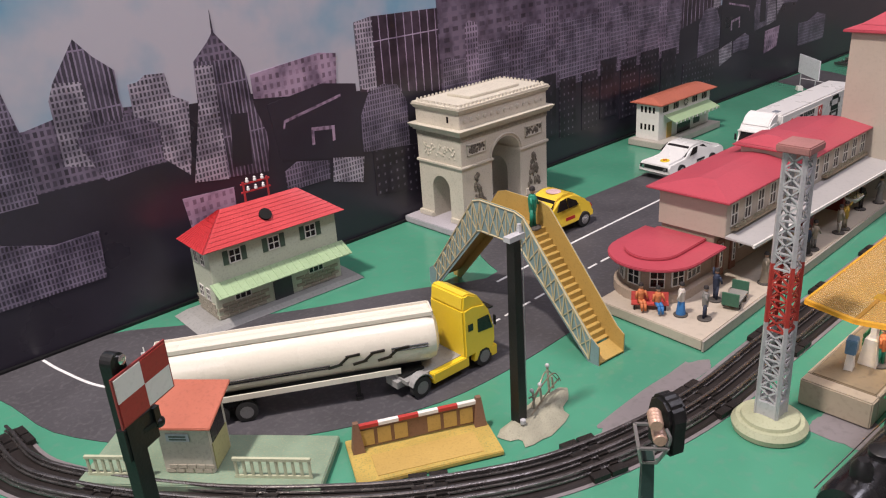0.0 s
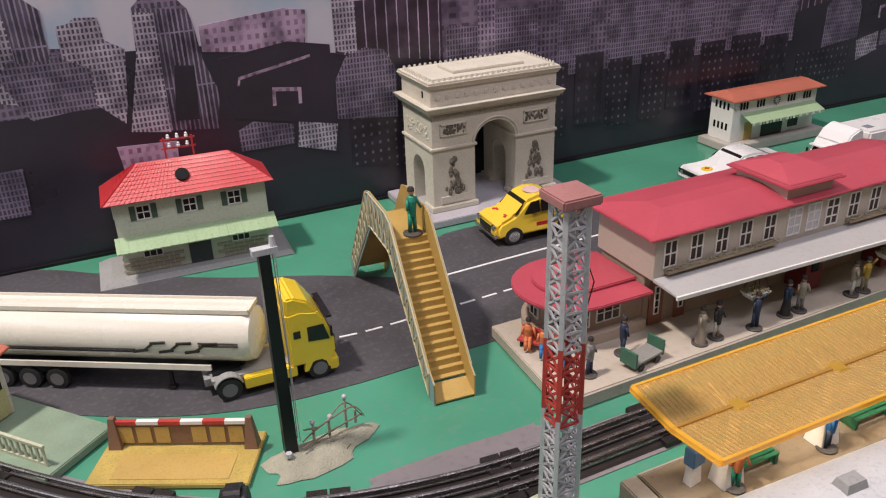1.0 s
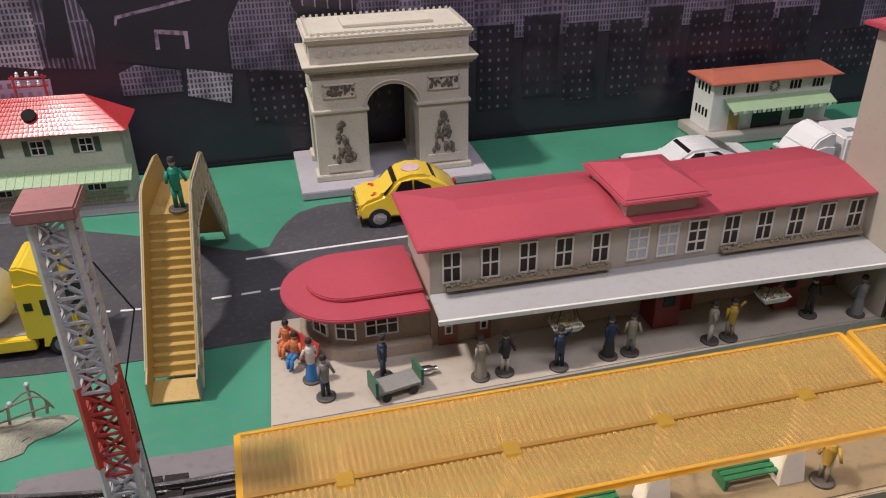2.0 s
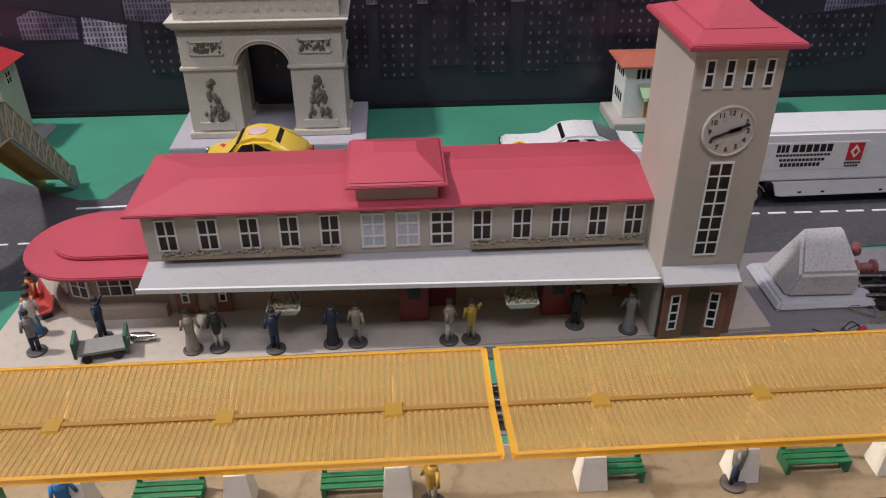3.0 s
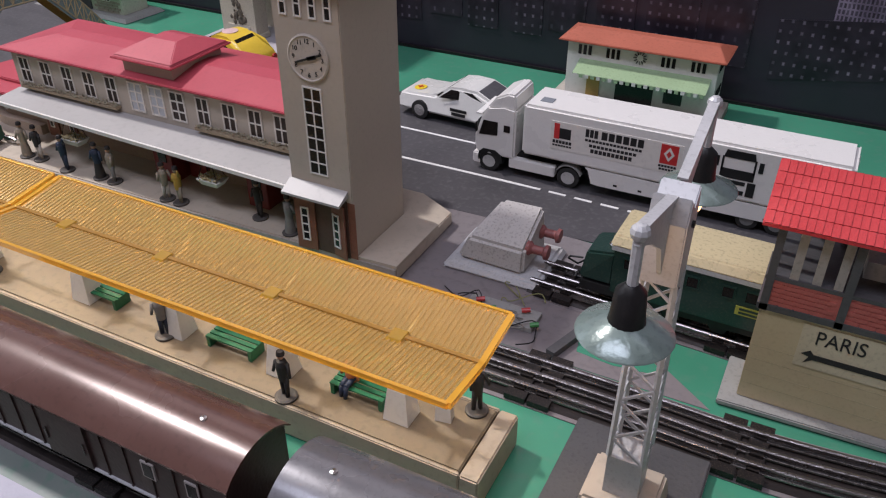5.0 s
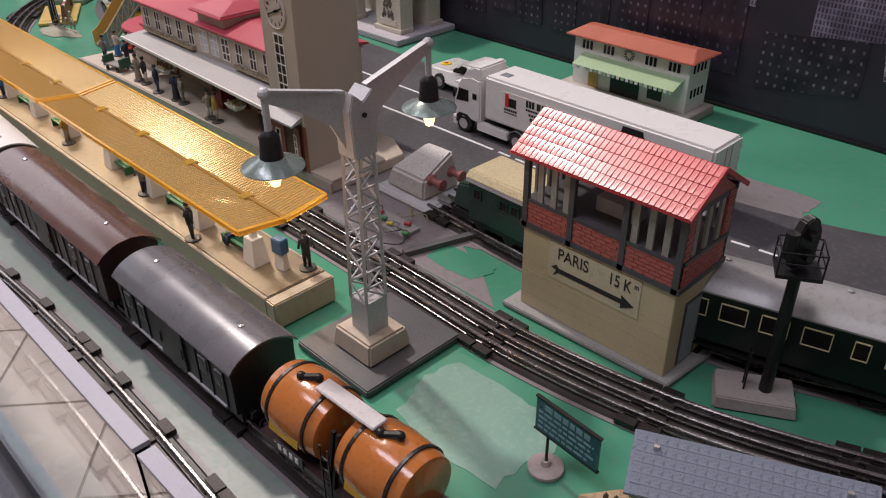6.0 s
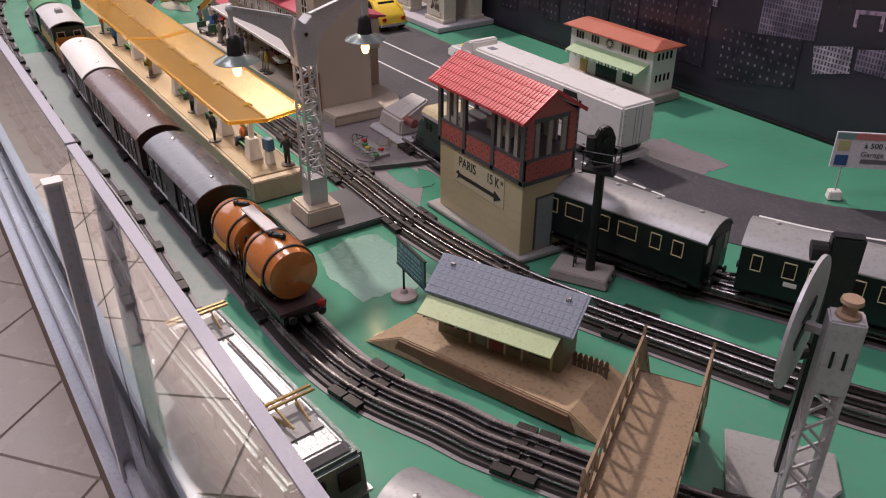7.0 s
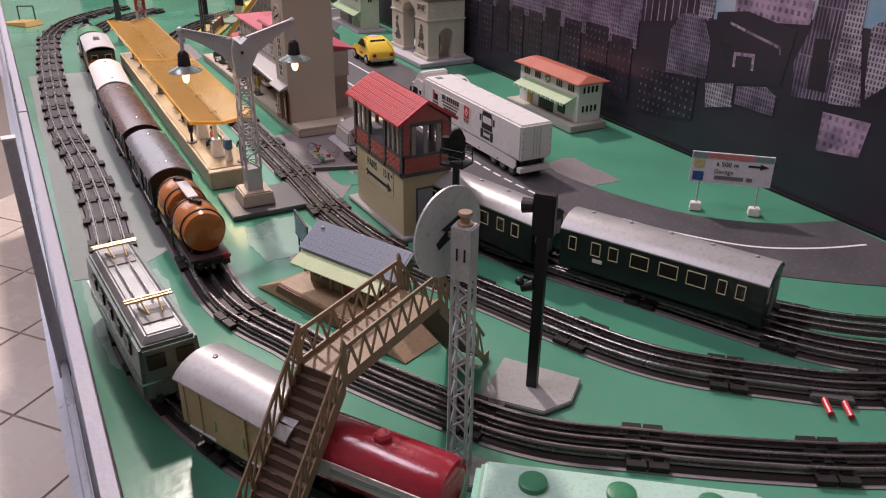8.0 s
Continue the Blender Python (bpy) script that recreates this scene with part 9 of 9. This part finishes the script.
# ---- the express on the outer track ----
def express():
    px, py, rz = place_on(TRACK_O, 1.995)
    t = thing("electric_locomotive", "grey-green electric locomotive with two roof pantographs", "locomotive", px, py, 0.0008, rz, "outer train")
    underframe(t, 0.225, 0.056, (-0.08, -0.055, 0.055, 0.08))
    gl = mat("dull_grey_green_loco", (0.10, 0.14, 0.13), 0.3, 0.3, coat=0.3)
    part("body", Build().hull([(-0.114, -0.029, 0.022), (0.114, -0.029, 0.022), (0.114, 0.029, 0.022), (-0.114, 0.029, 0.022)], [(-0.110, -0.026, 0.076), (0.110, -0.026, 0.076), (0.110, 0.026, 0.076), (-0.110, 0.026, 0.076)]), gl, t, bevel=0.003)
    part("roof", Build().frustum(-0.106, 0.106, -0.022, 0.022, 0.076, -0.100, 0.100, -0.016, 0.016, 0.083), mat("grey_loco_roof", (0.33, 0.34, 0.34), 0.32, 0.4), t, "grey raised roof", bevel=0.0015)
    brass = mat("brass_wire", (0.55, 0.42, 0.22), 0.3, 0.9)
    for x in (-0.066, 0.066):
        p = part("pantograph", Build().box(x - 0.016, x + 0.016, -0.014, 0.014, 0.083, 0.0845), slab_grey, t, "folded brass pantograph")
        for sy in (-0.010, 0.010):
            part("pantograph_arm", Build().tube([(x - 0.014, sy, 0.0855), (x + 0.012, sy * 0.6, 0.090), (x - 0.012, sy * 0.8, 0.094)], 0.0010), brass, p)
        for dx in (-0.014, -0.009):
            part("contact_bar", Build().tube([(x + dx, -0.022, 0.0948), (x + dx, 0.022, 0.0948)], 0.0015), brass, p)
    part("roof_pipe", Build().tube([(-0.045, -0.008, 0.086), (0.045, -0.008, 0.086)], 0.001).tube([(-0.045, 0.006, 0.086), (0.045, 0.006, 0.086)], 0.001), chrome, t)
    part("waist_band", Build().box(-0.1135, 0.1135, -0.0296, 0.0296, 0.040, 0.0425), chrome, t)
    for sx in (-1, 1):
        for sy in (-1, 1):
            part("cab_window", Build().box(sx * 0.112 - 0.0014, sx * 0.112 + 0.0014, sy * 0.013 - 0.008, sy * 0.013 + 0.008, 0.054, 0.068), dark_pane, t)
    for sy in (-1, 1):
        for x in (-0.07, -0.035, 0.0, 0.035, 0.07):
            part("side_window", Build().box(x - 0.009, x + 0.009, sy * 0.0277 - 0.0010, sy * 0.0277 + 0.0010, 0.054, 0.067), dark_pane, t)
    v = van(TRACK_O, 2.205, 0.130, mat("cream_printed_boards", (0.40, 0.30, 0.16), 0.42, var=0.25, scale=40), roof_silver, "cream boarded goods van with a silver roof", doors=True, eave=0.074)
    v["group"] = "outer train"
    px, py, rz = place_on(TRACK_O, 2.318)
    k = thing("tank_wagon", "glossy red tank wagon with a pale side band", "wagon", px, py, 0.0008, rz, "outer train")
    underframe(k, 0.130, 0.050, (-0.042, 0.042))
    gr = mat("glossy_dark_red_tank", (0.33, 0.02, 0.035), 0.2, coat=0.6, var=0.1)
    part("tank", Build().lathe([(1e-5, -0.064), (0.018, -0.063), (0.0245, -0.058), (0.0262, -0.050), (0.0262, 0.050), (0.0245, 0.058), (0.018, 0.063), (1e-5, 0.064)], (0, 0, 0.0565), 34, "x"), gr, k, "glossy dark red tank", smooth=True)
    part("filler_cap", Build().lathe([(0.007, 0.080), (0.007, 0.086), (0.005, 0.088), (1e-5, 0.088)], (0, 0, 0), 16), gr, k)
    for sy in (-1, 1):
        part("side_band", Build().box(-0.048, 0.048, min(sy * 0.0255, sy * 0.0268), max(sy * 0.0255, sy * 0.0268), 0.053, 0.067), mat("pale_pink_band", (0.55, 0.48, 0.47), 0.3), k, "pale panel along the tank")
        part("text_bar", Build().box(-0.030, 0.030, sy * 0.0268 - 0.0004, sy * 0.0268 + 0.0004, 0.0575, 0.0625), roof_silver, k)
    px, py, rz = place_on(TRACK_O, 2.445)
    c = thing("railcar", "mint green railcar with round roof vents", "railcar", px, py, 0.0008, rz, "outer train")
    mint = mat("mint_green_railcar", (0.28, 0.60, 0.44), 0.35, var=0.1, coat=0.3)
    underframe(c, 0.200, 0.054, (-0.07, -0.045, 0.045, 0.07))
    part("body", Build().box(-0.102, 0.102, -0.028, 0.028, 0.024, 0.072), mint, c, bevel=0.004)
    part("roof", Build().frustum(-0.098, 0.098, -0.026, 0.026, 0.0715, -0.094, 0.094, -0.019, 0.019, 0.080), mat("pale_mint_roof", (0.42, 0.66, 0.54), 0.4), c, bevel=0.002)
    for x in (-0.06, 0.0, 0.06):
        part("roof_fan", Build().lathe([(0.010, 0.080), (0.010, 0.084), (0.008, 0.085), (1e-5, 0.0845)], (x, 0, 0), 20), mat("deep_green_fan", (0.03, 0.22, 0.10), 0.4), c, smooth=True)
    for sy in (-1, 1):
        part("waist_line", Build().box(-0.100, 0.100, sy * 0.0283 - 0.0005, sy * 0.0283 + 0.0005, 0.048, 0.051), white_paint, c)
        for x in (-0.075, -0.045, -0.015, 0.015, 0.045, 0.075):
            part("side_window", Build().box(x - 0.010, x + 0.010, sy * 0.0281 - 0.0005, sy * 0.0281 + 0.0005, 0.054, 0.065), dark_pane, c)


express()


# ---- far west end of the board ----
def crossing_ramp():
    t = thing("crossing_ramp", "tan tin ramp with a dark rail frame", "ramp", 0.06, 0.02, 0, 35)
    part("ramp", Build().hull([(-0.06, -0.03, 0.001), (0.06, -0.03, 0.001), (0.06, 0.03, 0.001), (-0.06, 0.03, 0.001)], [(-0.05, -0.025, 0.004), (0.05, -0.025, 0.014), (0.05, 0.025, 0.014), (-0.05, 0.025, 0.004)]), ochre, t)
    part("rail_frame", Build().tube([(-0.03, 0.02, 0.008), (-0.03, 0.02, 0.045), (0.04, 0.02, 0.052), (0.04, 0.02, 0.012)], 0.0018), black_metal, t)


crossing_ramp()
for x, y, w, h, c, lab in ((-0.36, 0.55, 0.16, 0.17, (0.22, 0.10, 0.085), "dull red-brown tin building at the far end"), (-0.38, 0.30, 0.14, 0.12, (0.05, 0.05, 0.08), "dark tin shed at the far end"), (-0.33, 0.80, 0.15, 0.15, (0.30, 0.24, 0.20), "grey-brown tin building at the far end")):
    t = thing("tin_building", lab, "building", x, y, 0)
    wm = mat(lab.replace(" ", "_"), c, 0.5, var=0.25)
    part("wall", Build().box(-0.05, 0.05, -w / 2, w / 2, 0.001, h), wm, t)
    part("roof", Build().prism([(-w / 2 - 0.01, h), (w / 2 + 0.01, h), (0, h + 0.03)], "x", -0.06, 0.06), dark_grey, t)
    for k in range(4):
        window(t, pose(0.05, -w * 0.36 + w * 0.24 * k, h * 0.55, 0, 0, 90), 0.016, 0.024, 2, 2, pale_trim, dark_pane)


def track_connector():
    t = thing("track_connector", "black track terminal with two red plugs", "connector", 2.376, 0.604, 0.001, 48)
    part("terminal", Build().box(-0.020, 0.020, -0.008, 0.008, 0.0, 0.007), dark_grey, t, bevel=0.0012)
    for x in (-0.008, 0.010):
        part("plug", Build().cyl((x, -0.008, 0.005), (x + 0.003, -0.028, 0.0035), 0.0032, n=12), mat("red_plug", (0.55, 0.04, 0.05), 0.3), t, "red plug")
        part("pin", Build().cyl((x, -0.006, 0.0052), (x, -0.009, 0.005), 0.002, n=8), chrome, t)


track_connector()
